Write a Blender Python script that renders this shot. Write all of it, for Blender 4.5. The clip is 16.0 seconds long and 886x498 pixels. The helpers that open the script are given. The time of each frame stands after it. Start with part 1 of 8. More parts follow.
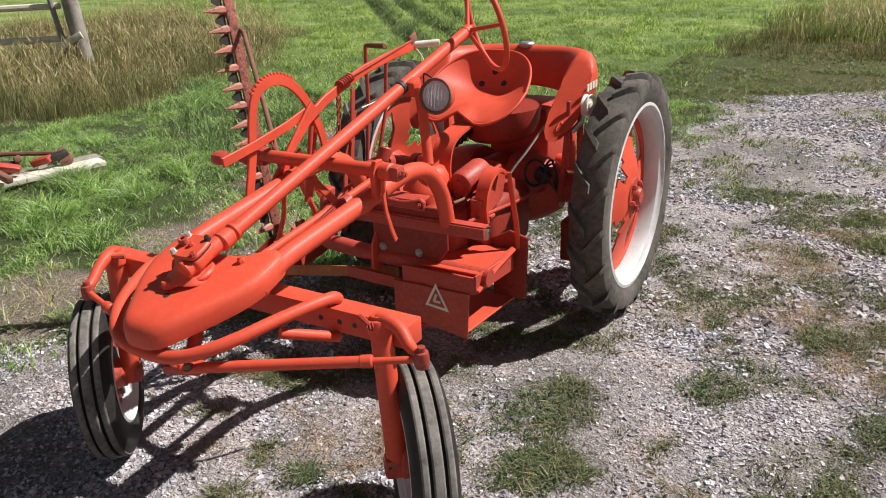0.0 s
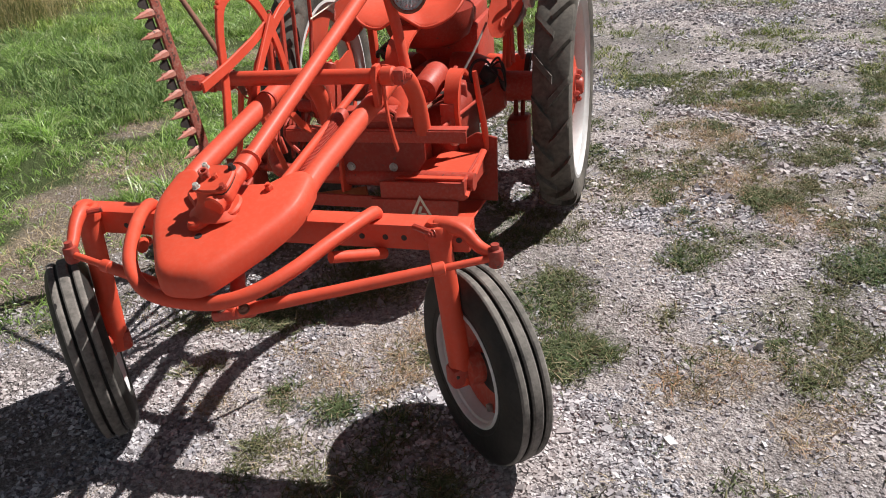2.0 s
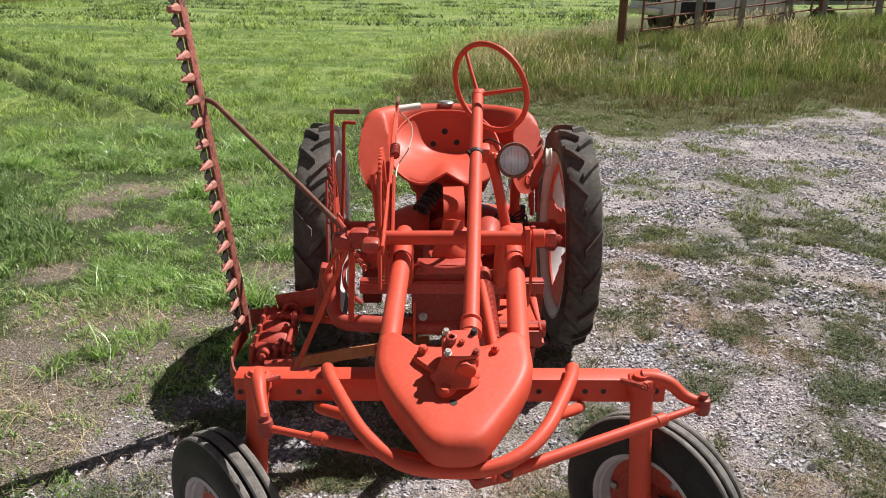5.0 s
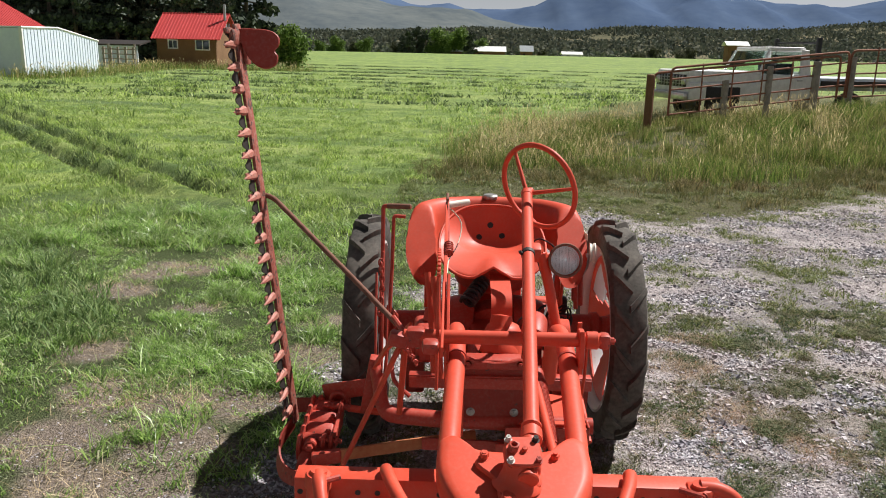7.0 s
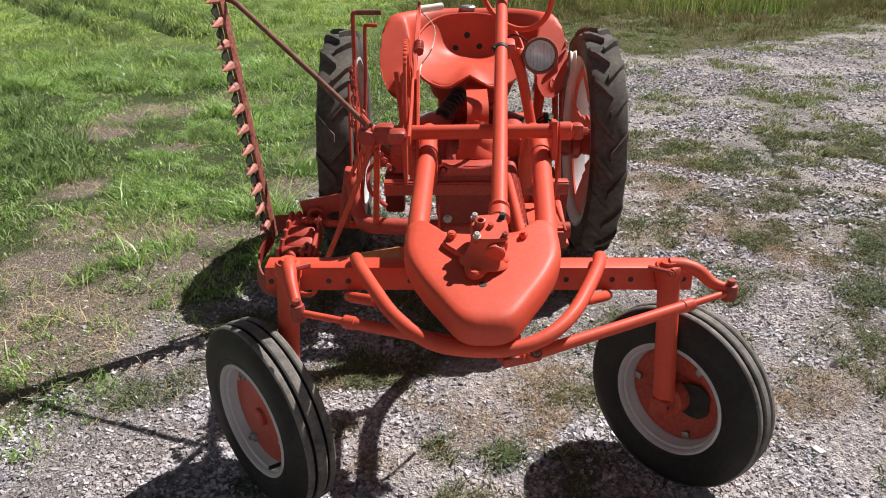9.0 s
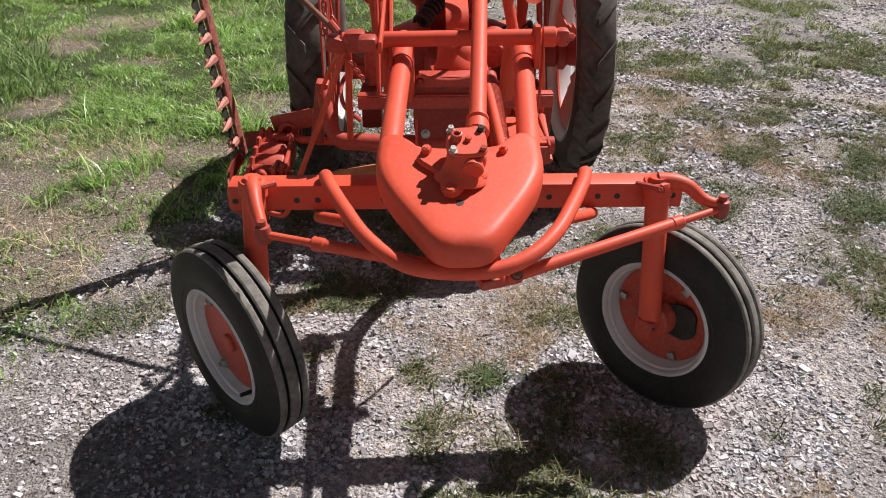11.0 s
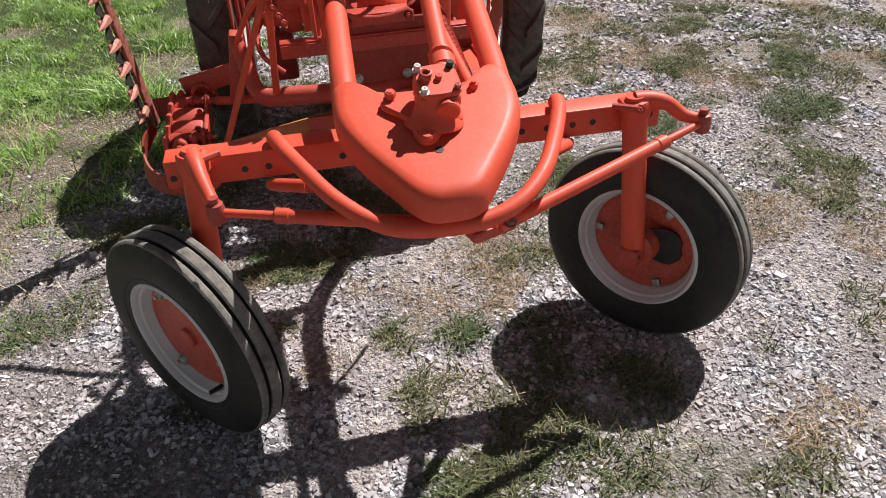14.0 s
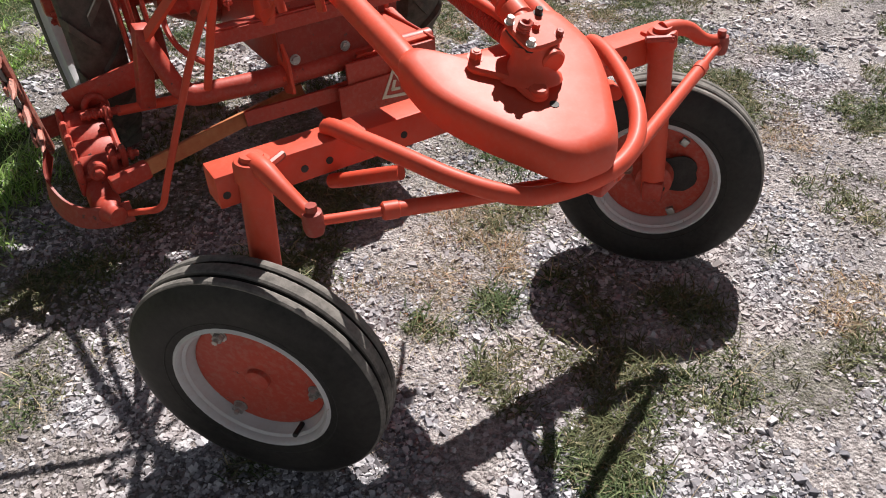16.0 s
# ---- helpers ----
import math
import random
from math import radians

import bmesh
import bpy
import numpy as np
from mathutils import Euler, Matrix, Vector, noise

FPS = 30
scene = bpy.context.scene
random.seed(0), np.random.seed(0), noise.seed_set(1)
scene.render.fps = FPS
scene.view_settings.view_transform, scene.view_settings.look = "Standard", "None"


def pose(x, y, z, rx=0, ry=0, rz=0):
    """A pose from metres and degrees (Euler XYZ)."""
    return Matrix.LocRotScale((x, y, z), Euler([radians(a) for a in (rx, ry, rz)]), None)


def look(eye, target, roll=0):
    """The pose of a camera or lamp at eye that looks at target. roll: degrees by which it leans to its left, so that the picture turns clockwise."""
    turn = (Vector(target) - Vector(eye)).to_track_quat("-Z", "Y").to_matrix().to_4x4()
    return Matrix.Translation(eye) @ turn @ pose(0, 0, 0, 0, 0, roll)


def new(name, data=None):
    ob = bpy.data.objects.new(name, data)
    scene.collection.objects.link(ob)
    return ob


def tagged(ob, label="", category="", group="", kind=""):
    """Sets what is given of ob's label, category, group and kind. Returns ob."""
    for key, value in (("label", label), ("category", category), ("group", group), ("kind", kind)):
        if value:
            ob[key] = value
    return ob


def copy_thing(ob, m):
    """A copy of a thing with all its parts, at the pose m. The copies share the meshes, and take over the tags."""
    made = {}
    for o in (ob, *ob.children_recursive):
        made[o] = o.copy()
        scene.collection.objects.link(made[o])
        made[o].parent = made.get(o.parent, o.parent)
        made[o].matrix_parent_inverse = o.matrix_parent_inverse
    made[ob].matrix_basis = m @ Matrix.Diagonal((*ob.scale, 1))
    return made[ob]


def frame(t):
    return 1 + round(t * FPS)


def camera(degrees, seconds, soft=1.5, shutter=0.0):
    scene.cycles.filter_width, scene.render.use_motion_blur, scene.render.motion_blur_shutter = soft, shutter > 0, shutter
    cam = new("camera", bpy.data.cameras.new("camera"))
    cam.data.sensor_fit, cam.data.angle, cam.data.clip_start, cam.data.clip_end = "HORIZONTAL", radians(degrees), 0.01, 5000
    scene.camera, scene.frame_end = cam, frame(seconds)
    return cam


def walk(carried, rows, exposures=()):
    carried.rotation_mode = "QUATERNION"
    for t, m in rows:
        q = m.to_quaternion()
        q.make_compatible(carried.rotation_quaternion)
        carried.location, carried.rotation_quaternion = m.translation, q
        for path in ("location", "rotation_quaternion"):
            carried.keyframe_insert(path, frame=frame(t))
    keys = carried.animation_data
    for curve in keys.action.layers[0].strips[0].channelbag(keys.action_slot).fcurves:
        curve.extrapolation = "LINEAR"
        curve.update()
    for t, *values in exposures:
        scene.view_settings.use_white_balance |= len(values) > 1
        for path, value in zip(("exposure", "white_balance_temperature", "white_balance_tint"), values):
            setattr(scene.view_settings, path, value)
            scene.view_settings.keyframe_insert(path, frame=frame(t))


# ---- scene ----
cam = camera(59.1, 16.0, soft=1.0)
PATH = [
    (0, (1.508, -1.41, 1.564), (0.569, 0.188, 0.812), -2.3),
    (0.5, (1.445, -1.317, 1.509), (0.528, 0.277, 0.723), -3.8),
    (1, (1.363, -1.309, 1.474), (0.533, 0.307, 0.639), -5.1),
    (1.5, (1.198, -1.5, 1.515), (0.513, 0.156, 0.628), -5.7),
    (2, (0.989, -1.576, 1.488), (0.463, 0.113, 0.555), -5.5),
    (2.5, (0.702, -1.634, 1.473), (0.313, 0.082, 0.522), -4.6),
    (3, (0.472, -1.796, 1.526), (0.21, -0.046, 0.595), -3.2),
    (3.5, (0.295, -1.764, 1.477), (0.162, 0.022, 0.588), -1.9),
    (4, (0.118, -1.727, 1.564), (0.082, 0.093, 0.736), -0.9),
    (4.5, (-0.038, -1.763, 1.634), (-0.011, 0.09, 0.882), 0.0),
    (5, (-0.067, -1.765, 1.652), (-0.021, 0.121, 0.988), 0.6),
    (5.2, (-0.087, -1.773, 1.678), (-0.045, 0.126, 1.051), 0.8),
    (7.3, (-0.172, -1.804, 1.745), (-0.195, 0.136, 1.26), 0.9),
    (7.5, (-0.161, -1.814, 1.732), (-0.191, 0.118, 1.216), 0.2),
    (8, (-0.148, -1.801, 1.635), (-0.164, 0.103, 1.025), 0.0),
    (8.5, (-0.116, -1.806, 1.577), (-0.125, 0.058, 0.851), -0.3),
    (9, (-0.094, -1.807, 1.548), (-0.092, 0.016, 0.724), -0.3),
    (9.5, (-0.084, -1.799, 1.533), (-0.07, -0.015, 0.631), -0.1),
    (10, (-0.087, -1.778, 1.52), (-0.052, -0.019, 0.57), 0.1),
    (12.5, (0.006, -1.574, 1.466), (0.045, 0.119, 0.401), -1.4),
    (13, (0.028, -1.544, 1.449), (0.086, 0.134, 0.362), -2.3),
    (13.5, (-0.049, -1.529, 1.41), (0.076, 0.127, 0.296), -3.0),
    (14, (-0.218, -1.532, 1.433), (0.044, 0.091, 0.294), -3.5),
    (14.5, (-0.36, -1.506, 1.43), (0.053, 0.065, 0.263), -3.7),
    (15, (-0.486, -1.306, 1.367), (0.076, 0.199, 0.175), -3.7),
    (15.5, (-0.621, -1.212, 1.368), (0.066, 0.224, 0.157), -3.5),
    (16, (-0.809, -1.179, 1.382), (-0.002, 0.189, 0.166), -3.1),
]
walk(cam, [(t, look(eye, target, roll)) for t, eye, target, roll in PATH], [(0, 0.33), (3, 0.34), (5, 0.42), (7.5, 0.37), (10, 0.41), (12.5, 0.44), (14, 0.48), (16, 0.54)])

# ---- light ----
SUN_WAY = Vector((0.62, 0.49, 1.0)).normalized()
world = bpy.data.worlds.new("sky")
scene.world = world
world.use_nodes = True
wn, wl = world.node_tree.nodes, world.node_tree.links
sky = wn.new("ShaderNodeTexSky")
sky.sky_type, sky.sun_disc = "NISHITA", False
sky.sun_elevation, sky.sun_rotation = math.asin(SUN_WAY.z), math.atan2(SUN_WAY.x, SUN_WAY.y)
sky.air_density, sky.dust_density = 1.0, 0.2
wn["Background"].inputs["Strength"].default_value = 0.0094
tc = wn.new("ShaderNodeTexCoord")
cm = wn.new("ShaderNodeMapping")
cm.inputs["Scale"].default_value = (1.6, 1.6, 7.0)
wl.new(tc.outputs["Generated"], cm.inputs["Vector"])
cn = wn.new("ShaderNodeTexNoise")
cn.inputs["Scale"].default_value, cn.inputs["Detail"].default_value = 1.7, 7
wl.new(cm.outputs["Vector"], cn.inputs["Vector"])
cr = wn.new("ShaderNodeValToRGB")
cr.color_ramp.elements[0].position, cr.color_ramp.elements[1].position = 0.47, 0.60
cr.color_ramp.elements[0].color = (0.30, 0.30, 0.30, 1)
wl.new(cn.outputs["Fac"], cr.inputs["Fac"])
cx_ = wn.new("ShaderNodeMix")
cx_.data_type = "RGBA"
cs = wn.new("ShaderNodeSeparateXYZ")
wl.new(tc.outputs["Generated"], cs.inputs[0])
ch = wn.new("ShaderNodeMapRange")
ch.inputs[1].default_value, ch.inputs[2].default_value, ch.inputs[3].default_value, ch.inputs[4].default_value = 0.05, 0.34, 2.8, 0.27
wl.new(cs.outputs["Z"], ch.inputs[0])
ck = wn.new("ShaderNodeMath")
ck.operation, ck.use_clamp = "MULTIPLY", True
wl.new(cr.outputs["Color"], ck.inputs[0])
wl.new(ch.outputs[0], ck.inputs[1])
wl.new(ck.outputs[0], cx_.inputs[0])
wl.new(sky.outputs["Color"], cx_.inputs[6])
cx_.inputs[7].default_value = (42.0, 44.0, 47.0, 1)
wl.new(cx_.outputs[2], wn["Background"].inputs["Color"])
sun = new("sun", bpy.data.lights.new("sun", "SUN"))
sun.data.energy, sun.data.angle, sun.data.color = 5.6, radians(0.55), (1.0, 0.968, 0.94)
sun.matrix_world = look(SUN_WAY * 60, (0, 0, 0))


# ---- materials ----
def material(name):
    m = bpy.data.materials.new(name)
    m.use_nodes = True
    nt = m.node_tree
    return m, nt.nodes, nt.links, nt.nodes["Principled BSDF"]


def noise_node(n, l, scale, detail=4.0, rough=0.55, coord="Object", source=None):
    t = n.new("ShaderNodeTexNoise")
    t.inputs["Scale"].default_value, t.inputs["Detail"].default_value, t.inputs["Roughness"].default_value = scale, detail, rough
    if source is None:
        source = n.new("ShaderNodeTexCoord").outputs[coord]
    l.new(source, t.inputs["Vector"])
    return t


def ramp_node(n, l, fac, stops):
    r = n.new("ShaderNodeValToRGB")
    e = r.color_ramp.elements
    while len(e) < len(stops):
        e.new(0.5)
    for k, (p, c) in zip(e, stops):
        k.position, k.color = p, (*c, 1.0) if len(c) == 3 else c
    l.new(fac, r.inputs["Fac"])
    return r


def mix_node(n, l, fac, a, b, mode="MIX"):
    m = n.new("ShaderNodeMix")
    m.data_type, m.blend_type = "RGBA", mode
    for sock, v in ((0, fac), (6, a), (7, b)):
        if hasattr(v, "links"):
            l.new(v, m.inputs[sock])
        elif sock == 0:
            m.inputs[0].default_value = v
        else:
            m.inputs[sock].default_value = (*v, 1.0)
    return m.outputs[2]


def bump_node(n, l, b, height, strength, distance):
    k = n.new("ShaderNodeBump")
    k.inputs["Strength"].default_value, k.inputs["Distance"].default_value = strength, distance
    l.new(height, k.inputs["Height"])
    l.new(k.outputs["Normal"], b.inputs["Normal"])
    return k


def world_coord(n):
    return n.new("ShaderNodeNewGeometry").outputs["Position"]


def paint(name, col, dust=(0.42, 0.33, 0.26), dusty=0.25, rough=0.50, chips=0.0, wear=(0.10, 0.05, 0.04), coat=0.05):
    """Sprayed enamel with faded patches, dust and a few chips."""
    m, n, l, b = material(name)
    pos = world_coord(n)
    fade = noise_node(n, l, 7.0, 5, source=pos)
    fine = noise_node(n, l, 90.0, 3, source=pos)
    c = mix_node(n, l, ramp_node(n, l, fade.outputs["Fac"], [(0.3, (0, 0, 0)), (0.75, (1, 1, 1))]).outputs[0], [v * 0.86 for v in col], [min(1, v * 1.12) for v in col])
    up = n.new("ShaderNodeSeparateXYZ")
    l.new(n.new("ShaderNodeNewGeometry").outputs["Normal"], up.inputs[0])
    k = n.new("ShaderNodeMath")
    k.operation = "MULTIPLY"
    l.new(ramp_node(n, l, fine.outputs["Fac"], [(0.45, (0, 0, 0)), (0.8, (1, 1, 1))]).outputs[0], k.inputs[0])
    k.inputs[1].default_value = dusty
    c = mix_node(n, l, k.outputs[0], c, dust)
    if chips:
        spot = noise_node(n, l, 38.0, 6, 0.7, source=pos)
        c = mix_node(n, l, ramp_node(n, l, spot.outputs["Fac"], [(0.67 - chips, (0, 0, 0)), (0.70 - chips, (1, 1, 1))]).outputs[0], c, wear)
    l.new(c, b.inputs["Base Color"])
    l.new(ramp_node(n, l, fade.outputs["Fac"], [(0.2, (rough - 0.08,) * 3), (0.8, (rough + 0.16,) * 3)]).outputs[0], b.inputs["Roughness"])
    b.inputs["Specular IOR Level"].default_value = 0.33
    b.inputs["Coat Weight"].default_value, b.inputs["Coat Roughness"].default_value = coat, 0.32
    bump_node(n, l, b, noise_node(n, l, 160.0, 3, source=pos).outputs["Fac"], 0.16, 0.001)
    return m


def rough_surface(name, dark, light, scale, rough=0.8, metal=0.0, bump=0.3, dist=0.002, fine=None, gloss=0.4):
    m, n, l, b = material(name)
    pos = world_coord(n)
    big, small = noise_node(n, l, scale, 5, source=pos), noise_node(n, l, fine or scale * 9, 4, 0.65, source=pos)
    c = mix_node(n, l, ramp_node(n, l, big.outputs["Fac"], [(0.32, (0, 0, 0)), (0.68, (1, 1, 1))]).outputs[0], dark, light)
    c = mix_node(n, l, 0.45, c, ramp_node(n, l, small.outputs["Fac"], [(0.3, dark), (0.7, light)]).outputs[0])
    l.new(c, b.inputs["Base Color"])
    b.inputs["Roughness"].default_value, b.inputs["Metallic"].default_value = rough, metal
    b.inputs["Specular IOR Level"].default_value = gloss
    bump_node(n, l, b, small.outputs["Fac"], bump, dist)
    return m


ORANGE = paint("orange_enamel", (0.62, 0.070, 0.032), dusty=0.08, chips=0.0, rough=0.54, coat=0.07)
ORANGE_WORN = paint("worn_orange_enamel", (0.42, 0.050, 0.030), dusty=0.18, chips=0.035, rough=0.45)
# greasy inner parts; the shade of their recesses is darkened into this orange
ORANGE_GREASY_SHADE = paint("greasy_shaded_orange_enamel", (0.26, 0.026, 0.014), dusty=0.10, chips=0.05, rough=0.5, coat=0.05)
BAR_RED = paint("weathered_red_bar", (0.30, 0.078, 0.055), dusty=0.6, chips=0.12, rough=0.55, wear=(0.09, 0.05, 0.04), coat=0.05)
SHOE_RED = paint("dull_dark_red_steel", (0.30, 0.040, 0.026), dusty=0.15, chips=0.03, rough=0.5, coat=0.05)
GUARD_PINK = paint("faded_pink_guard", (0.42, 0.15, 0.11), dusty=0.6, chips=0.08, rough=0.55, coat=0.05)
WHEEL_RED = paint("dusty_wheel_centre", (0.46, 0.062, 0.036), dusty=0.30, chips=0.02, rough=0.5, coat=0.05)
SILVER = paint("aluminium_rim_paint", (0.56, 0.555, 0.55), dusty=0.25, chips=0.01, rough=0.42, wear=(0.25, 0.15, 0.1))
RUBBER = rough_surface("tyre_rubber", (0.022, 0.021, 0.020), (0.062, 0.056, 0.050), 9, 0.82, 0, 0.35, 0.0015, 120)
RUBBER_TAN = rough_surface("mud_dusted_tyre_rubber", (0.022, 0.020, 0.018), (0.165, 0.145, 0.122), 5, 0.92, 0, 0.4, 0.002, 45)
RUBBER_BLACK = rough_surface("black_sidewall_rubber", (0.009, 0.0085, 0.008), (0.042, 0.038, 0.034), 7, 0.6, 0, 0.3, 0.0015, 70, 0.25)
RUBBER_DUSTY = rough_surface("dusty_tyre_rubber", (0.035, 0.032, 0.029), (0.26, 0.235, 0.21), 9, 0.9, 0, 0.4, 0.002, 60)
PALE_METAL = rough_surface("pale_weathered_bolt", (0.42, 0.40, 0.36), (0.62, 0.60, 0.55), 80, 0.5, 0.2, 0.2, 0.0005)
STEEL = rough_surface("bare_bolt_steel", (0.28, 0.27, 0.25), (0.55, 0.53, 0.50), 60, 0.42, 0.8, 0.2, 0.0005)
DARK_IRON = rough_surface("dark_greasy_iron", (0.015, 0.013, 0.012), (0.06, 0.05, 0.045), 30, 0.6, 0.2, 0.3, 0.001)
RUST = rough_surface("rusty_iron", (0.13, 0.050, 0.032), (0.27, 0.13, 0.09), 14, 0.85, 0.1, 0.4, 0.002)
BLACK = rough_surface("black_plastic", (0.012, 0.012, 0.012), (0.03, 0.03, 0.03), 20, 0.5, 0, 0.1, 0.001)
WHITE_GRIP = rough_surface("yellowed_white_grip", (0.60, 0.56, 0.46), (0.78, 0.75, 0.66), 30, 0.5, 0, 0.1, 0.001)
CREAM = rough_surface("cream_decal", (0.62, 0.55, 0.42), (0.78, 0.72, 0.60), 40, 0.5, 0, 0.05, 0.0005)
GREY_WOOD = rough_surface("weathered_grey_wood", (0.16, 0.14, 0.12), (0.40, 0.36, 0.31), 8, 0.9, 0, 0.5, 0.004, 50)
RUSTY_WOOD = rough_surface("orange_stained_wood", (0.34, 0.085, 0.030), (0.50, 0.24, 0.10), 9, 0.75, 0, 0.4, 0.002, 50)
PALE_BOARD = rough_surface("pale_board", (0.50, 0.46, 0.38), (0.72, 0.68, 0.58), 6, 0.85, 0, 0.3, 0.002, 40)
PIPE_RUST = rough_surface("rusty_pipe", (0.16, 0.06, 0.035), (0.36, 0.16, 0.10), 5, 0.8, 0.1, 0.3, 0.002, 40)
TRUCK_WHITE = paint("chalky_white_paint", (0.82, 0.82, 0.80), dusty=0.25, rough=0.4)
CHROME = rough_surface("dull_chrome", (0.35, 0.35, 0.35), (0.6, 0.6, 0.6), 8, 0.3, 0.9, 0.05, 0.001)
SIDING = rough_surface("brown_board_siding", (0.15, 0.075, 0.035), (0.26, 0.14, 0.07), 0.8, 0.85, 0, 0.3, 0.01, 12)
ROOF_RED = rough_surface("red_metal_roof", (0.42, 0.045, 0.045), (0.55, 0.07, 0.065), 0.6, 0.45, 0, 0.1, 0.01, 5)
WHITE_METAL = rough_surface("white_ribbed_metal", (0.58, 0.65, 0.74), (0.72, 0.79, 0.86), 0.5, 0.5, 0, 0.1, 0.01, 6)
GREY_METAL = rough_surface("grey_sheet_metal", (0.32, 0.35, 0.38), (0.48, 0.51, 0.54), 0.5, 0.5, 0, 0.1, 0.01, 6)
TRIM_WHITE = rough_surface("white_trim_paint", (0.66, 0.66, 0.64), (0.8, 0.8, 0.78), 3, 0.6, 0, 0.1, 0.002)
BARK = rough_surface("tree_bark", (0.06, 0.045, 0.035), (0.16, 0.12, 0.09), 6, 0.9, 0, 0.6, 0.02, 30)


def glass(name, tint=(1, 1, 1), rough=0.02):
    m, n, l, b = material(name)
    b.inputs["Base Color"].default_value = (*tint, 1)
    b.inputs["Roughness"].default_value, b.inputs["Transmission Weight"].default_value, b.inputs["IOR"].default_value = rough, 1.0, 1.45
    return m


GLASS = glass("clear_glass")
CAR_GLASS = glass("tinted_car_glass", (0.70, 0.84, 0.80))
CAR_GLASS.node_tree.nodes["Principled BSDF"].inputs["IOR"].default_value = 1.18
m_, n_, l_, b_ = material("dark_window_glass")
b_.inputs["Base Color"].default_value, b_.inputs["Roughness"].default_value = (0.03, 0.04, 0.045, 1), 0.06
DARK_GLASS = m_
m_, n_, l_, b_ = material("lamp_reflector")
b_.inputs["Base Color"].default_value, b_.inputs["Roughness"].default_value, b_.inputs["Metallic"].default_value = (0.95, 0.95, 0.95, 1), 0.38, 0.35
REFLECTOR = m_


def island_colours(name, stops, rough=0.8, patch=None, bump=0.0, translucent=0.0, gloss=0.25):
    """A colour for every loose piece of a joined mesh, drifting slowly over the ground."""
    m, n, l, b = material(name)
    geo = n.new("ShaderNodeNewGeometry")
    c = ramp_node(n, l, geo.outputs["Random Per Island"], stops).outputs[0]
    if patch:
        drift = noise_node(n, l, patch[0], 6, source=geo.outputs["Position"])
        c = mix_node(n, l, ramp_node(n, l, drift.outputs["Fac"], [(0.38, (0, 0, 0)), (0.64, (1, 1, 1))]).outputs[0], c, mix_node(n, l, patch[2], c, patch[1]))
    l.new(c, b.inputs["Base Color"])
    b.inputs["Roughness"].default_value = rough
    b.inputs["Specular IOR Level"].default_value = gloss
    if bump:
        bump_node(n, l, b, noise_node(n, l, 180, 4, 0.6, source=geo.outputs["Position"]).outputs["Fac"], bump, 0.002)
    if translucent:
        tr = n.new("ShaderNodeBsdfTranslucent")
        l.new(c, tr.inputs["Color"])
        add = n.new("ShaderNodeMixShader")
        add.inputs[0].default_value = translucent
        l.new(b.outputs[0], add.inputs[1])
        l.new(tr.outputs[0], add.inputs[2])
        l.new(add.outputs[0], n["Material Output"].inputs["Surface"])
    return m


GRASS = island_colours("green_grass_blades", [(0, (0.070, 0.13, 0.052)), (0.35, (0.285, 0.49, 0.105)), (0.7, (0.56, 0.79, 0.22)), (0.92, (0.66, 0.76, 0.42)), (1, (0.80, 0.75, 0.54))], 0.30, (2.4, (0.11, 0.15, 0.050), 0.48), translucent=0.52, gloss=0.5)
HAY = island_colours("hay_field_blades", [(0, (0.11, 0.18, 0.046)), (0.45, (0.39, 0.55, 0.11)), (0.8, (0.63, 0.76, 0.23)), (1, (0.78, 0.82, 0.40))], 0.45, (1.3, (0.13, 0.21, 0.070), 0.7), translucent=0.47, gloss=0.3)
WEED = island_colours("dull_green_weeds", [(0, (0.028, 0.052, 0.020)), (0.5, (0.085, 0.135, 0.048)), (0.8, (0.17, 0.21, 0.095)), (0.93, (0.30, 0.26, 0.15)), (1, (0.48, 0.39, 0.27))], 0.7, (2.2, (0.26, 0.19, 0.12), 0.40), translucent=0.18)
TALL = island_colours("tall_meadow_grass", [(0, (0.030, 0.052, 0.016)), (0.45, (0.115, 0.205, 0.036)), (0.75, (0.26, 0.38, 0.075)), (0.92, (0.50, 0.43, 0.17)), (1, (0.78, 0.64, 0.36))], 0.45, (0.9, (0.22, 0.18, 0.07), 0.45), translucent=0.45)
TALL_DRY = island_colours("half_dry_meadow_grass", [(0, (0.030, 0.042, 0.018)), (0.4, (0.115, 0.150, 0.048)), (0.7, (0.25, 0.27, 0.10)), (0.88, (0.46, 0.36, 0.18)), (1, (0.74, 0.60, 0.36))], 0.5, (0.8, (0.25, 0.23, 0.09), 0.5), translucent=0.5)
OLIVE = island_colours("olive_yard_grass", [(0, (0.045, 0.060, 0.022)), (0.4, (0.14, 0.18, 0.055)), (0.75, (0.30, 0.33, 0.11)), (1, (0.56, 0.50, 0.27))], 0.5, (1.1, (0.19, 0.25, 0.065), 0.5), translucent=0.35, gloss=0.4)
DRY_FOOT = island_colours("brown_dry_grass", [(0, (0.045, 0.038, 0.018)), (0.4, (0.14, 0.12, 0.050)), (0.7, (0.28, 0.22, 0.095)), (0.9, (0.46, 0.36, 0.18)), (1, (0.62, 0.52, 0.32))], 0.6, (1.3, (0.13, 0.17, 0.045), 0.6), translucent=0.35)
TALL_HEADS = island_colours("golden_grass_heads", [(0, (0.36, 0.29, 0.13)), (0.5, (0.58, 0.48, 0.24)), (1, (0.82, 0.70, 0.42))], 0.6, translucent=0.5)
STRAW = island_colours("dry_straw", [(0, (0.36, 0.26, 0.14)), (0.5, (0.60, 0.47, 0.28)), (1, (0.84, 0.70, 0.47))], 0.75, translucent=0.2)
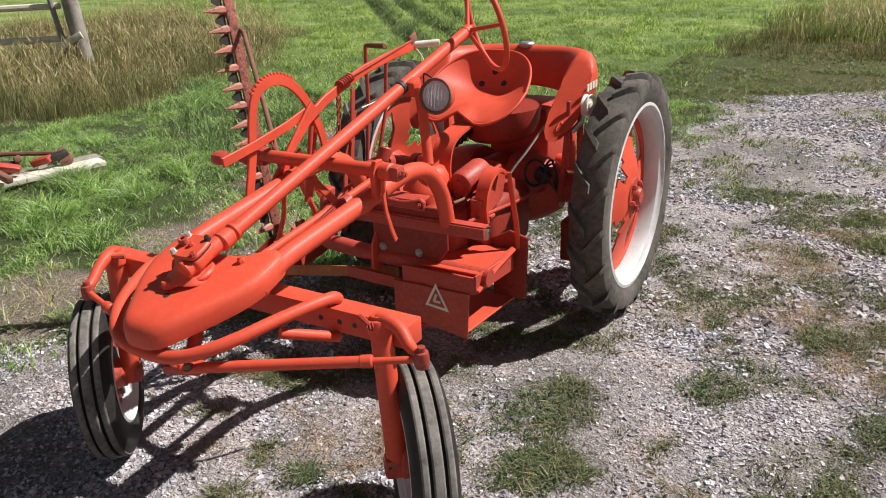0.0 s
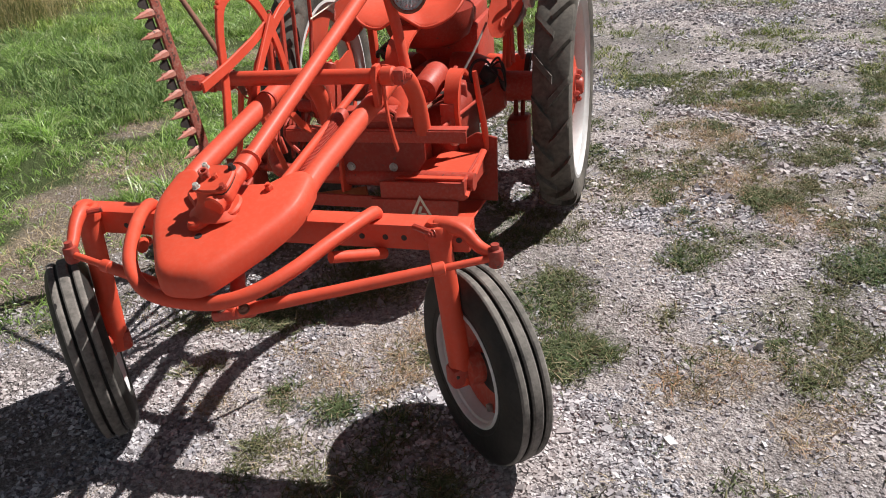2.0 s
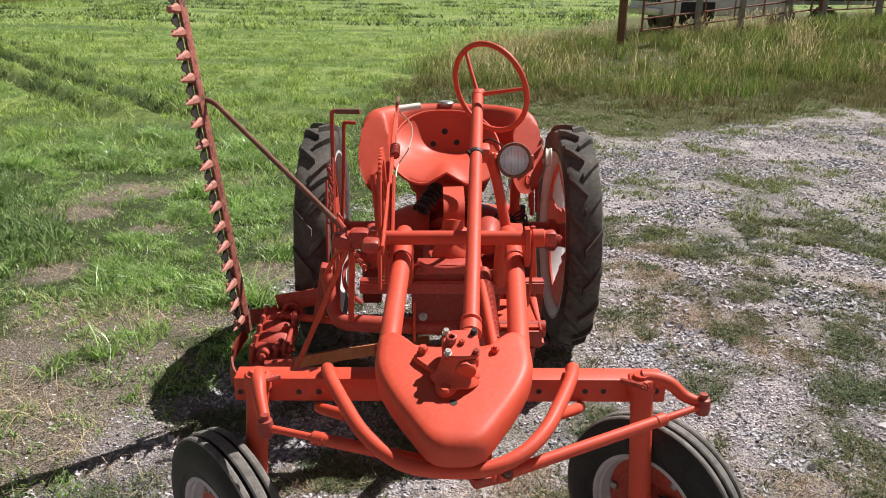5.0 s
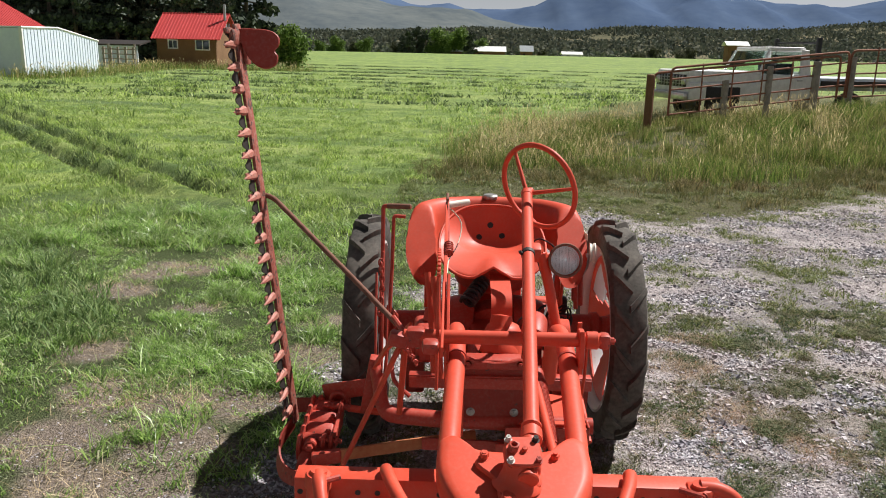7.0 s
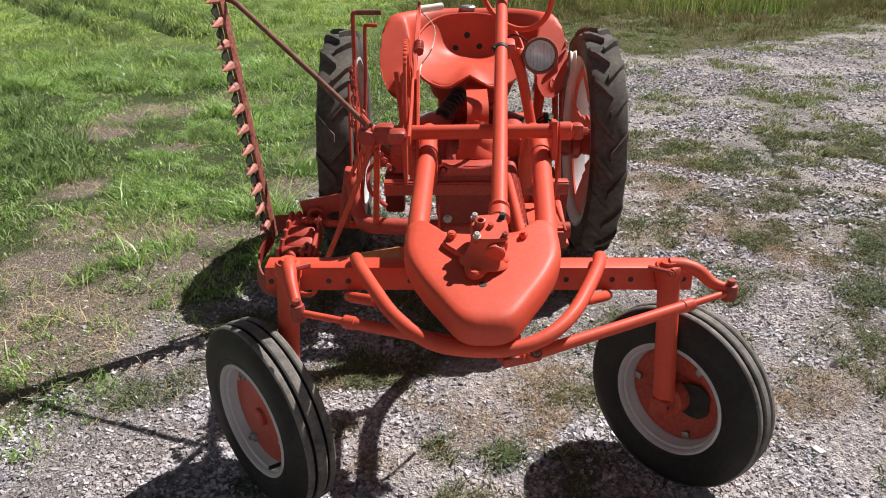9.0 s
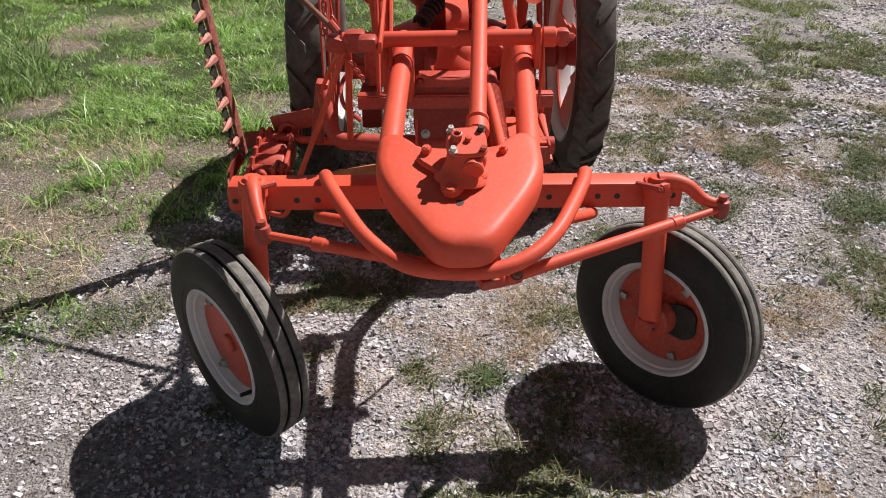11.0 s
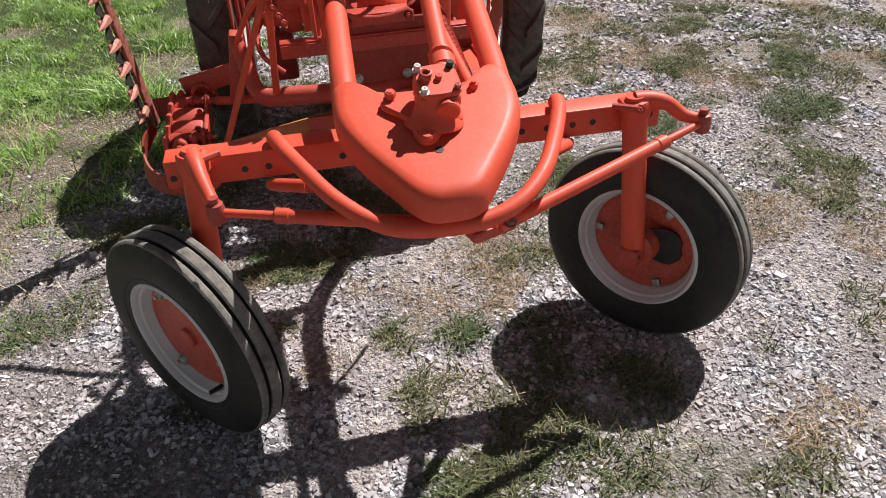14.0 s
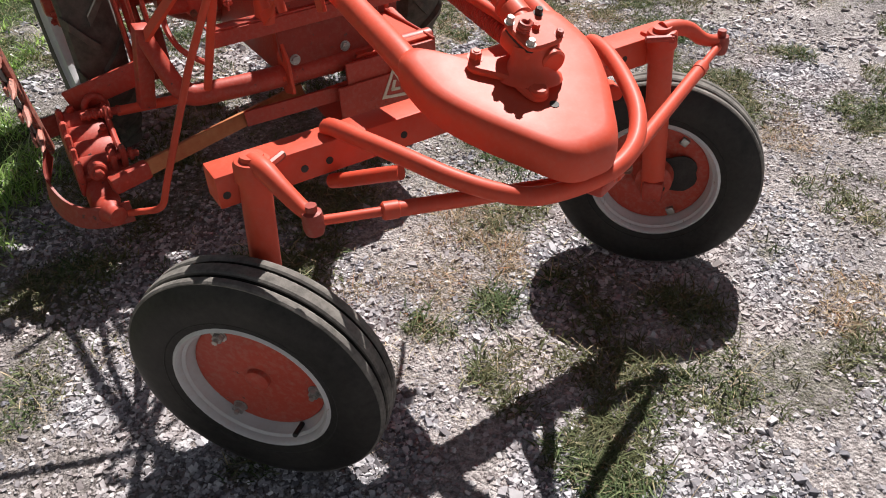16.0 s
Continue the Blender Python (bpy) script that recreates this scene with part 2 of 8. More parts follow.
STONES = island_colours("crushed_gravel", [(0, (0.070, 0.067, 0.078)), (0.25, (0.185, 0.180, 0.202)), (0.6, (0.385, 0.372, 0.400)), (0.9, (0.57, 0.555, 0.575)), (1, (0.80, 0.785, 0.79))], 0.85, (2.3, (0.46, 0.385, 0.36), 0.60), bump=0.35)
DRY_WEED = island_colours("dried_rusty_weeds", [(0, (0.09, 0.075, 0.040)), (0.3, (0.26, 0.19, 0.115)), (0.6, (0.46, 0.35, 0.23)), (0.82, (0.64, 0.52, 0.38)), (0.9, (0.52, 0.24, 0.13)), (1, (0.17, 0.22, 0.085))], 0.75, translucent=0.2)
SCRUB = island_colours("olive_scrub_leaves", [(0, (0.045, 0.052, 0.030)), (0.6, (0.085, 0.095, 0.052)), (1, (0.15, 0.155, 0.085))], 0.7, translucent=0.25)
CUT_HAY = island_colours("cut_hay_swath", [(0, (0.055, 0.090, 0.034)), (0.6, (0.11, 0.165, 0.060)), (1, (0.24, 0.30, 0.11))], 0.6, translucent=0.3)
BROAD_WEED = island_colours("broad_weed_leaves", [(0, (0.10, 0.17, 0.060)), (0.6, (0.20, 0.30, 0.10)), (1, (0.36, 0.44, 0.19))], 0.6, translucent=0.3)
LEAVES = island_colours("broadleaf_crown", [(0, (0.060, 0.11, 0.022)), (0.6, (0.13, 0.21, 0.045)), (1, (0.25, 0.34, 0.085))], 0.6, translucent=0.25)
NEEDLES = island_colours("dark_conifer_crown", [(0, (0.030, 0.045, 0.032)), (0.6, (0.068, 0.090, 0.058)), (1, (0.13, 0.15, 0.090))], 0.7)

# ---- mesh helpers ----
ORIGIN = {}


def thing(name, base, label, category, group="", kind=""):
    e = new(name)
    e.empty_display_size = 0.2
    e.location = base
    ORIGIN[e] = Vector(base)
    return tagged(e, label, category, group, kind)


def part(name, bm, mat, parent, label="", smooth=40, kind=""):
    """Links a bmesh, modelled in world places, as one mesh object under a thing or a part."""
    bmesh.ops.recalc_face_normals(bm, faces=bm.faces)
    lo = [min(v.co[k] for v in bm.verts) for k in range(3)]
    hi = [max(v.co[k] for v in bm.verts) for k in range(3)]
    mid = Vector([(a + b) / 2 for a, b in zip(lo, hi)])
    bmesh.ops.translate(bm, verts=bm.verts, vec=-mid)
    me = bpy.data.meshes.new(name)
    bm.to_mesh(me)
    bm.free()
    me.materials.append(mat)
    if smooth:
        me.shade_smooth()
        me.set_sharp_from_angle(angle=radians(smooth))
    ob = new(name, me)
    if parent is not None:
        ob.parent = parent
        ob.location = mid - ORIGIN[parent]
    else:
        ob.location = mid
    ORIGIN[ob] = mid
    return tagged(ob, label, kind=kind)


def single(name, bm, mat, label, category, group="", kind="", smooth=40):
    return tagged(part(name, bm, mat, None, "", smooth), label, category, group, kind)


def add_verts_faces(bm, verts, faces):
    vs = [bm.verts.new(v) for v in verts]
    for f in faces:
        try:
            bm.faces.new([vs[k] for k in f])
        except ValueError:
            pass
    return vs


def align(p0, p1, up=(0, 0, 1)):
    """A pose at p0 whose z axis points at p1."""
    z = (Vector(p1) - Vector(p0)).normalized()
    u = Vector(up)
    if abs(z.dot(u)) > 0.98:
        u = Vector((0, 1, 0))
    x = u.cross(z).normalized()
    y = z.cross(x)
    return Matrix(((x.x, y.x, z.x, p0[0]), (x.y, y.y, z.y, p0[1]), (x.z, y.z, z.z, p0[2]), (0, 0, 0, 1)))


def fillet(pts, rad, n=6):
    """Rounds the corners of a polyline."""
    pts = [Vector(p) for p in pts]
    out = [pts[0]]
    for a, b, c in zip(pts, pts[1:], pts[2:]):
        da, dc = (a - b), (c - b)
        k = min(rad, da.length * 0.49, dc.length * 0.49)
        p, q = b + da.normalized() * k, b + dc.normalized() * k
        for i in range(n + 1):
            t = i / n
            out.append((1 - t) ** 2 * p + 2 * t * (1 - t) * b + t * t * q)
    out.append(pts[-1])
    return out


def spline(pts, n=8, closed=False):
    """A Catmull-Rom curve through points."""
    pts = [Vector(p) for p in pts]
    k = len(pts)
    out = []
    for i in range(k if closed else k - 1):
        p = [pts[(i + d) % k] if closed else pts[min(max(i + d, 0), k - 1)] for d in (-1, 0, 1, 2)]
        for j in range(n):
            t = j / n
            out.append(0.5 * (2 * p[1] + (p[2] - p[0]) * t + (2 * p[0] - 5 * p[1] + 4 * p[2] - p[3]) * t * t + (3 * p[1] - p[0] - 3 * p[2] + p[3]) * t ** 3))
    if not closed:
        out.append(pts[-1])
    return out


def tube(path, r, seg=12, bm=None, closed=False, flat=1.0, up=None):
    """A round bar along a path; r is one radius or one a point; flat squeezes it across."""
    bm = bm or bmesh.new()
    path = [Vector(p) for p in path]
    n = len(path)
    rs = list(r) if hasattr(r, "__len__") else [r] * n
    rings, prev = [], None
    for i, p in enumerate(path):
        a, b = path[(i - 1) % n] if closed or i else p, path[(i + 1) % n] if closed or i < n - 1 else p
        t = (b - a).normalized()
        if prev is None:
            u = Vector(up) if up else (Vector((0, 0, 1)) if abs(t.z) < 0.9 else Vector((0, 1, 0)))
            x = u.cross(t).normalized()
        else:
            x = (prev - t * prev.dot(t)).normalized()
        prev, y = x, t.cross(x)
        rings.append([bm.verts.new(p + rs[i] * (math.cos(2 * math.pi * k / seg) * x + flat * math.sin(2 * math.pi * k / seg) * y)) for k in range(seg)])
    pairs = list(zip(rings, rings[1:])) + ([(rings[-1], rings[0])] if closed else [])
    for a, b in pairs:
        for k in range(seg):
            bm.faces.new((a[k], a[(k + 1) % seg], b[(k + 1) % seg], b[k]))
    if not closed:
        bm.faces.new(rings[0][::-1])
        bm.faces.new(rings[-1])
    return bm


def lathe(profile, seg=32, m=None, bm=None, closed=False):
    """Turns (radius, height) pairs about the local z axis."""
    bm = bm or bmesh.new()
    m = m or Matrix()
    rings = []
    for r, h in profile:
        if r < 1e-5:
            rings.append([bm.verts.new(m @ Vector((0, 0, h)))])
        else:
            rings.append([bm.verts.new(m @ Vector((r * math.cos(2 * math.pi * k / seg), r * math.sin(2 * math.pi * k / seg), h))) for k in range(seg)])
    for a, b in list(zip(rings, rings[1:])) + ([(rings[-1], rings[0])] if closed else []):
        for k in range(seg):
            j = (k + 1) % seg
            if len(a) == 1 and len(b) == 1:
                continue
            f = (a[0], b[j], b[k]) if len(a) == 1 else (a[k], a[j], b[0]) if len(b) == 1 else (a[k], a[j], b[j], b[k])
            bm.faces.new(f)
    if not closed:
        for ring, flip in ((rings[0], True), (rings[-1], False)):
            if len(ring) > 1:
                bm.faces.new(ring[::-1] if flip else ring)
    return bm


def rod(p0, p1, r, seg=12, bm=None, bevel=0.0):
    d = (Vector(p1) - Vector(p0)).length
    e = min(bevel or r * 0.18, d * 0.3)
    return lathe([(r - e, 0), (r, e), (r, d - e), (r - e, d)], seg, align(p0, p1), bm)


def block(size, m=None, bevel=0.004, bm=None, seg=2):
    """A box with rounded edges, centred on the pose m."""
    own = bmesh.new()
    bmesh.ops.create_cube(own, size=1)
    bmesh.ops.scale(own, vec=size, verts=own.verts)
    if bevel:
        bmesh.ops.bevel(own, geom=own.edges[:], offset=min(bevel, min(size) * 0.45), segments=seg, affect="EDGES", profile=0.5)
    bmesh.ops.transform(own, matrix=m or Matrix(), verts=own.verts)
    return join(own, bm)


def join(own, bm):
    if bm is None:
        return own
    at = {v: bm.verts.new(v.co) for v in own.verts}
    for f in own.faces:
        bm.faces.new([at[v] for v in f.verts])
    own.free()
    return bm


def plate(poly, thick, m=None, bevel=0.002, bm=None):
    """A flat sheet cut to a polygon in the local xy plane, thick along z."""
    own = bmesh.new()
    f = own.faces.new([own.verts.new((x, y, -thick / 2)) for x, y in poly])
    top = bmesh.ops.extrude_face_region(own, geom=[f])
    bmesh.ops.translate(own, verts=[v for v in top["geom"] if isinstance(v, bmesh.types.BMVert)], vec=(0, 0, thick))
    if bevel:
        rim = [e for e in own.edges if abs(e.verts[0].co.z - e.verts[1].co.z) < 1e-6]
        bmesh.ops.bevel(own, geom=rim, offset=min(bevel, thick * 0.4), segments=1, affect="EDGES")
    bmesh.ops.transform(own, matrix=m or Matrix(), verts=own.verts)
    return join(own, bm)


def yz_plate(poly, x, thick, bm=None, bevel=0.002):
    """A sheet that stands in a plane of constant x; poly in (y, z)."""
    return plate(poly, thick, Matrix(((0, 0, 1, x), (1, 0, 0, 0), (0, 1, 0, 0), (0, 0, 0, 1))), bevel, bm)


def xz_plate(poly, y, thick, bm=None, bevel=0.002):
    """A sheet that stands in a plane of constant y; poly in (x, z)."""
    return plate(poly, thick, Matrix(((1, 0, 0, 0), (0, 0, -1, y), (0, 1, 0, 0), (0, 0, 0, 1))), bevel, bm)


def bolt(p, way, r=0.010, h=0.008, bm=None, stud=0.006):
    """A hexagon head with a washer and a stud end."""
    m = align(p, Vector(p) + Vector(way))
    bm = lathe([(r * 1.35, 0), (r * 1.35, 0.002)], 12, m, bm)
    bm = lathe([(r, 0.002), (r, 0.002 + h * 0.85), (r * 0.85, 0.002 + h)], 6, m, bm)
    if stud:
        bm = lathe([(r * 0.5, h), (r * 0.5, h + stud)], 8, m, bm)
    return bm


def band(pts, width, thick, across=(1, 0, 0), bm=None):
    """A flat bar bent along a path: its width lies along across."""
    bm = bm or bmesh.new()
    pts, w = [Vector(p) for p in pts], Vector(across).normalized()
    rings = []
    for i, p in enumerate(pts):
        t = (pts[min(i + 1, len(pts) - 1)] - pts[max(i - 1, 0)]).normalized()
        s = (w - t * w.dot(t)).normalized()
        nrm = t.cross(s)
        rings.append([bm.verts.new(p + s * a * width / 2 + nrm * b * thick / 2) for a, b in ((-1, -1), (1, -1), (1, 1), (-1, 1))])
    for a, b in zip(rings, rings[1:]):
        for k in range(4):
            bm.faces.new((a[k], a[(k + 1) % 4], b[(k + 1) % 4], b[k]))
    bm.faces.new(rings[0][::-1])
    bm.faces.new(rings[-1])
    return bm


def coil(p0, p1, radius, wire, turns, per=14, bm=None, seg=6):
    m = align(p0, p1)
    d = (Vector(p1) - Vector(p0)).length
    k = int(turns * per)
    return tube([m @ Vector((radius * math.cos(2 * math.pi * i / per), radius * math.sin(2 * math.pi * i / per), d * i / k)) for i in range(k + 1)], wire, seg, bm)


def strip(path, width):
    """The outline of a flat bar that follows a path in a plane."""
    pts = [Vector(p) for p in path]
    left, right = [], []
    for i, p in enumerate(pts):
        t = (pts[min(i + 1, len(pts) - 1)] - pts[max(i - 1, 0)]).normalized()
        nrm = Vector((-t.y, t.x)) * width / 2
        left.append(p + nrm)
        right.append(p - nrm)
    return [tuple(p) for p in left + right[::-1]]


# ---- the tractor ----
tractor = thing("tractor", (0.0, 0.85, 0.0), "small orange rear-engine farm tractor parked on gravel", "tractor")
REAR_X, REAR_Y, REAR_R = 0.04, 1.69, 0.512


def front_wheel(centre, out, name, bolts_at, valve):
    """A ribbed front tyre on a pressed rim; out points away from the tractor."""
    m = align(centre, Vector(centre) + Vector(out))
    half = [(0.148, 0.0), (0.154, 0.040), (0.161, 0.050), (0.188, 0.057), (0.222, 0.058), (0.243, 0.052), (0.254, 0.045),
            (0.2615, 0.041), (0.2635, 0.036), (0.2640, 0.0245), (0.2620, 0.0225), (0.2540, 0.0215), (0.2540, 0.0150), (0.2650, 0.0135), (0.2665, 0.0)]
    prof = half + [(r, -h) for r, h in half[::-1][1:-1]]
    wheel = part(name, lathe(prof, 72, m, closed=True), RUBBER_BLACK, tractor, "worn black ribbed front tyre on a steered wheel", 30)
    for w0, w1, top in ((-0.0415, -0.0225, 0.2660), (-0.0140, 0.0140, 0.2685), (0.0225, 0.0415, 0.2660)):
        rib = lathe([(0.256, w0), (top - 0.003, w0), (top, w0 + 0.004), (top + 0.0005, (w0 + w1) / 2), (top, w1 - 0.004), (top - 0.003, w1), (0.256, w1)], 72, m, closed=True)
        part("tread_rib", rib, RUBBER_DUSTY, wheel, "dust-greyed tread rib", 30)
    for hgt in (0.048, -0.048):
        part("bead_ring", lathe([(0.176, hgt * 1.10), (0.180, hgt * 1.17), (0.184, hgt * 1.12)], 60, m, closed=True), RUBBER_BLACK, wheel)
    rim = [(0.1645, 0.051), (0.158, 0.055), (0.1535, 0.051), (0.1515, 0.040), (0.1455, 0.036), (0.1435, 0.024), (0.1415, 0.021), (0.139, 0.012), (0.1375, 0.010),
           (0.1375, -0.010), (0.139, -0.012), (0.1415, -0.021), (0.1435, -0.024), (0.1455, -0.036), (0.1515, -0.040), (0.1535, -0.051), (0.158, -0.055), (0.1645, -0.051), (0.160, -0.042), (0.147, -0.010), (0.147, 0.010), (0.160, 0.042)]
    part("rim", lathe(rim, 56, m, closed=True), SILVER, wheel, "silver painted wheel rim")
    disc = [(0.0, 0.030), (0.020, 0.030), (0.0245, 0.027), (0.0255, 0.017), (0.060, 0.0165), (0.128, 0.0165), (0.136, 0.014), (0.1385, 0.009),
            (0.1385, -0.004), (0.125, -0.010), (0.090, -0.002), (0.062, 0.004), (0.050, -0.012), (0.046, -0.052), (0.030, -0.058), (0.0, -0.058)]
    part("wheel_centre", lathe(disc, 48, m), WHEEL_RED, wheel, "dusty orange wheel centre")
    # flat dark sheet paints the shaded hollow beside the hub
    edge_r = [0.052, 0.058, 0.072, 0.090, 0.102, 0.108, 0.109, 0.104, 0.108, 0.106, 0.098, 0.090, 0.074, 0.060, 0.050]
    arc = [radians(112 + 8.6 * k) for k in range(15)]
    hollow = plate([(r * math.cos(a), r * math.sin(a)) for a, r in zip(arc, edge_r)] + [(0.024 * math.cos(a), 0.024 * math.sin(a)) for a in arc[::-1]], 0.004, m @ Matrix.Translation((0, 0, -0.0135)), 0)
    part("hub_opening_shade", hollow, DARK_IRON, wheel, "dark sheet for the shaded opening behind the hub")
    part("hub_web", tube([m @ Vector((0.035 * math.cos(a), 0.035 * math.sin(a), -0.022)) for a in [radians(60 + 25 * k) for k in range(13)]], 0.016, 10), WHEEL_RED, wheel)
    for k in bolts_at:
        a = radians(k)
        p = Vector((0.119 * math.cos(a), 0.119 * math.sin(a), 0))
        b = bolt(m @ (p + Vector((0, 0, 0.016))), m.to_3x3() @ Vector((0, 0, 1)), 0.0115, 0.012, None, 0.010)
        q = m @ Matrix.Translation(p + Vector((0, 0, -0.014))) @ Matrix.Rotation(a, 4, "Z")
        b = block((0.020, 0.020, 0.012), q, 0.002, b)
        b = block((0.036, 0.024, 0.006), m @ Matrix.Translation(Vector((0.131 * math.cos(a), 0.131 * math.sin(a), 0.0185))) @ Matrix.Rotation(a, 4, "Z"), 0.002, b)
        part("wheel_bolt", b, STEEL, wheel, "bare steel wheel bolt with clamp")
    a = radians(valve)
    p = Vector((0.139 * math.cos(a), 0.139 * math.sin(a), 0.018))
    part("valve_stem", rod(m @ p, m @ (p + Vector((-0.004 * math.cos(a), -0.004 * math.sin(a), 0.036))), 0.0055), BLACK, wheel, "black rubber valve stem")
    return wheel


STEER = radians(42)
OUT = Vector((math.cos(STEER), math.sin(STEER), 0))
WHEEL_R = Vector((0.520, -0.008, 0.267)) + 0.062 * OUT
WHEEL_L = Vector((-0.522, -0.006, 0.267)) - 0.068 * OUT
front_wheel(WHEEL_R, OUT + Vector((0, 0, -0.03)), "front_wheel", (4, 122, 243), 60)
front_wheel(WHEEL_L, -OUT + Vector((0, 0, -0.03)), "front_wheel", (355, 120, 238), 302)


def rear_tyre(cx, name):
    """Carcass with two rows of slanting lugs that meet in a V."""
    def at(r, w, f):
        return Vector((cx + 0.88 * w, REAR_Y - r * math.cos(f), REAR_R - 0.006 + r * math.sin(f)))
    half = [(0.366, 0.0), (0.372, 0.050), (0.380, 0.066), (0.405, 0.078), (0.435, 0.085), (0.462, 0.083), (0.479, 0.075), (0.487, 0.055), (0.490, 0.025), (0.491, 0.0)]
    prof = half + [(r, -w) for r, w in half[::-1][1:-1]]
    bm, seg, rings = bmesh.new(), 72, []
    for r, w in prof:
        rings.append([bm.verts.new(at(r, w, 2 * math.pi * k / seg)) for k in range(seg)])
    for a, b in zip(rings, rings[1:] + rings[:1]):
        for k in range(seg):
            bm.faces.new((a[k], a[(k + 1) % seg], b[(k + 1) % seg], b[k]))
    tyre = part(name, bm, RUBBER_TAN, tractor, "dusty black rear tyre with slanting lugs", 32)
    count = 19
    for side in (-1, 1):
        for i in range(count):
            f0 = 2 * math.pi * (i + (0.5 if side > 0 else 0.0)) / count
            bm, st = bmesh.new(), []
            for s, w, base, top in ((0, -0.006, 0.488, 0.5115), (0.3, 0.024, 0.487, 0.5115), (0.62, 0.052, 0.485, 0.5105), (0.86, 0.073, 0.476, 0.503), (0.97, 0.0835, 0.462, 0.484), (1.0, 0.0865, 0.440, 0.449)):
                f = f0 + 0.19 * s
                hb, ht = 0.036, 0.026
                st.append([at(base, side * w, f - hb), at(base, side * w, f + hb), at(top, side * (w - 0.001), f + ht), at(top, side * (w - 0.001), f - ht)])
            vs = [[bm.verts.new(p) for p in q] for q in st]
            for a, b in zip(vs, vs[1:]):
                for k in range(4):
                    bm.faces.new((a[k], a[(k + 1) % 4], b[(k + 1) % 4], b[k]))
            bm.faces.new(vs[0])
            bm.faces.new(vs[-1][::-1])
            part("tread_lug", bm, RUBBER_TAN, tyre)
    return tyre


def spoked_disc(cx, side):
    """A dished pressed disc with four large openings."""
    bm, seg = bmesh.new(), 96
    stations = [(0.050, 0.035), (0.085, 0.034), (0.120, 0.026), (0.170, 0.008), (0.205, -0.004), (0.240, -0.012), (0.275, -0.018), (0.310, -0.024), (0.338, -0.026), (0.350, -0.016)]

    def layer(dz):
        return [[bm.verts.new((cx + side * (w + dz), REAR_Y - r * math.cos(2 * math.pi * k / seg), REAR_R - 0.006 + r * math.sin(2 * math.pi * k / seg))) for k in range(seg)] for r, w in stations]

    def hole(i, k):
        f = ((k / seg * 4) % 1.0)
        lim = {2: 0.10, 3: 0.22, 4: 0.27, 5: 0.29, 6: 0.26}.get(i, 0)
        return abs(f - 0.5) < lim
    front, back = layer(0.004), layer(-0.004)
    for i in range(len(stations) - 1):
        for k in range(seg):
            j = (k + 1) % seg
            if hole(i, k):
                for (di, k1, k2) in ((0, k, j), (1, k, j)):
                    if not hole(i + (1 if di else -1), k):
                        bm.faces.new((front[i + di][k1], front[i + di][k2], back[i + di][k2], back[i + di][k1]))
                for kk, kn in ((k, (k - 1) % seg), (j, j)):
                    if not hole(i, kn):
                        bm.faces.new((front[i][kk], front[i + 1][kk], back[i + 1][kk], back[i][kk]))
                continue
            bm.faces.new((front[i][k], front[i][j], front[i + 1][j], front[i + 1][k]))
            bm.faces.new((back[i][k], back[i + 1][k], back[i + 1][j], back[i][j]))
    for k in range(seg):
        j = (k + 1) % seg
        bm.faces.new((front[0][k], back[0][k], back[0][j], front[0][j]))
        bm.faces.new((front[-1][k], front[-1][j], back[-1][j], back[-1][k]))
    return bm


for cx, side in ((REAR_X + 0.548, 1), (REAR_X - 0.567, -1)):
    tyre = rear_tyre(cx, "rear_wheel")
    ax = Matrix(((0, 0, side, cx), (0, side, 0, REAR_Y), (-1, 0, 0, REAR_R - 0.006), (0, 0, 0, 1)))
    rim = [(0.390, 0.064), (0.377, 0.066), (0.372, 0.058), (0.366, 0.052), (0.352, 0.046), (0.344, 0.030), (0.343, -0.030), (0.352, -0.046), (0.366, -0.052), (0.372, -0.058), (0.377, -0.066), (0.390, -0.064),
           (0.384, -0.058), (0.358, -0.036), (0.352, 0.0), (0.358, 0.036), (0.384, 0.058)]
    part("rim", lathe(rim, 72, ax, closed=True), SILVER, tyre, "silver painted wheel rim, bright inside")
    part("wheel_disc", spoked_disc(cx, side), ORANGE, tyre, "orange dished wheel disc with four openings")
    hub = lathe([(0.0, 0.072), (0.030, 0.072), (0.036, 0.066), (0.038, 0.046), (0.075, 0.044), (0.078, 0.030), (0.060, 0.0), (0.050, -0.05), (0.0, -0.05)], 28, ax)
    part("hub", hub, ORANGE_WORN, tyre)
    for k in range(5):
        a = 2 * math.pi * k / 5
        part("wheel_nut", bolt(ax @ Vector((0.058 * math.cos(a), 0.058 * math.sin(a), 0.044)), ax.to_3x3() @ Vector((0, 0, 1)), 0.012, 0.014), ORANGE_WORN, tyre)

# rear axle housings, gearbox, engine
for side in (-1, 1):
    x0, x1 = REAR_X + side * 0.10, REAR_X + side * 0.515
    m = align((x0, REAR_Y, 0.506), (x1, REAR_Y, 0.506))
    d = abs(x1 - x0)
    part("axle_housing", lathe([(0.11, 0), (0.10, 0.03), (0.068, 0.07), (0.062, d - 0.06), (0.075, d - 0.05), (0.075, d - 0.02), (0.05, d)], 32, m), ORANGE_WORN, tractor)
    drop = block((0.088, 0.12, 0.185), pose(REAR_X + side * 0.35, REAR_Y - 0.06, 0.30), 0.012, rod((REAR_X + side * 0.335, REAR_Y - 0.05, 0.38), (REAR_X + side * 0.335, REAR_Y - 0.03, 0.46), 0.010, 8, rod((REAR_X + side * 0.365, REAR_Y - 0.05, 0.38), (REAR_X + side * 0.365, REAR_Y - 0.03, 0.46), 0.010, 8)), 2)
    part("axle_box", drop, ORANGE_GREASY_SHADE, tractor, "dark orange box hung under the axle")
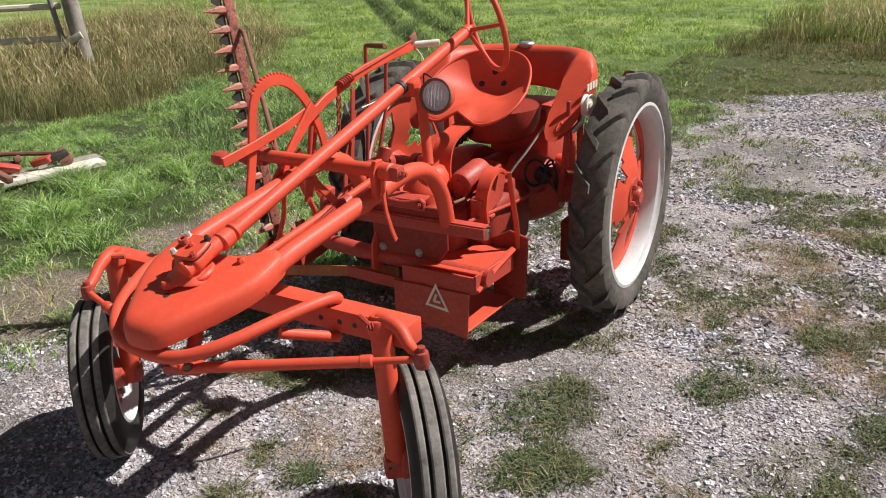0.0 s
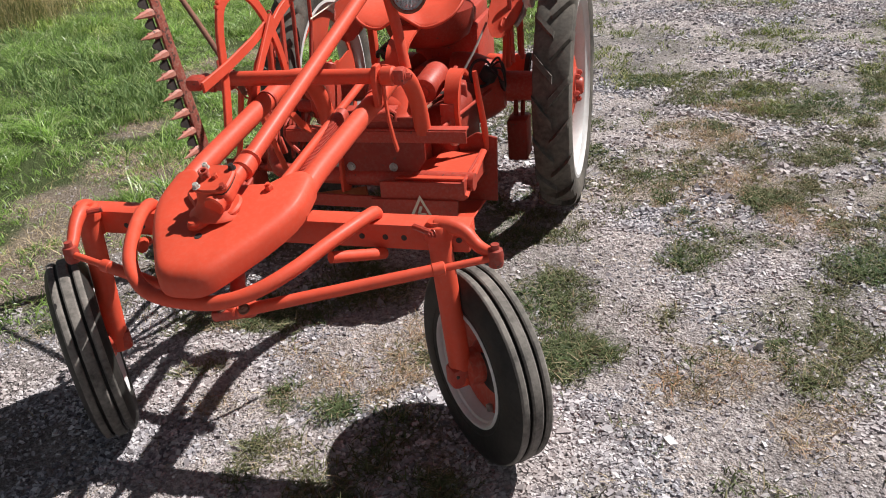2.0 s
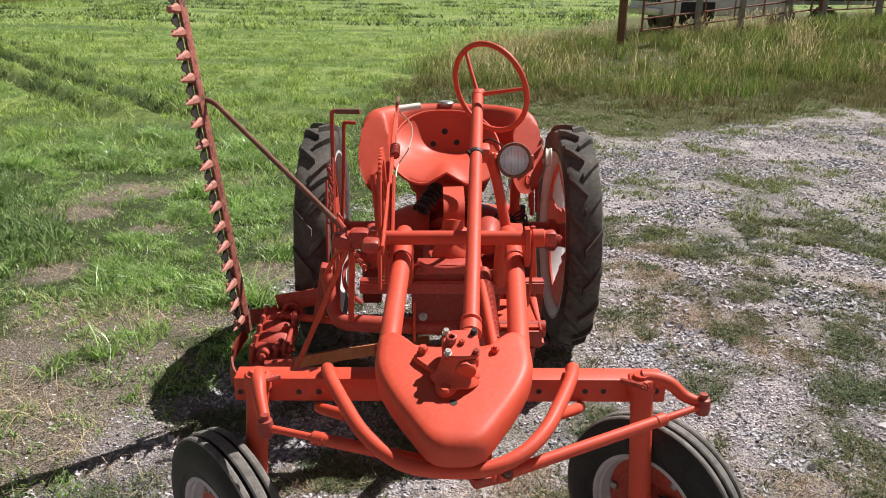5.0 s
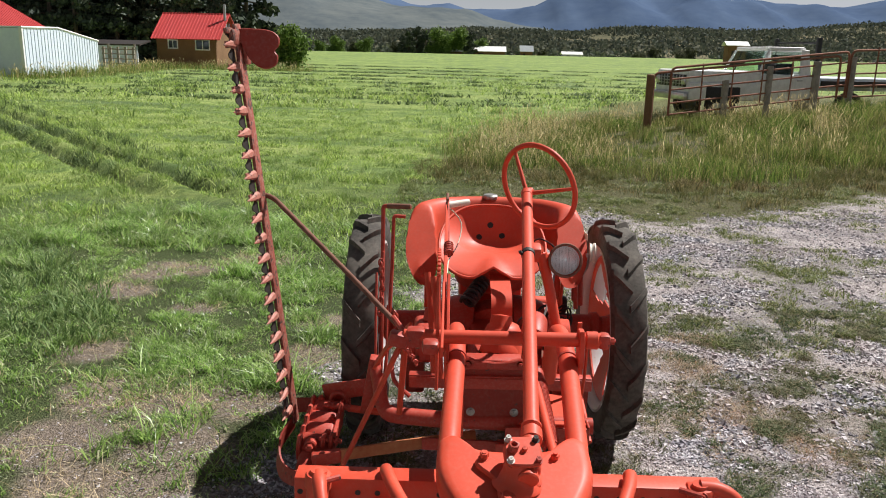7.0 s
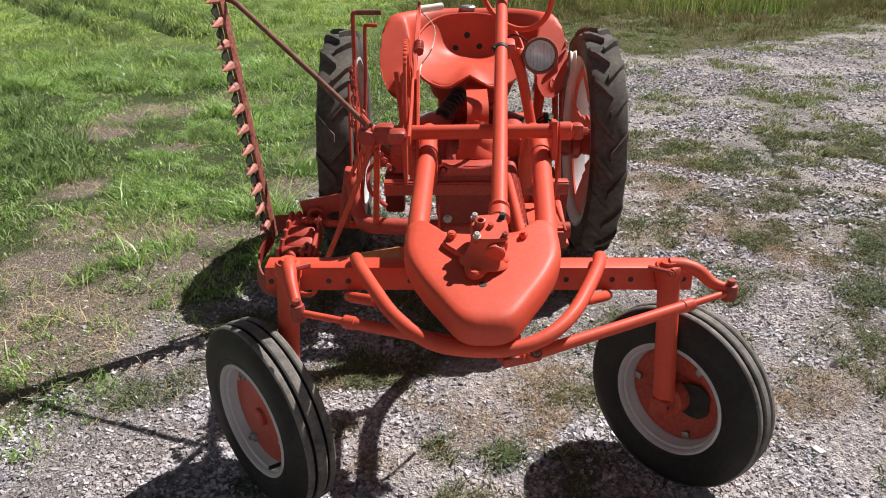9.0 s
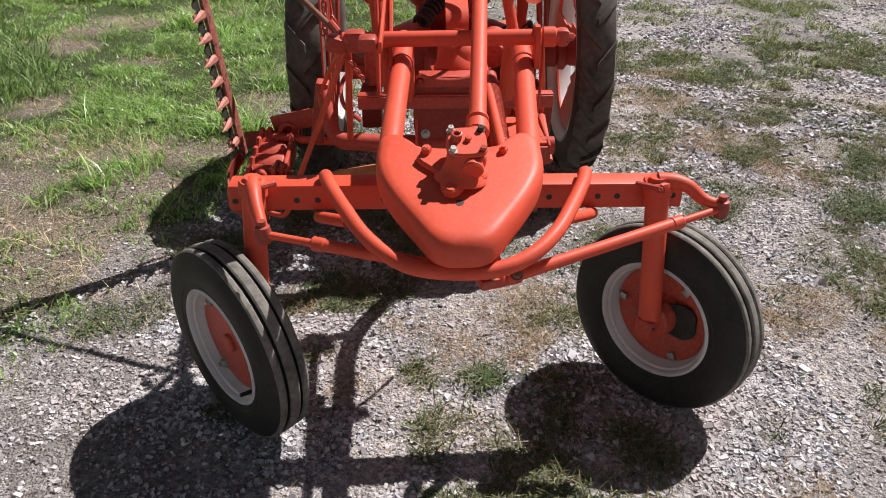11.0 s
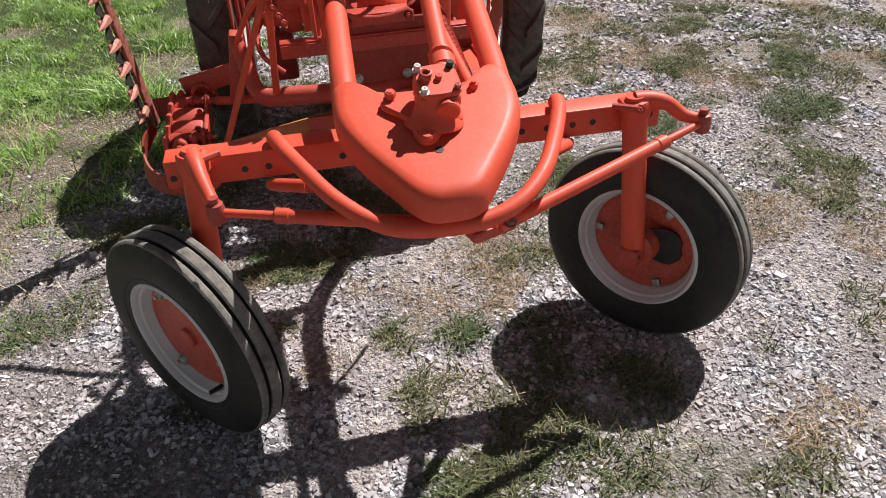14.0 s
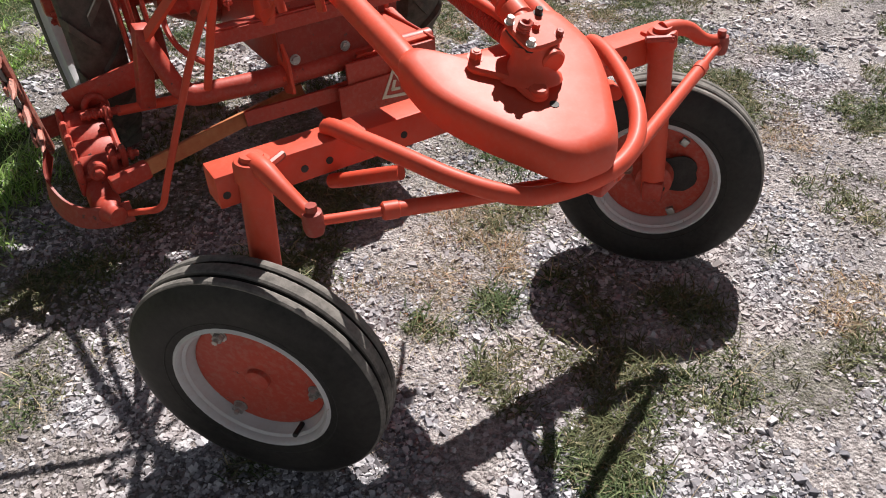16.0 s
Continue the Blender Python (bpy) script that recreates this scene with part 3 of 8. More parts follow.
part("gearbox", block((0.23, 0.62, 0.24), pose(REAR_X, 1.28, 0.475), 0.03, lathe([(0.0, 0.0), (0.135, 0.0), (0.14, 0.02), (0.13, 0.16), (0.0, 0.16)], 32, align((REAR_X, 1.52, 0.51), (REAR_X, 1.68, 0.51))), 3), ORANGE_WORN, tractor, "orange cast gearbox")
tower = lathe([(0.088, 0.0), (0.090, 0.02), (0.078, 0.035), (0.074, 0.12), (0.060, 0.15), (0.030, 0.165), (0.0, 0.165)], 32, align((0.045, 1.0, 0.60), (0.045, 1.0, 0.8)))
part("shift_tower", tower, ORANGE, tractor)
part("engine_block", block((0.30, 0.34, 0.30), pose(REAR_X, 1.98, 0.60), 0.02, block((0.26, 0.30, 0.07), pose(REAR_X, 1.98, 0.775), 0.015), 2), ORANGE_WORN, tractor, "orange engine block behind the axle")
part("tank_pan", lathe([(0.0, 0.0), (0.12, 0.0), (0.165, 0.03), (0.185, 0.08), (0.19, 0.14), (0.0, 0.14)], 32, Matrix.Translation((0.035, 1.60, 0.725))), ORANGE_GREASY_SHADE, tractor, "greasy orange pan under the seat, darkened for shade")
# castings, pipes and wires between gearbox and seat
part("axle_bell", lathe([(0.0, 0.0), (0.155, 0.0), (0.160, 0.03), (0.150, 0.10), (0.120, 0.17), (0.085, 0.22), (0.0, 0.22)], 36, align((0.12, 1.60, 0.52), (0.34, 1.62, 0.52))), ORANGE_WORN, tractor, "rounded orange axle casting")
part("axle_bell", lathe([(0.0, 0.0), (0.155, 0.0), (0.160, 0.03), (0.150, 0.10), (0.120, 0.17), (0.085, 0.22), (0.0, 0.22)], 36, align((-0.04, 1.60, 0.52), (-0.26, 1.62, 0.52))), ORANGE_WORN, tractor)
part("transmission_case", block((0.14, 0.38, 0.26), pose(0.195, 1.27, 0.475), 0.045, None, 3), ORANGE_GREASY_SHADE, tractor, "orange cast transmission case")
part("generator", lathe([(0.0, -0.005), (0.020, -0.004), (0.022, 0.0), (0.046, 0.002), (0.050, 0.012), (0.050, 0.13), (0.046, 0.142), (0.0, 0.142)], 28, align((0.165, 1.02, 0.69), (0.185, 1.17, 0.72))), ORANGE_WORN, tractor, "greasy orange generator")
part("generator_band", lathe([(0.0505, 0.030), (0.0525, 0.031), (0.0525, 0.048), (0.0505, 0.049)], 28, align((0.165, 1.19, 0.66), (0.185, 1.34, 0.69)), closed=True), DARK_IRON, tractor)
part("carburettor", block((0.075, 0.075, 0.085), pose(0.215, 1.30, 0.60, 0, 0, 15), 0.014, lathe([(0.0, 0.0), (0.030, 0.0), (0.034, 0.008), (0.030, 0.05), (0.0, 0.05)], 20, Matrix.Translation((0.215, 1.29, 0.51)))), ORANGE_WORN, tractor, "orange carburettor casting")
part("gearbox_cover", block((0.19, 0.22, 0.030), pose(REAR_X, 1.15, 0.605), 0.008), ORANGE_WORN, tractor)
for x, y in ((-0.03, 1.06), (0.11, 1.06), (-0.03, 1.24), (0.11, 1.24)):
    part("cover_bolt", bolt((x, y, 0.62), (0, 0, 1), 0.010, 0.010), RUST, tractor)
part("linkage_rod", rod((0.26, 0.90, 0.60), (0.30, 1.52, 0.545), 0.007, 8), ORANGE_WORN, tractor)
part("linkage_rod", rod((0.19, 0.92, 0.655), (0.23, 1.26, 0.64), 0.006, 8), RUST, tractor)
part("fuel_line", tube(spline([(0.30, 1.50, 0.82), (0.27, 1.40, 0.74), (0.24, 1.33, 0.68), (0.225, 1.30, 0.64)]), 0.005, 6), STEEL, tractor, "thin metal fuel line")
part("sediment_bowl", lathe([(0.0, 0.0), (0.016, 0.002), (0.019, 0.012), (0.019, 0.034), (0.022, 0.036), (0.022, 0.048), (0.0, 0.05)], 18, Matrix.Translation((0.265, 1.02, 0.49))), STEEL, tractor, "small glass sediment bowl")
part("wire_loop", tube([Vector((0.272 + 0.046 * math.cos(a), 1.47 + 0.012 * math.sin(a), 0.626 + 0.052 * math.sin(a))) for a in [2 * math.pi * k / 20 for k in range(20)]], 0.006, 8, closed=True), BLACK, tractor, "coiled black wire loop")
part("slotted_bracket", yz_plate([(1.10, 0.60), (1.20, 0.60), (1.23, 0.68), (1.19, 0.735), (1.13, 0.73), (1.09, 0.67)], 0.245, 0.014), ORANGE_WORN, tractor)
part("stop_bracket", block((0.05, 0.10, 0.012), pose(0.26, 1.02, 0.575, 0, 0, 0), 0.003, block((0.05, 0.012, 0.09), pose(0.26, 0.97, 0.615), 0.003)), ORANGE_WORN, tractor)
part("air_hose", coil((-0.085, 1.32, 0.735), (-0.01, 1.45, 0.80), 0.028, 0.009, 7), BLACK, tractor, "black corrugated rubber hose")
part("exhaust_pipe", lathe([(0.030, 0.0), (0.034, 0.01), (0.036, 0.06), (0.047, 0.16), (0.048, 0.175)], 24, align((0.215, 1.85, 0.575), (0.39, 1.861, 0.552))), ORANGE, tractor, "short orange exhaust cone")
part("exhaust_outlet", lathe([(0.049, 0), (0.052, 0.004), (0.052, 0.022), (0.042, 0.023), (0.040, 0.0)], 24, align((0.386, 1.861, 0.553), (0.43, 1.863, 0.547)), closed=True), BLACK, tractor, "sooty black exhaust outlet")
part("distributor_cap", lathe([(0.0, 0.05), (0.025, 0.05), (0.034, 0.04), (0.036, 0), (0.0, 0)], 20, align((0.29, 1.50, 0.60), (0.32, 1.48, 0.65))), BLACK, tractor, "black distributor cap with wires")
for i in range(4):
    a = 0.9 * i
    part("ignition_wire", tube(spline([(0.30, 1.49, 0.64), (0.35 + 0.02 * math.sin(a), 1.46 - 0.02 * i, 0.66 + 0.03 * math.cos(a)), (0.36, 1.50, 0.58 - 0.012 * i), (0.27, 1.62, 0.60)]), 0.0045, 6), BLACK, tractor)

# front plate of the gearbox, with its horizontal angle bars
fp = xz_plate([(-0.095, 0.40), (0.150, 0.40), (0.175, 0.46), (0.205, 0.50), (0.205, 0.655), (-0.115, 0.655), (-0.115, 0.50)], 0.845, 0.012)
front_plate = part("front_plate", fp, ORANGE_GREASY_SHADE, tractor, "orange steel front plate with bolts, darkened for shade")
for x, z in ((-0.074, 0.474), (0.085, 0.474)):
    part("plate_bolt", bolt((x, 0.838, z), (0, -1, 0), 0.012, 0.007, None, 0.004), STEEL, front_plate)
part("angle_bar", block((0.66, 0.010, 0.042), pose(0.03, 0.828, 0.590), 0.003, block((0.66, 0.04, 0.008), pose(0.03, 0.848, 0.613), 0.002)), ORANGE_WORN, tractor)
lip = [(-0.105, 0.640), (0.118, 0.640), (0.118, 0.672), (0.10, 0.684), (0.05, 0.672), (0.01, 0.669), (-0.04, 0.674), (-0.09, 0.686), (-0.105, 0.674)]
part("gearbox_lip", xz_plate(lip, 0.842, 0.020, block((0.20, 0.06, 0.010), pose(0.006, 0.872, 0.672, 4, 0, 0), 0.003), 0.004), ORANGE_WORN, tractor, "bolted orange lip on the gearbox front")
for x in (-0.088, 0.100):
    part("lip_bolt", bolt((x, 0.834, 0.662), (0, -1, 0), 0.010, 0.008), ORANGE_WORN, tractor)
part("spring_foot", lathe([(0.072, 0.0), (0.074, 0.01), (0.060, 0.05), (0.044, 0.10), (0.040, 0.14), (0.0, 0.145)], 30, align((0.03, 0.965, 0.655), (0.04, 1.02, 0.80))), ORANGE, tractor, "cone-shaped orange casting under the seat spring")
part("pump_body", block((0.085, 0.16, 0.150), pose(-0.250, 1.10, 0.655, 0, 0, 4), 0.022, rod((-0.25, 1.02, 0.70), (-0.25, 0.985, 0.70), 0.036, 18, rod((-0.27, 1.06, 0.62), (-0.345, 1.05, 0.63), 0.024, 14, rod((-0.235, 1.10, 0.72), (-0.225, 1.12, 0.775), 0.028, 16))), 3), ORANGE_WORN, tractor, "orange cast pump housing beside the gearbox")
for dx, dz in ((-0.03, 0.05), (0.03, 0.05), (-0.03, -0.05), (0.03, -0.05)):
    part("pump_bolt", bolt((-0.25 + dx, 1.02, 0.655 + dz), (0, -1, 0), 0.008, 0.008), RUST, tractor)
part("pump_pipe", tube(spline([(-0.345, 1.05, 0.63), (-0.37, 1.0, 0.60), (-0.36, 0.93, 0.55), (-0.30, 0.90, 0.50)], 5), 0.008, 8), ORANGE_WORN, tractor)
cover_arc = spline([(0.30, 0.985, 0.575), (0.30, 0.975, 0.63), (0.30, 0.990, 0.69), (0.30, 1.035, 0.735), (0.30, 1.095, 0.745), (0.30, 1.14, 0.72)], 5)
part("clutch_cover", band([p - Vector((0.024, 0, 0)) for p in cover_arc], 0.056, 0.012, (1, -0.25, 0)), ORANGE, tractor, "rounded orange sheet cover beside the gearbox")
part("cover_cheek", yz_plate([(p.y, p.z) for p in cover_arc] + [(1.15, 0.60)], 0.262, 0.008), ORANGE_WORN, tractor)
part("brake_lever", tube([(0.365, 1.10, 0.44), (0.36, 1.09, 0.55), (0.350, 1.075, 0.66), (0.345, 1.06, 0.75)], [0.012, 0.012, 0.011, 0.009], 10, flat=0.6), ORANGE, tractor)
part("brake_lever", tube([(0.33, 1.60, 0.52), (0.345, 1.60, 0.66), (0.355, 1.60, 0.78)], 0.008, 8), ORANGE, tractor)

# main frame: two tubes from the nose pan that arch over and down to the gearbox
def frame_tube(xs, r):
    zs = [(-0.075, 0.728), (-0.02, 0.758), (0.05, 0.780), (0.20, 0.805), (0.44, 0.842), (0.60, 0.858), (0.72, 0.828), (0.80, 0.745), (0.835, 0.66), (0.845, 0.60)]
    pts = [(xs[0] + (xs[1] - xs[0]) * min(1, max(0, (y + 0.02) / 0.5)), y, z) for y, z in zs]
    return tube(spline(pts, 6), r, 20)


part("frame_tube", frame_tube((0.168, 0.205), 0.0280), ORANGE, tractor, "thick orange frame tube arching to the gearbox")
part("frame_tube", frame_tube((-0.158, -0.135), 0.0280), ORANGE, tractor, "thick orange frame tube arching to the gearbox")
for x in (-0.136, 0.204):
    part("tube_clamp", lathe([(0.0282, -0.006), (0.0312, -0.005), (0.0312, 0.005), (0.0282, 0.006)], 20, align((x, 0.445, 0.843), (x, 0.645, 0.873)), closed=False), ORANGE_WORN, tractor, "worn ring on the frame tube")


def nose_pan():
    """The heart-shaped pressed pan at the front, its edge rolled over."""
    right = [(0.0, -0.336), (0.030, -0.335), (0.056, -0.325), (0.078, -0.303), (0.106, -0.262), (0.148, -0.198), (0.178, -0.140), (0.192, -0.098), (0.196, -0.060), (0.195, -0.020), (0.191, 0.012), (0.166, 0.028), (0.138, 0.012), (0.105, -0.020), (0.05, -0.030), (0.0, -0.030)]
    ring = spline([(x, y, 0) for x, y in right] + [(-x * 0.955, y, 0) for x, y in right[::-1][1:-1]], 3, True)
    mid = Vector((0.0, -0.14, 0))
    bm, loops = bmesh.new(), []
    for inset, dz in ((0.010, -0.066), (0.002, -0.062), (0.0, -0.050), (0.0, -0.026), (0.002, -0.016), (0.007, -0.0075), (0.014, -0.002), (0.024, 0.0), (0.05, 0.0008), (0.09, 0.001)):
        lp = []
        for p in ring:
            d = (mid - p)
            q = p + d * min(0.75, inset / 0.17 * (1.15 if inset > 0.02 else 1.0))
            lp.append(bm.verts.new((q.x, q.y, 0.7075 + (q.y + 0.345) * 0.275 + dz)))
        loops.append(lp)
    n = len(ring)
    for a, b in zip(loops, loops[1:]):
        for k in range(n):
            j = (k + 1) % n
            bm.faces.new((a[k], a[j], b[j], b[k]))
    c = bm.verts.new((mid.x, mid.y, 0.7075 + 0.205 * 0.275 + 0.001))
    for k in range(n):
        bm.faces.new((loops[-1][k], loops[-1][(k + 1) % n], c))
    bm.faces.new(loops[0][::-1])
    return bm


pan = part("nose_pan", nose_pan(), ORANGE, tractor, "glossy orange heart-shaped front pan", 50)
# thin dark disc paints the shade inside the bolt hole
part("pan_hole", lathe([(0.009, 0), (0.009, 0.0035), (0.0, 0.0035)], 14, align((-0.002, -0.221, 0.7400), (-0.002, -0.221 - 0.27, 0.740 + 0.95))), DARK_IRON, pan, "dark bolt hole in the pan")

# front axle beam with kingpins, arms and tie rods
beam = block((1.115, 0.066, 0.066), pose(0.002, 0.050, 0.637, 0, 0.4, 0), 0.004)
axle = part("front_axle", beam, ORANGE, tractor, "orange square front axle beam with a row of holes")
# dark discs on the uncut beam draw the shade in its holes
for x in [-0.39, -0.339, -0.178, -0.54, 0.229, 0.288, 0.349, 0.397, 0.535]:
    part("axle_hole", lathe([(0.0075, 0), (0.0075, 0.0015), (0.0, 0.0015)], 12, align((x, 0.0172, 0.634), (x, -1, 0.634))), DARK_IRON, axle, "dark adjusting hole")
for side, top, low in ((1, Vector((0.488, 0.0, 0.690)), Vector((0.520, -0.008, 0.236))), (-1, Vector((-0.487, 0.0, 0.703)), Vector((-0.522, -0.006, 0.240)))):
    m = align(low, top)
    d = (top - low).length
    pin = lathe([(0.020, -0.002), (0.029, 0.0), (0.029, 0.10), (0.0285, d - 0.045), (0.0345, d - 0.043), (0.0345, d - 0.012), (0.031, d - 0.006), (0.022, d - 0.004), (0.021, d + 0.004), (0.0, d + 0.005)], 28, m)
    kp = part("kingpin_tube", pin, ORANGE, tractor, "orange upright kingpin tube of the front wheel")
    ctr = WHEEL_R if side > 0 else WHEEL_L
    part("stub_axle", rod(low + Vector((0, 0, 0.028)), ctr - side * 0.02 * OUT, 0.022, 16, block((0.075, 0.055, 0.062), Matrix.Translation(low + Vector((0, 0, 0.024))) @ Matrix.Rotation(STEER, 4, "Z"), 0.014)), ORANGE_WORN, kp)
    part("grease_nipple", rod(low + Vector((-0.002, -0.028, 0.035)), low + Vector((-0.002, -0.038, 0.035)), 0.006, 8), DARK_IRON, kp)
    part("bracket", block((0.052, 0.045, 0.070), pose(side * 0.490, 0.024, 0.640), 0.006), ORANGE, kp)
    part("pinch_bolt", rod(top + Vector((-0.055 * side, -0.005, -0.012)), top + Vector((-0.005 * side, -0.035, -0.012)), 0.008, 8, bolt(top + Vector((0.0, -0.030, -0.016)), (-0.6 * side, -0.8, 0), 0.009, 0.008)), ORANGE_WORN, kp)
BALL_R, BALL_L = Vector((0.636, -0.046, 0.628)), Vector((-0.446, -0.140, 0.628))
arm_r = spline([(0.488, 0.0, 0.682), (0.525, -0.004, 0.682), (0.560, -0.014, 0.672), (0.590, -0.028, 0.648), (0.615, -0.040, 0.640), BALL_R + Vector((0, 0, 0.012))], 5)
part("steering_arm", tube(arm_r, [0.021 - 0.009 * i / (len(arm_r) - 1) for i in range(len(arm_r))], 12), ORANGE, tractor)
arm_l = spline([(-0.487, 0.0, 0.690), (-0.480, -0.035, 0.690), (-0.470, -0.075, 0.672), (-0.455, -0.115, 0.648), BALL_L + Vector((0, 0, 0.012))], 5)
part("steering_arm", tube(arm_l, [0.021 - 0.008 * i / (len(arm_l) - 1) for i in range(len(arm_l))], 12), ORANGE, tractor)
DROP = Vector((0.095, -0.285, 0.590))
for ball in (BALL_R, BALL_L):
    b = lathe([(0.0, 0.034), (0.010, 0.034), (0.010, 0.022), (0.017, 0.020), (0.019, 0.008), (0.019, -0.012), (0.016, -0.022), (0.0, -0.024)], 16, Matrix.Translation(ball))
    part("ball_joint", b, SHOE_RED, tractor, "dull red ball joint on the tie rod end")
    way = (DROP - ball).normalized()
    end = ball + way * 0.13
    tie = rod(ball, end, 0.009, 12, rod(end, DROP, 0.0145, 14, rod(end - way * 0.012, end + way * 0.02, 0.0165, 12)))
    part("tie_rod", tie, ORANGE, tractor)
part("drop_arm", rod((0.065, -0.20, 0.66), (0.072, -0.235, 0.60), 0.018, 12, block((0.10, 0.045, 0.026), pose(0.082, -0.275, 0.585, 0, 0, 20), 0.008)), ORANGE_WORN, tractor)
for x in (0.06, 0.118):
    part("drop_arm_bolt", bolt((x, -0.292, 0.602), (0, -0.5, 0.9), 0.010, 0.01), RUST, tractor)

# bent tube bumper
half = [(0.318, 0.056, 0.676), (0.317, 0.036, 0.688), (0.298, -0.03, 0.690), (0.258, -0.125, 0.681), (0.212, -0.212, 0.664), (0.155, -0.274, 0.645), (0.09, -0.305, 0.630), (0.015, -0.313, 0.624)]
path = spline(half + [(-x, y, z) for x, y, z in half[::-1]][1:], 5)
part("bumper_tube", tube(path, 0.0172, 14), ORANGE, tractor, "bent orange tube guard in front of the nose pan")
for s in (1, -1):
    part("bumper_stay", tube([(s * 0.340, 0.018, 0.588), (s * 0.325, -0.015, 0.602), (s * 0.256, -0.108, 0.640)], 0.0145, 12), ORANGE, tractor)

# steering box, column and wheel
gear = bmesh.new()
GX = pose(0.016, -0.134, 0.842, 21, 0, 3)
UP_G = GX.to_3x3() @ Vector((0, 0, 1))
WORM = Vector((0.10, 0.93, 0.30)).normalized()
worm_0 = Vector((0.026, -0.182, 0.796))
rod(worm_0 + WORM * 0.012, worm_0 + WORM * 0.13, 0.0225, 26, gear, 0.004)
block((0.084, 0.084, 0.042), GX @ Matrix.Translation((0, 0, -0.026)), 0.014, gear, 3)
lathe([(0.060, 0.0), (0.058, 0.006), (0.046, 0.016), (0.038, 0.034), (0.036, 0.062), (0.0, 0.064)], 26, align((0.004, -0.142, 0.762), (0.012, -0.138, 0.85)), gear)
box = part("steering_box", gear, ORANGE, tractor, "cast orange steering box on the pan")
part("worm_cap", lathe([(0.020, -0.004), (0.0245, 0.0), (0.0245, 0.010), (0.021, 0.014), (0.0, 0.015)], 28, align(worm_0 + WORM * 0.014, worm_0 - WORM)), ORANGE, box, "round orange end cap of the steering worm")
scallop = []
for k in range(32):
    a = 2 * math.pi * (k + 0.5) / 32
    q = abs(math.cos(2 * a))
    r = 0.0535 - 0.0110 * q ** 0.8
    scallop.append((1.02 * r * math.cos(a), 1.05 * r * math.sin(a)))
part("box_cover", plate(scallop, 0.013, GX @ Matrix.Translation((0, 0, 0.001)), 0.004), ORANGE, box, "four-lobed orange cover plate")
part("cover_gasket", plate([(0.93 * u, 0.93 * v) for u, v in scallop], 0.004, GX @ Matrix.Translation((0, 0, -0.0075)), 0), DARK_IRON, box, "dark gasket line under the cover")
for x, y, mt, hh in ((-0.032, -0.030, PALE_METAL, 0.013), (-0.032, 0.032, PALE_METAL, 0.016), (0.033, -0.030, ORANGE_WORN, 0.012), (0.033, 0.031, DARK_IRON, 0.015), (0.003, 0.001, ORANGE, 0.012)):
    part("box_bolt", bolt(GX @ Vector((x, y, 0.006)), UP_G, 0.0072, hh * 0.75, None, 0.002), mt, box)
part("box_spring", coil(GX @ Vector((-0.024, 0.004, 0.006)), GX @ Vector((-0.022, 0.004, 0.026)), 0.010, 0.003, 4, 10), ORANGE_WORN, box)
flange = [(p.x, p.y) for p in spline([(-0.105, 0.036, 0), (-0.100, 0.060, 0), (-0.078, 0.068, 0), (-0.040, 0.048, 0), (0.022, 0.046, 0), (0.048, 0.018, 0), (0.044, -0.024, 0), (0.006, -0.044, 0), (-0.020, -0.078, 0), (-0.044, -0.080, 0), (-0.056, -0.058, 0), (-0.062, -0.012, 0)], 4, True)]
part("box_flange", plate(flange, 0.016, pose(0.014, -0.134, 0.7745, 15.4, 0, 0), 0.005), ORANGE, box, "curved orange mounting flange")
part("flange_bolt", bolt((-0.071, -0.078, 0.797), (0, -0.28, 0.95), 0.0115, 0.014, None, 0.004), ORANGE, box)
part("flange_boss", rod((-0.019, -0.194, 0.752), (-0.019, -0.2, 0.772), 0.017, 16, None, 0.004), ORANGE, box)
part("flange_bolt", bolt((0.104, -0.056, 0.786), (0, -0.28, 0.95), 0.0105, 0.012, None, 0.008), ORANGE, box)
C0, C1 = Vector((0.044, -0.055, 0.836)), Vector((0.129, 1.175, 1.228))
cd = (C1 - C0).normalized()
col = rod(C0, C1, 0.0205, 20, rod(C0 - cd * 0.01, C0 + cd * 0.03, 0.027, 16, rod(C0 + cd * 0.035, C0 + cd * 0.05, 0.026, 16, rod(C1 - cd * 0.025, C1 + cd * 0.012, 0.0225, 18))))
column = part("steering_column", col, ORANGE, tractor, "long straight orange steering column")
part("column_clamp", rod(C0 + cd * 0.84, C0 + cd * 0.865, 0.0235, 18, bolt(C0 + cd * 0.852 + Vector((-0.02, -0.008, 0.006)), (-0.7, -0.4, 0.4), 0.007, 0.01)), DARK_IRON, column, "dark clamp on the column")
WN = Vector((0.66, 0.715, 0.25)).normalized()
wheel_m = align(C1 + WN * 0.075, C1 + WN)
rim_pts = [wheel_m @ Vector((0.170 * math.cos(a), 0.170 * math.sin(a), 0)) for a in [2 * math.pi * k / 48 for k in range(48)]]
swheel = part("steering_wheel", tube(rim_pts, 0.0105, 12, closed=True), ORANGE, tractor, "thin round orange steering wheel")
inv = wheel_m.inverted()
for k in range(3):
    aim = (inv.to_3x3() @ Vector((1, 0, 0.0)))
    a = math.atan2(aim.y, aim.x) - radians(18) + k * 2 * math.pi / 3
    part("wheel_spoke", tube([C1 + WN * 0.0, wheel_m @ Vector((0.170 * math.cos(a), 0.170 * math.sin(a), 0))], [0.0085, 0.0065], 10), ORANGE, swheel)
part("wheel_nut", rod(C1, C1 + WN * 0.03, 0.016, 14), ORANGE, swheel)

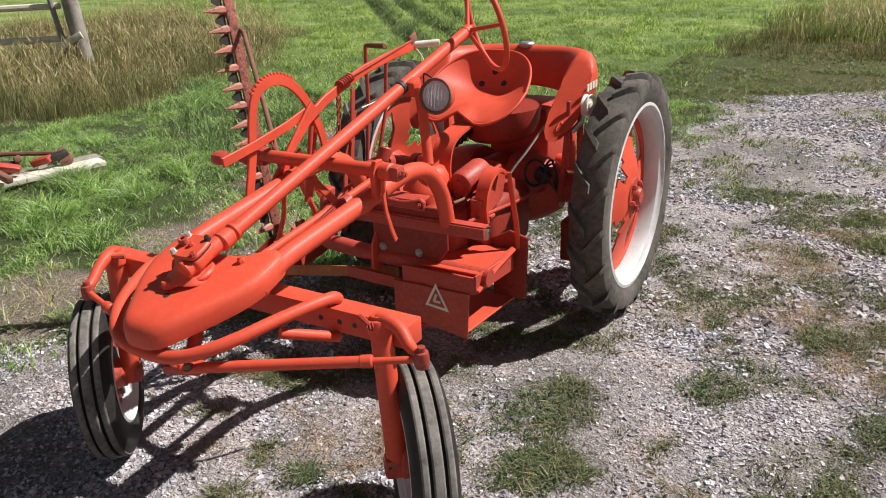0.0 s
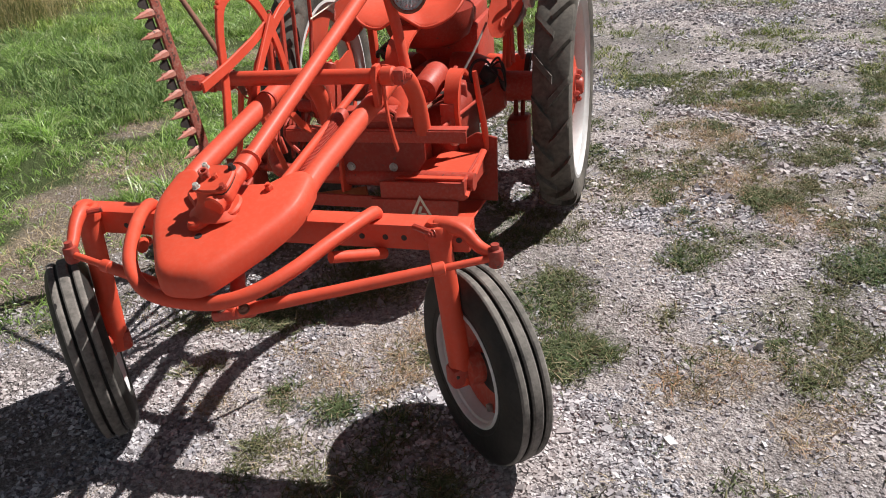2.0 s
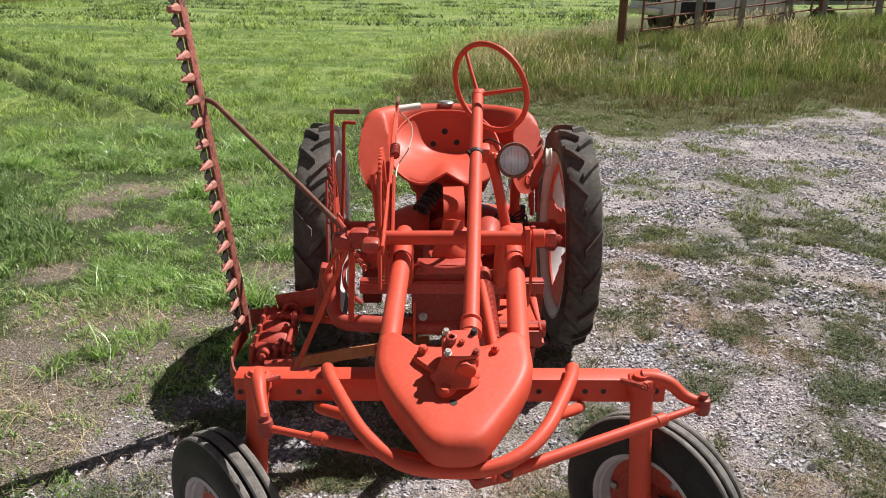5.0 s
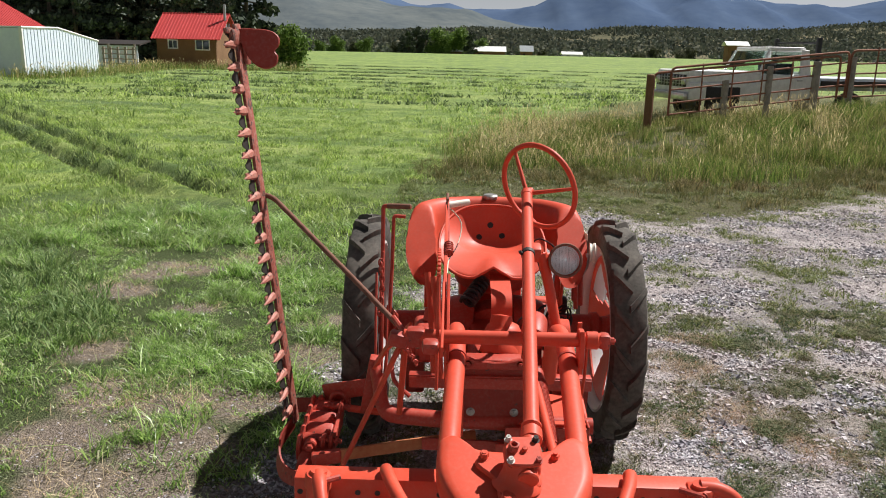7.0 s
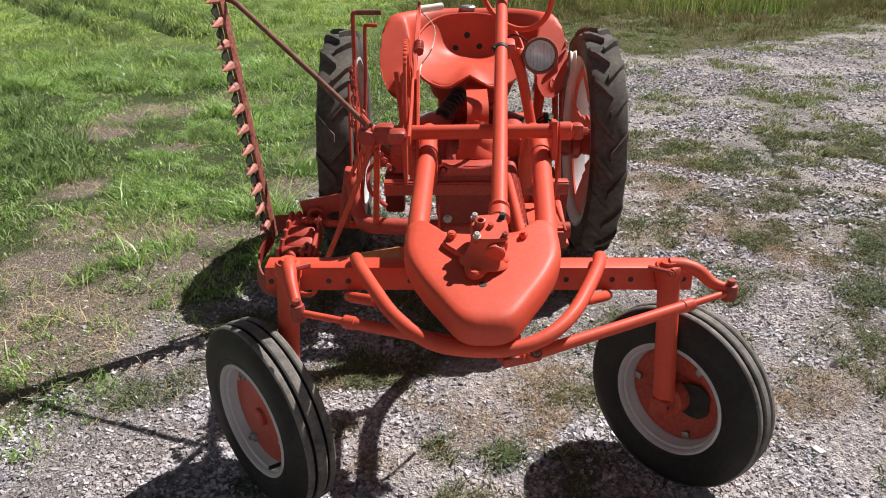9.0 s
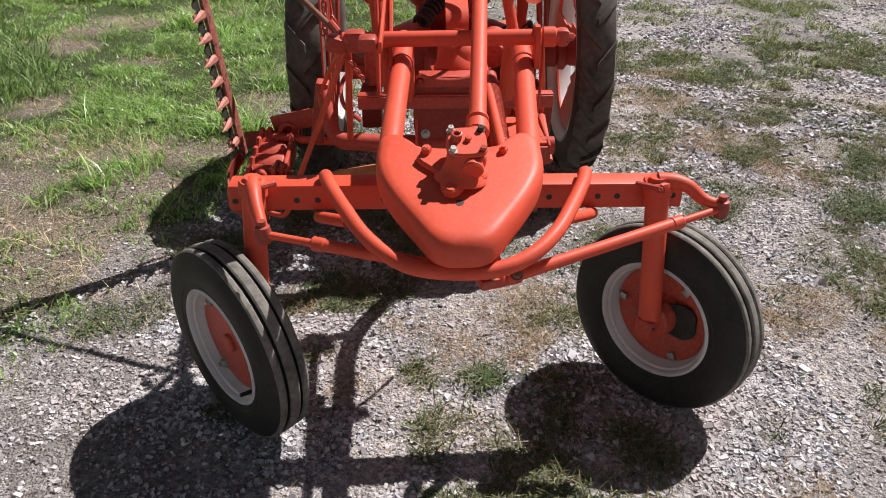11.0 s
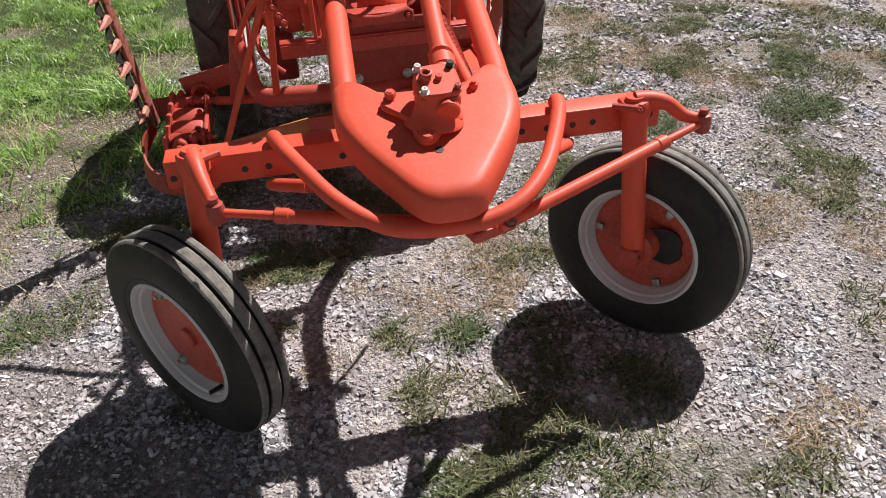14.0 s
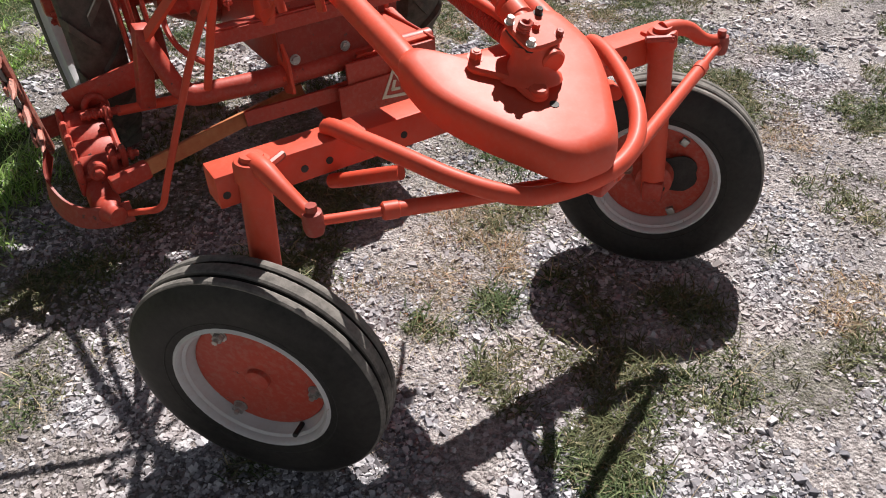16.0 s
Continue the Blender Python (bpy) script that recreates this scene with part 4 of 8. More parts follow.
# headlight and the column's post
LAMP = Vector((0.227, 0.770, 1.072))
lw = Vector((0.06, -1.0, 0.20)).normalized()
lm = align(LAMP, LAMP + lw)
lamp = part("headlight", lathe([(0.0, -0.075), (0.018, -0.073), (0.040, -0.055), (0.052, -0.02), (0.0565, -0.004), (0.058, 0.004), (0.0565, 0.011), (0.051, 0.010), (0.048, 0.0), (0.030, -0.02), (0.0, -0.03)], 36, lm), ORANGE, tractor, "round orange headlight with a clear lens")
part("reflector", lathe([(0.0, -0.027), (0.02, -0.020), (0.04, -0.004), (0.0485, 0.005), (0.046, 0.005), (0.03, -0.010), (0.0, -0.022)], 32, lm, closed=False), REFLECTOR, lamp, "silvered lamp reflector")
part("lens", lathe([(0.0, 0.0145), (0.02, 0.0135), (0.04, 0.0105), (0.0485, 0.0065), (0.0485, 0.003), (0.04, 0.007), (0.02, 0.010), (0.0, 0.011)], 32, lm), GLASS, lamp, "clear fluted headlight lens").visible_shadow = False
for i in range(-3, 4):
    h = 0.040 * math.sqrt(max(0.05, 1 - (i / 3.6) ** 2))
    part("lens_flute", tube([lm @ Vector((i * 0.0115, -h, 0.0105)), lm @ Vector((i * 0.0115, 0, 0.0145)), lm @ Vector((i * 0.0115, h, 0.0105))], 0.0022, 6), GLASS, lamp).visible_shadow = False
# orange rim; its dark shading is put into the colour
part("lamp_rim", lathe([(0.0505, 0.009), (0.0575, 0.005), (0.0595, 0.010), (0.0575, 0.016), (0.051, 0.015)], 36, lm, closed=True), RUST, lamp, "lamp rim with dark shading in its colour")
part("column_post", tube(fillet([(0.205, 0.735, 0.850), (0.178, 0.765, 0.98), (0.150, 0.785, 1.09)], 0.03), 0.0175, 14), ORANGE, tractor)
part("lamp_bracket", tube([(0.150, 0.785, 1.085), (0.19, 0.80, 1.075), LAMP - lw * 0.05], 0.012, 10, block((0.05, 0.05, 0.055), pose(0.122, 0.79, 1.092, 17, 0, 0), 0.008)), ORANGE, tractor)
part("lamp_wire", tube(spline([LAMP - lw * 0.06, (0.20, 0.83, 1.10), (0.15, 0.83, 1.13), (0.125, 0.86, 1.10), (0.15, 0.82, 1.03), (0.19, 0.76, 0.90)]), 0.003, 6), BLACK, lamp)


# seat
def seat_pan():
    """A pressed pan seat: high back, raised sides, two lobes in front with a hump between."""
    nr, na = 14, 56
    bm = bmesh.new()

    def edge(a):
        ca, sa = math.cos(a), math.sin(a)
        x = 0.226 * math.copysign(abs(ca) ** 0.72, ca)
        if sa >= 0:
            x *= 1 - 0.10 * sa
            y = 1.44 + 0.215 * sa ** 0.9
            z = 0.965 + 0.125 * sa ** 0.8
        else:
            y = 1.44 - 0.175 * abs(sa) ** 0.75
            z = 0.965 - 0.112 * abs(sa) ** 0.9
        z += 0.052 * math.exp(-(x / 0.055) ** 2) * (sa < 0)
        y += 0.020 * math.exp(-(x / 0.06) ** 2) * (sa < 0)
        return Vector((0.018 + x, y, z))
    mid = Vector((0.018, 1.475, 0.915))

    def at(rho, a):
        e = edge(a)
        p = mid.lerp(e, rho)
        base = mid.z + (e.z - mid.z) * rho ** (1.7 + 2.6 * max(0.0, math.sin(a)))
        if e.y < 1.40:
            base = mid.z + (e.z - mid.z) * rho ** 2.6 + 0.004 * math.sin(math.pi * rho)
        return Vector((p.x, p.y, base))
    layers = []
    for dz in (0.0, -0.005):
        c = bm.verts.new(mid + Vector((0, 0, dz)))
        rings = [[bm.verts.new(at(r / nr, 2 * math.pi * k / na) + Vector((0, 0, dz))) for k in range(na)] for r in range(1, nr + 1)]
        for k in range(na):
            bm.faces.new((c, rings[0][k], rings[0][(k + 1) % na]))
        for a, b in zip(rings, rings[1:]):
            for k in range(na):
                bm.faces.new((a[k], a[(k + 1) % na], b[(k + 1) % na], b[k]))
        layers.append(rings[-1])
    for k in range(na):
        j = (k + 1) % na
        bm.faces.new((layers[0][k], layers[0][j], layers[1][j], layers[1][k]))
    tube([edge(2 * math.pi * k / na) - Vector((0, 0, 0.003)) for k in range(na)], 0.0062, 8, bm, closed=True)
    spots = []
    for x, y in ((0.020, 1.628), (-0.032, 1.600), (0.072, 1.600)):
        d = Vector((x - mid.x, y - mid.y))
        a = math.atan2(d.y, d.x)
        best = min(((abs((at(r, q).x - x)) + abs(at(r, q).y - y)), r, q) for r in [i / 40 for i in range(8, 40)] for q in [2 * math.pi * i / 160 for i in range(80)])
        r, q = best[1], best[2]
        n = (at(r + 0.03, q) - at(r - 0.03, q)).cross(at(r, q + 0.06) - at(r, q - 0.06)).normalized()
        spots.append((at(r, q), n))
    return bm, [p for p, n in spots], [n for p, n in spots]


bm_seat, hole_at, hole_n = seat_pan()
seat = part("seat", bm_seat, ORANGE, tractor, "glossy orange pressed steel pan seat with three holes", 60)
# the pan stays whole; dark discs paint the shade of its holes
for p, nrm in zip(hole_at, hole_n):
    if nrm.z < 0:
        nrm = -nrm
    part("seat_hole", lathe([(0.0135, 0.0), (0.0135, 0.0015), (0.0, 0.0015)], 16, align(p + nrm * 0.0005, p + nrm)), DARK_IRON, seat, "dark hole in the seat")
spring_path = spline([(0.045, 1.36, 0.850), (0.045, 1.24, 0.845), (0.045, 1.135, 0.815), (0.045, 1.095, 0.745), (0.045, 1.10, 0.665), (0.045, 1.14, 0.60)], 6)
part("seat_spring", band(spring_path, 0.082, 0.010), ORANGE, tractor, "broad curved flat steel seat spring")


# horseshoe fuel tank behind the seat
def tank():
    path = spline([(-0.285, 1.475), (-0.290, 1.62), (-0.268, 1.77), (-0.16, 1.90), (0.045, 1.94), (0.25, 1.90), (0.358, 1.77), (0.380, 1.62), (0.375, 1.475)], 6)
    bm, rings, n = bmesh.new(), [], len(path)
    for i, p in enumerate(path):
        s = i / (n - 1)
        t = (path[min(i + 1, n - 1)] - path[max(i - 1, 0)]).normalized()
        out = Vector((t.y, -t.x))
        if out.dot(p - Vector((0.045, 1.55))) < 0:
            out = -out
        arm = abs(2 * s - 1)
        end = max(0.0, (arm - 0.84) / 0.16)
        k = math.sqrt(max(0.0, 1 - end ** 2)) * 0.86 + 0.14
        hz, hw = (0.142 - 0.02 * (1 - arm ** 2)) * k, (0.056 + 0.012 * arm) * k
        zc = 0.942 + 0.012 * (1 - arm ** 2)
        ring = []
        for q in range(20):
            a = 2 * math.pi * q / 20
            ca, sa = math.cos(a), math.sin(a)
            w = hw * math.copysign(abs(ca) ** 0.75, ca) * (1 + 0.15 * (sa > 0) * -sa)
            h = hz * math.copysign(abs(sa) ** 0.65, sa) * (0.42 + 0.92 * arm ** 1.5 if sa < 0 else 1.0 - 0.12 * arm ** 3)
            w -= 0.030 * max(0.0, -sa) * k
            lean = 0.105 * arm ** 3 * sa * k
            vy, vz = p.y + out.y * w + lean, zc + h
            if arm > 0.4:
                vz = min(vz, 0.785 + (vy - 1.435) * 0.98)
            ring.append(bm.verts.new((p.x + out.x * w, vy, vz)))
        rings.append(ring)
    for a, b in zip(rings, rings[1:]):
        for q in range(20):
            bm.faces.new((a[q], a[(q + 1) % 20], b[(q + 1) % 20], b[q]))
    for ring in (rings[0], rings[-1]):
        c = bm.verts.new(sum((v.co for v in ring), Vector()) / 20 + Vector((0, -0.012, 0)))
        for q in range(20):
            bm.faces.new((ring[q], ring[(q + 1) % 20], c))
        tube([v.co.copy() for v in ring], 0.0055, 8, bm, closed=True)
    return bm


tk = part("fuel_tank", tank(), ORANGE, tractor, "orange horseshoe fuel tank wrapped behind the seat", 60)
part("tank_cap", lathe([(0.034, 0), (0.036, 0.004), (0.036, 0.016), (0.030, 0.022), (0.0, 0.023)], 24, Matrix.Translation((0.03, 1.93, 1.066))), STEEL, tk, "dull steel filler cap")
part("rear_hood", block((0.34, 0.26, 0.10), pose(0.045, 2.07, 0.99, -8, 0, 0), 0.045, None, 4), ORANGE, tractor)
for s in (-1, 1):
    part("tank_bracket", block((0.03, 0.05, 0.26), pose(REAR_X + s * 0.30, 1.70, 0.72), 0.006), ORANGE, tractor)
for i in range(4):
    part("tank_decal", block((0.004, 0.022, 0.028), pose(0.4465 - 0.0010 * i, 1.590 + i * 0.034, 0.965), 0.0), CREAM, tk, "worn pale decal on the tank")
part("pulley", lathe([(0.0, 0.012), (0.012, 0.012), (0.014, 0.004), (0.034, 0.003), (0.043, 0.012), (0.045, 0.008), (0.038, -0.004), (0.045, -0.014), (0.0, -0.014)], 28, align((0.468, 1.545, 0.905), (0.61, 1.53, 0.91))), WHITE_GRIP, tractor, "pale round pulley beside the tank")
part("pulley_stem", tube([(0.450, 1.55, 0.90), (0.44, 1.54, 0.84), (0.41, 1.52, 0.80)], 0.012, 8), STEEL, tractor)
for x, y in ((0.40, 1.50), (0.43, 1.55), (0.41, 1.62)):
    part("hood_rod", rod((x, y, 0.66), (x - 0.01, y + 0.03, 0.92), 0.010, 8), ORANGE_WORN, tractor)

# rock shaft across the frame with its brackets
shaft = rod((-0.30, 0.448, 0.908), (0.300, 0.400, 0.925), 0.0215, 18)
shaft = rod((0.245, 0.405, 0.923), (0.285, 0.402, 0.924), 0.027, 18, shaft)
rock = part("rock_shaft", shaft, ORANGE, tractor, "orange cross shaft over the frame tubes")
part("shaft_bracket", yz_plate([(0.372, 0.845), (0.428, 0.845), (0.434, 0.925), (0.418, 0.955), (0.386, 0.955), (0.370, 0.925)], 0.232, 0.016), ORANGE, tractor)
part("shaft_link", yz_plate(strip([(0.40, 0.93), (0.395, 0.87), (0.405, 0.80), (0.43, 0.73), (0.45, 0.69)], 0.016), 0.250, 0.007), ORANGE, tractor)
part("shaft_arm", block((0.034, 0.044, 0.046), pose(0.300, 0.40, 0.924), 0.010, bolt((0.317, 0.40, 0.924), (1, 0, 0), 0.011, 0.012)), ORANGE_WORN, tractor)
part("shaft_bracket", block((0.060, 0.055, 0.060), pose(-0.262, 0.45, 0.905), 0.014, block((0.06, 0.05, 0.045), pose(-0.315, 0.445, 0.898, 0, 15, 0), 0.012)), ORANGE_WORN, tractor)
part("spring_sleeve", rod((0.112, 0.060, 0.742), (0.107, 0.42, 0.812), 0.0205, 18), ORANGE_WORN, tractor)
# solid sleeve; a dark disc paints the shade of its open end
part("sleeve_mouth", lathe([(0.016, 0.0), (0.016, 0.002), (0.0, 0.002)], 16, align((0.112, 0.0595, 0.742), (0.1121, 0.02, 0.7342))), DARK_IRON, tractor, "dark open end of the spring sleeve")
part("return_spring", coil((0.112, 0.075, 0.745), (0.108, 0.36, 0.800), 0.0215, 0.0030, 48, 12), ORANGE_WORN, tractor, "orange coil spring beside the column")
part("spring_rod", rod((0.107, -0.03, 0.772), (0.09, 0.66, 0.84), 0.012, 10), ORANGE, tractor)


# lift quadrant, hand levers
qx = -0.195
arch = spline([(0.300, 0.80), (0.338, 0.93), (0.362, 1.06), (0.395, 1.125), (0.455, 1.150), (0.525, 1.140), (0.590, 1.095), (0.650, 1.015), (0.690, 0.925), (0.715, 0.80)], 5)
quad = part("lift_quadrant", yz_plate(strip(arch, 0.034), qx, 0.010), ORANGE, tractor, "orange notched lift quadrant arch")
for i in range(14):
    a = arch[14 + i * 1] if 14 + i < len(arch) else arch[-1]
    t = (arch[min(15 + i, len(arch) - 1)] - arch[13 + i]).normalized()
    nrm = Vector((-t.y, t.x))
    if nrm.y < 0:
        nrm = -nrm
    p = a + nrm * 0.0185
    part("quadrant_tooth", block((0.010, 0.010, 0.010), pose(qx, p.x, p.y, math.degrees(math.atan2(t.y, t.x)), 0, 0), 0.001), ORANGE, quad)
part("quadrant_bar", yz_plate(strip([(0.20, 0.955), (0.34, 0.972), (0.50, 1.0), (0.60, 1.025)], 0.030), qx + 0.014, 0.008), ORANGE, quad)
part("quadrant_foot", block((0.048, 0.046, 0.038), pose(-0.212, 0.225, 0.962, 8, 0, 0), 0.013), ORANGE_WORN, quad)
lever_path = [(0.455, 0.86), (0.50, 0.925), (0.60, 1.0), (0.70, 1.045), (0.80, 1.075), (0.94, 1.11), (1.12, 1.135), (1.295, 1.152)]
lever = part("lift_lever", yz_plate(strip(lever_path, 0.034), qx + 0.018, 0.012), ORANGE, tractor, "long orange lift lever with a white grip")
part("lever_grip", rod((-0.178, 1.295, 1.152), (-0.088, 1.345, 1.158), 0.0135, 14), WHITE_GRIP, lever, "yellowed white hand grip")
part("lever_latch", rod((-0.168, 0.78, 1.085), (-0.168, 0.84, 1.10), 0.012, 10, rod((-0.168, 0.84, 1.10), (-0.172, 1.27, 1.172), 0.004, 8, coil((-0.168, 0.775, 1.084), (-0.168, 0.85, 1.102), 0.014, 0.0035, 6, 10))), ORANGE_WORN, lever, "latch rod with a small spring")
part("latch_trigger", block((0.012, 0.05, 0.035), pose(-0.175, 1.285, 1.178, 20, 0, 0), 0.004), RUST, lever)
part("lever_strut", yz_plate(strip([(0.39, 0.84), (0.46, 0.90), (0.55, 0.985), (0.62, 1.05)], 0.030), qx + 0.03, 0.010), ORANGE, tractor)
part("lever_link", yz_plate(strip([(0.56, 0.86), (0.60, 0.78), (0.70, 0.68), (0.76, 0.64)], 0.028), -0.17, 0.010), ORANGE, tractor)
part("lever_wire", tube(spline([(-0.175, 1.29, 1.15), (-0.12, 1.27, 1.09), (-0.13, 1.20, 1.02), (-0.165, 1.05, 0.99), (-0.17, 0.9, 0.98)]), 0.0025, 6), CREAM, lever, "thin pale cable")
for dx, y0 in ((0.0, 0.68), (-0.022, 0.73)):
    part("link_bar", tube([(-0.215 + dx, y0, 1.03), (-0.20 + dx, y0 - 0.05, 0.92), (-0.185 + dx, y0 - 0.12, 0.72)], 0.011, 8, flat=0.5), ORANGE, tractor)

# crank-topped angle lever near the rear wheel
crank = tube(fillet([(-0.322, 1.30, 1.142), (-0.436, 1.325, 1.138), (-0.438, 1.32, 0.90), (-0.44, 1.27, 0.55), (-0.44, 1.22, 0.40)], 0.012), 0.0085, 10)
crank_o = part("angle_lever", crank, ORANGE_WORN, tractor, "tall crank-topped orange lever")
part("angle_lever_grip", rod((-0.322, 1.30, 1.142), (-0.42, 1.322, 1.139), 0.011, 10), RUST, crank_o)
part("angle_lever", tube(fillet([(-0.35, 1.42, 1.075), (-0.40, 1.42, 1.078), (-0.405, 1.40, 0.85), (-0.415, 1.28, 0.52), (-0.42, 1.15, 0.42)], 0.012), 0.008, 10), ORANGE_WORN, tractor)
for k, (x, y) in enumerate(((-0.425, 1.20), (-0.455, 1.24), (-0.40, 1.12))):
    part("lever_guide", yz_plate(strip([(y, 0.98 - 0.1 * k), (y - 0.04, 0.72), (y - 0.08, 0.42)], 0.026), x, 0.008), ORANGE_WORN, tractor)

# weight box with the triangle plate on the far side of the gearbox
wb = xz_plate([(0.015, 0.25), (0.318, 0.205), (0.330, 0.385), (0.015, 0.385)], 0.765, 0.008)
side_box = part("side_box", wb, ORANGE_WORN, tractor, "dark orange sheet metal box beside the gearbox")
part("box_floor", plate([(0.015, 0.0), (0.318, 0.0), (0.345, 0.36), (0.05, 0.36)], 0.008, pose(0, 0.765, 0.215, -1, -3, 0)), ORANGE, side_box)
part("box_top", plate([(0.10, 0.0), (0.355, 0.0), (0.362, 0.28), (0.20, 0.28)], 0.008, pose(0, 0.80, 0.447, -2, 0, 0)), ORANGE, side_box)
part("box_lip", block((0.30, 0.012, 0.065), pose(0.20, 0.775, 0.415), 0.003), ORANGE_WORN, side_box)
part("box_side", yz_plate([(0.77, 0.385), (1.08, 0.36), (1.08, 0.455), (0.77, 0.455)], 0.350, 0.008), ORANGE_WORN, side_box)
part("box_strut", tube([(0.352, 0.775, 0.395), (0.356, 0.92, 0.43), (0.36, 1.06, 0.452)], 0.013, 8, flat=0.7), ORANGE, side_box)
# orange panel whose shade is put into its darker paint
part("box_back", xz_plate([(0.26, 0.235), (0.395, 0.235), (0.405, 0.49), (0.33, 0.51), (0.26, 0.47)], 1.10, 0.012), ORANGE_GREASY_SHADE, side_box)
# cream triangle sign
T = [(0.150, 0.312), (0.248, 0.300), (0.196, 0.405)]
c = Vector((sum(p[0] for p in T) / 3, sum(p[1] for p in T) / 3))
tri = bmesh.new()
for k in range(3):
    a, b = Vector(T[k]), Vector(T[(k + 1) % 3])
    ai, bi = c + (a - c) * 0.70, c + (b - c) * 0.70
    quad_f = [(p.x, 0.7585, p.y) for p in (a, b, bi, ai)]
    add_verts_faces(tri, quad_f + [(x, y + 0.002, z) for x, y, z in quad_f], [(0, 1, 2, 3), (4, 7, 6, 5), (0, 4, 5, 1), (2, 6, 7, 3), (1, 5, 6, 2), (3, 7, 4, 0)])
part("triangle_mark", tri, CREAM, side_box, "cream triangle emblem outline", 0)
part("triangle_mark_bar", block((0.030, 0.002, 0.009), pose(0.199, 0.7585, 0.333, 0, 4, 0), 0, block((0.010, 0.002, 0.030), pose(0.193, 0.7585, 0.348, 0, 20, 0), 0)), CREAM, side_box)

# ---- side-mounted sickle bar mower, its bar raised upright ----
mower = thing("sickle_bar_mower", (-0.70, 0.85, 0.0), "red sickle bar mower with its cutter bar raised upright", "mower")
B0, B1 = Vector((-0.752, 1.005, 0.330)), Vector((-0.9215, 1.000, 1.828))
bd = (B1 - B0).normalized()
BAR_Y = Vector((0.20, 0.98, 0.03)).normalized()
side_v = bd.cross(BAR_Y).normalized()


def bar_m(s, dy=0.0, dx=0.0):
    """A pose on the bar: x across it, y to the rear, z along it."""
    p = B0 + bd * s + BAR_Y * dy + side_v * dx
    y = BAR_Y
    return Matrix(((side_v.x, y.x, bd.x, p.x), (side_v.y, y.y, bd.y, p.y), (side_v.z, y.z, bd.z, p.z), (0, 0, 0, 1)))


L = (B1 - B0).length
bar = part("cutter_bar", block((0.013, 0.044, L), bar_m(L / 2, 0.006), 0.003), BAR_RED, mower, "weathered red cutter bar standing upright")
part("knife_back", block((0.006, 0.018, L * 0.97), bar_m(L / 2, -0.028, 0.010), 0.002), DARK_IRON, mower)
g_first = None
for i in range(20):
    s = 0.07 + i * 0.0762
    if s > L - 0.02:
        break
    if g_first is None:
        bm = bmesh.new()
        prof = [(0.022, 0.013, 0.006), (-0.006, 0.0165, 0.007), (-0.024, 0.0175, 0.009), (-0.040, 0.0120, 0.010), (-0.070, 0.0085, 0.008), (-0.104, 0.0012, 0.002)]
        rings = []
        for y, hz, hx in prof:
            rings.append([bm.verts.new((hx * math.cos(a) - 0.006 * (y < -0.05), y, hz * math.sin(a))) for a in [2 * math.pi * (k + 0.5) / 6 for k in range(6)]])
        for a, b in zip(rings, rings[1:]):
            for k in range(6):
                bm.faces.new((a[k], a[(k + 1) % 6], b[(k + 1) % 6], b[k]))
        bm.faces.new(rings[0][::-1])
        bm.faces.new(rings[-1])
        # lip over the knife and a bolt head
        block((0.007, 0.062, 0.024), pose(0.017, -0.020, 0, 0, 0, -7), 0.002, bm)
        lathe([(0.009, 0), (0.009, 0.007), (0.006, 0.009)], 8, align((0.007, 0.014, 0), (1, 0.014, 0)), bm)
        me = bpy.data.meshes.new("guard")
        bmesh.ops.recalc_face_normals(bm, faces=bm.faces)
        bm.to_mesh(me)
        bm.free()
        me.materials.append(GUARD_PINK)
        me.shade_smooth()
        me.set_sharp_from_angle(angle=radians(25))
        g_first = me
    g = new("guard", g_first)
    g.parent = bar
    m = bar_m(s, -0.016) @ Matrix.Rotation(radians(random.uniform(-3, 3)), 4, "X")
    m.translation -= ORIGIN[bar]
    g.matrix_local = m
    k = plate([(-0.030, 0.0), (0.030, 0.0), (0.006, -0.040), (-0.006, -0.040)], 0.003, bar_m(s + 0.038, -0.026, 0.008) @ Matrix(((0, 0, 1, 0), (0, 1, 0, 0), (1, 0, 0, 0), (0, 0, 0, 1))), 0)
    part("knife_section", k, DARK_IRON, bar, "dark triangular knife section")
for i in range(4):
    s = 0.25 + i * 0.36
    part("knife_clip", block((0.012, 0.05, 0.03), bar_m(s, -0.005, 0.014), 0.003, bolt(bar_m(s, 0.012, 0.02).translation, side_v, 0.008, 0.007)), BAR_RED, bar)
# outer shoe and swath board at the top
leaf = [(p.x, p.y) for p in spline([(-0.05, -0.115), (0.02, -0.118), (0.085, -0.112), (0.118, -0.085), (0.120, -0.045), (0.106, -0.018), (0.118, 0.008), (0.112, 0.048), (0.080, 0.068), (0.045, 0.055), (0.018, 0.020), (0.0, -0.02), (-0.02, -0.07)], 5)]
tip = B1 + Vector((0, 0, -0.02))
part("swath_board", plate([(x, -0.74 * y) for x, y in leaf], 0.014, Matrix(((1, 0, 0, tip.x + 0.03), (0, 0.25, -0.97, tip.y - 0.01), (0, 0.97, 0.25, tip.z - 0.080), (0, 0, 0, 1))), 0.003), SHOE_RED, mower, "rusty red swath board at the bar's end")
part("outer_shoe", block((0.024, 0.075, 0.055), bar_m(L - 0.045, -0.010), 0.009, block((0.016, 0.03, 0.11), bar_m(L - 0.085, 0.026, -0.014), 0.006, block((0.016, 0.05, 0.020), bar_m(L - 0.022, -0.045, 0.006), 0.005))), BAR_RED, mower)

# inner shoe with its ribbed hinge casting
HM = Matrix.Translation((-0.645, 1.000, 0.342)) @ Euler((radians(9), radians(5), radians(-2))).to_matrix().to_4x4()


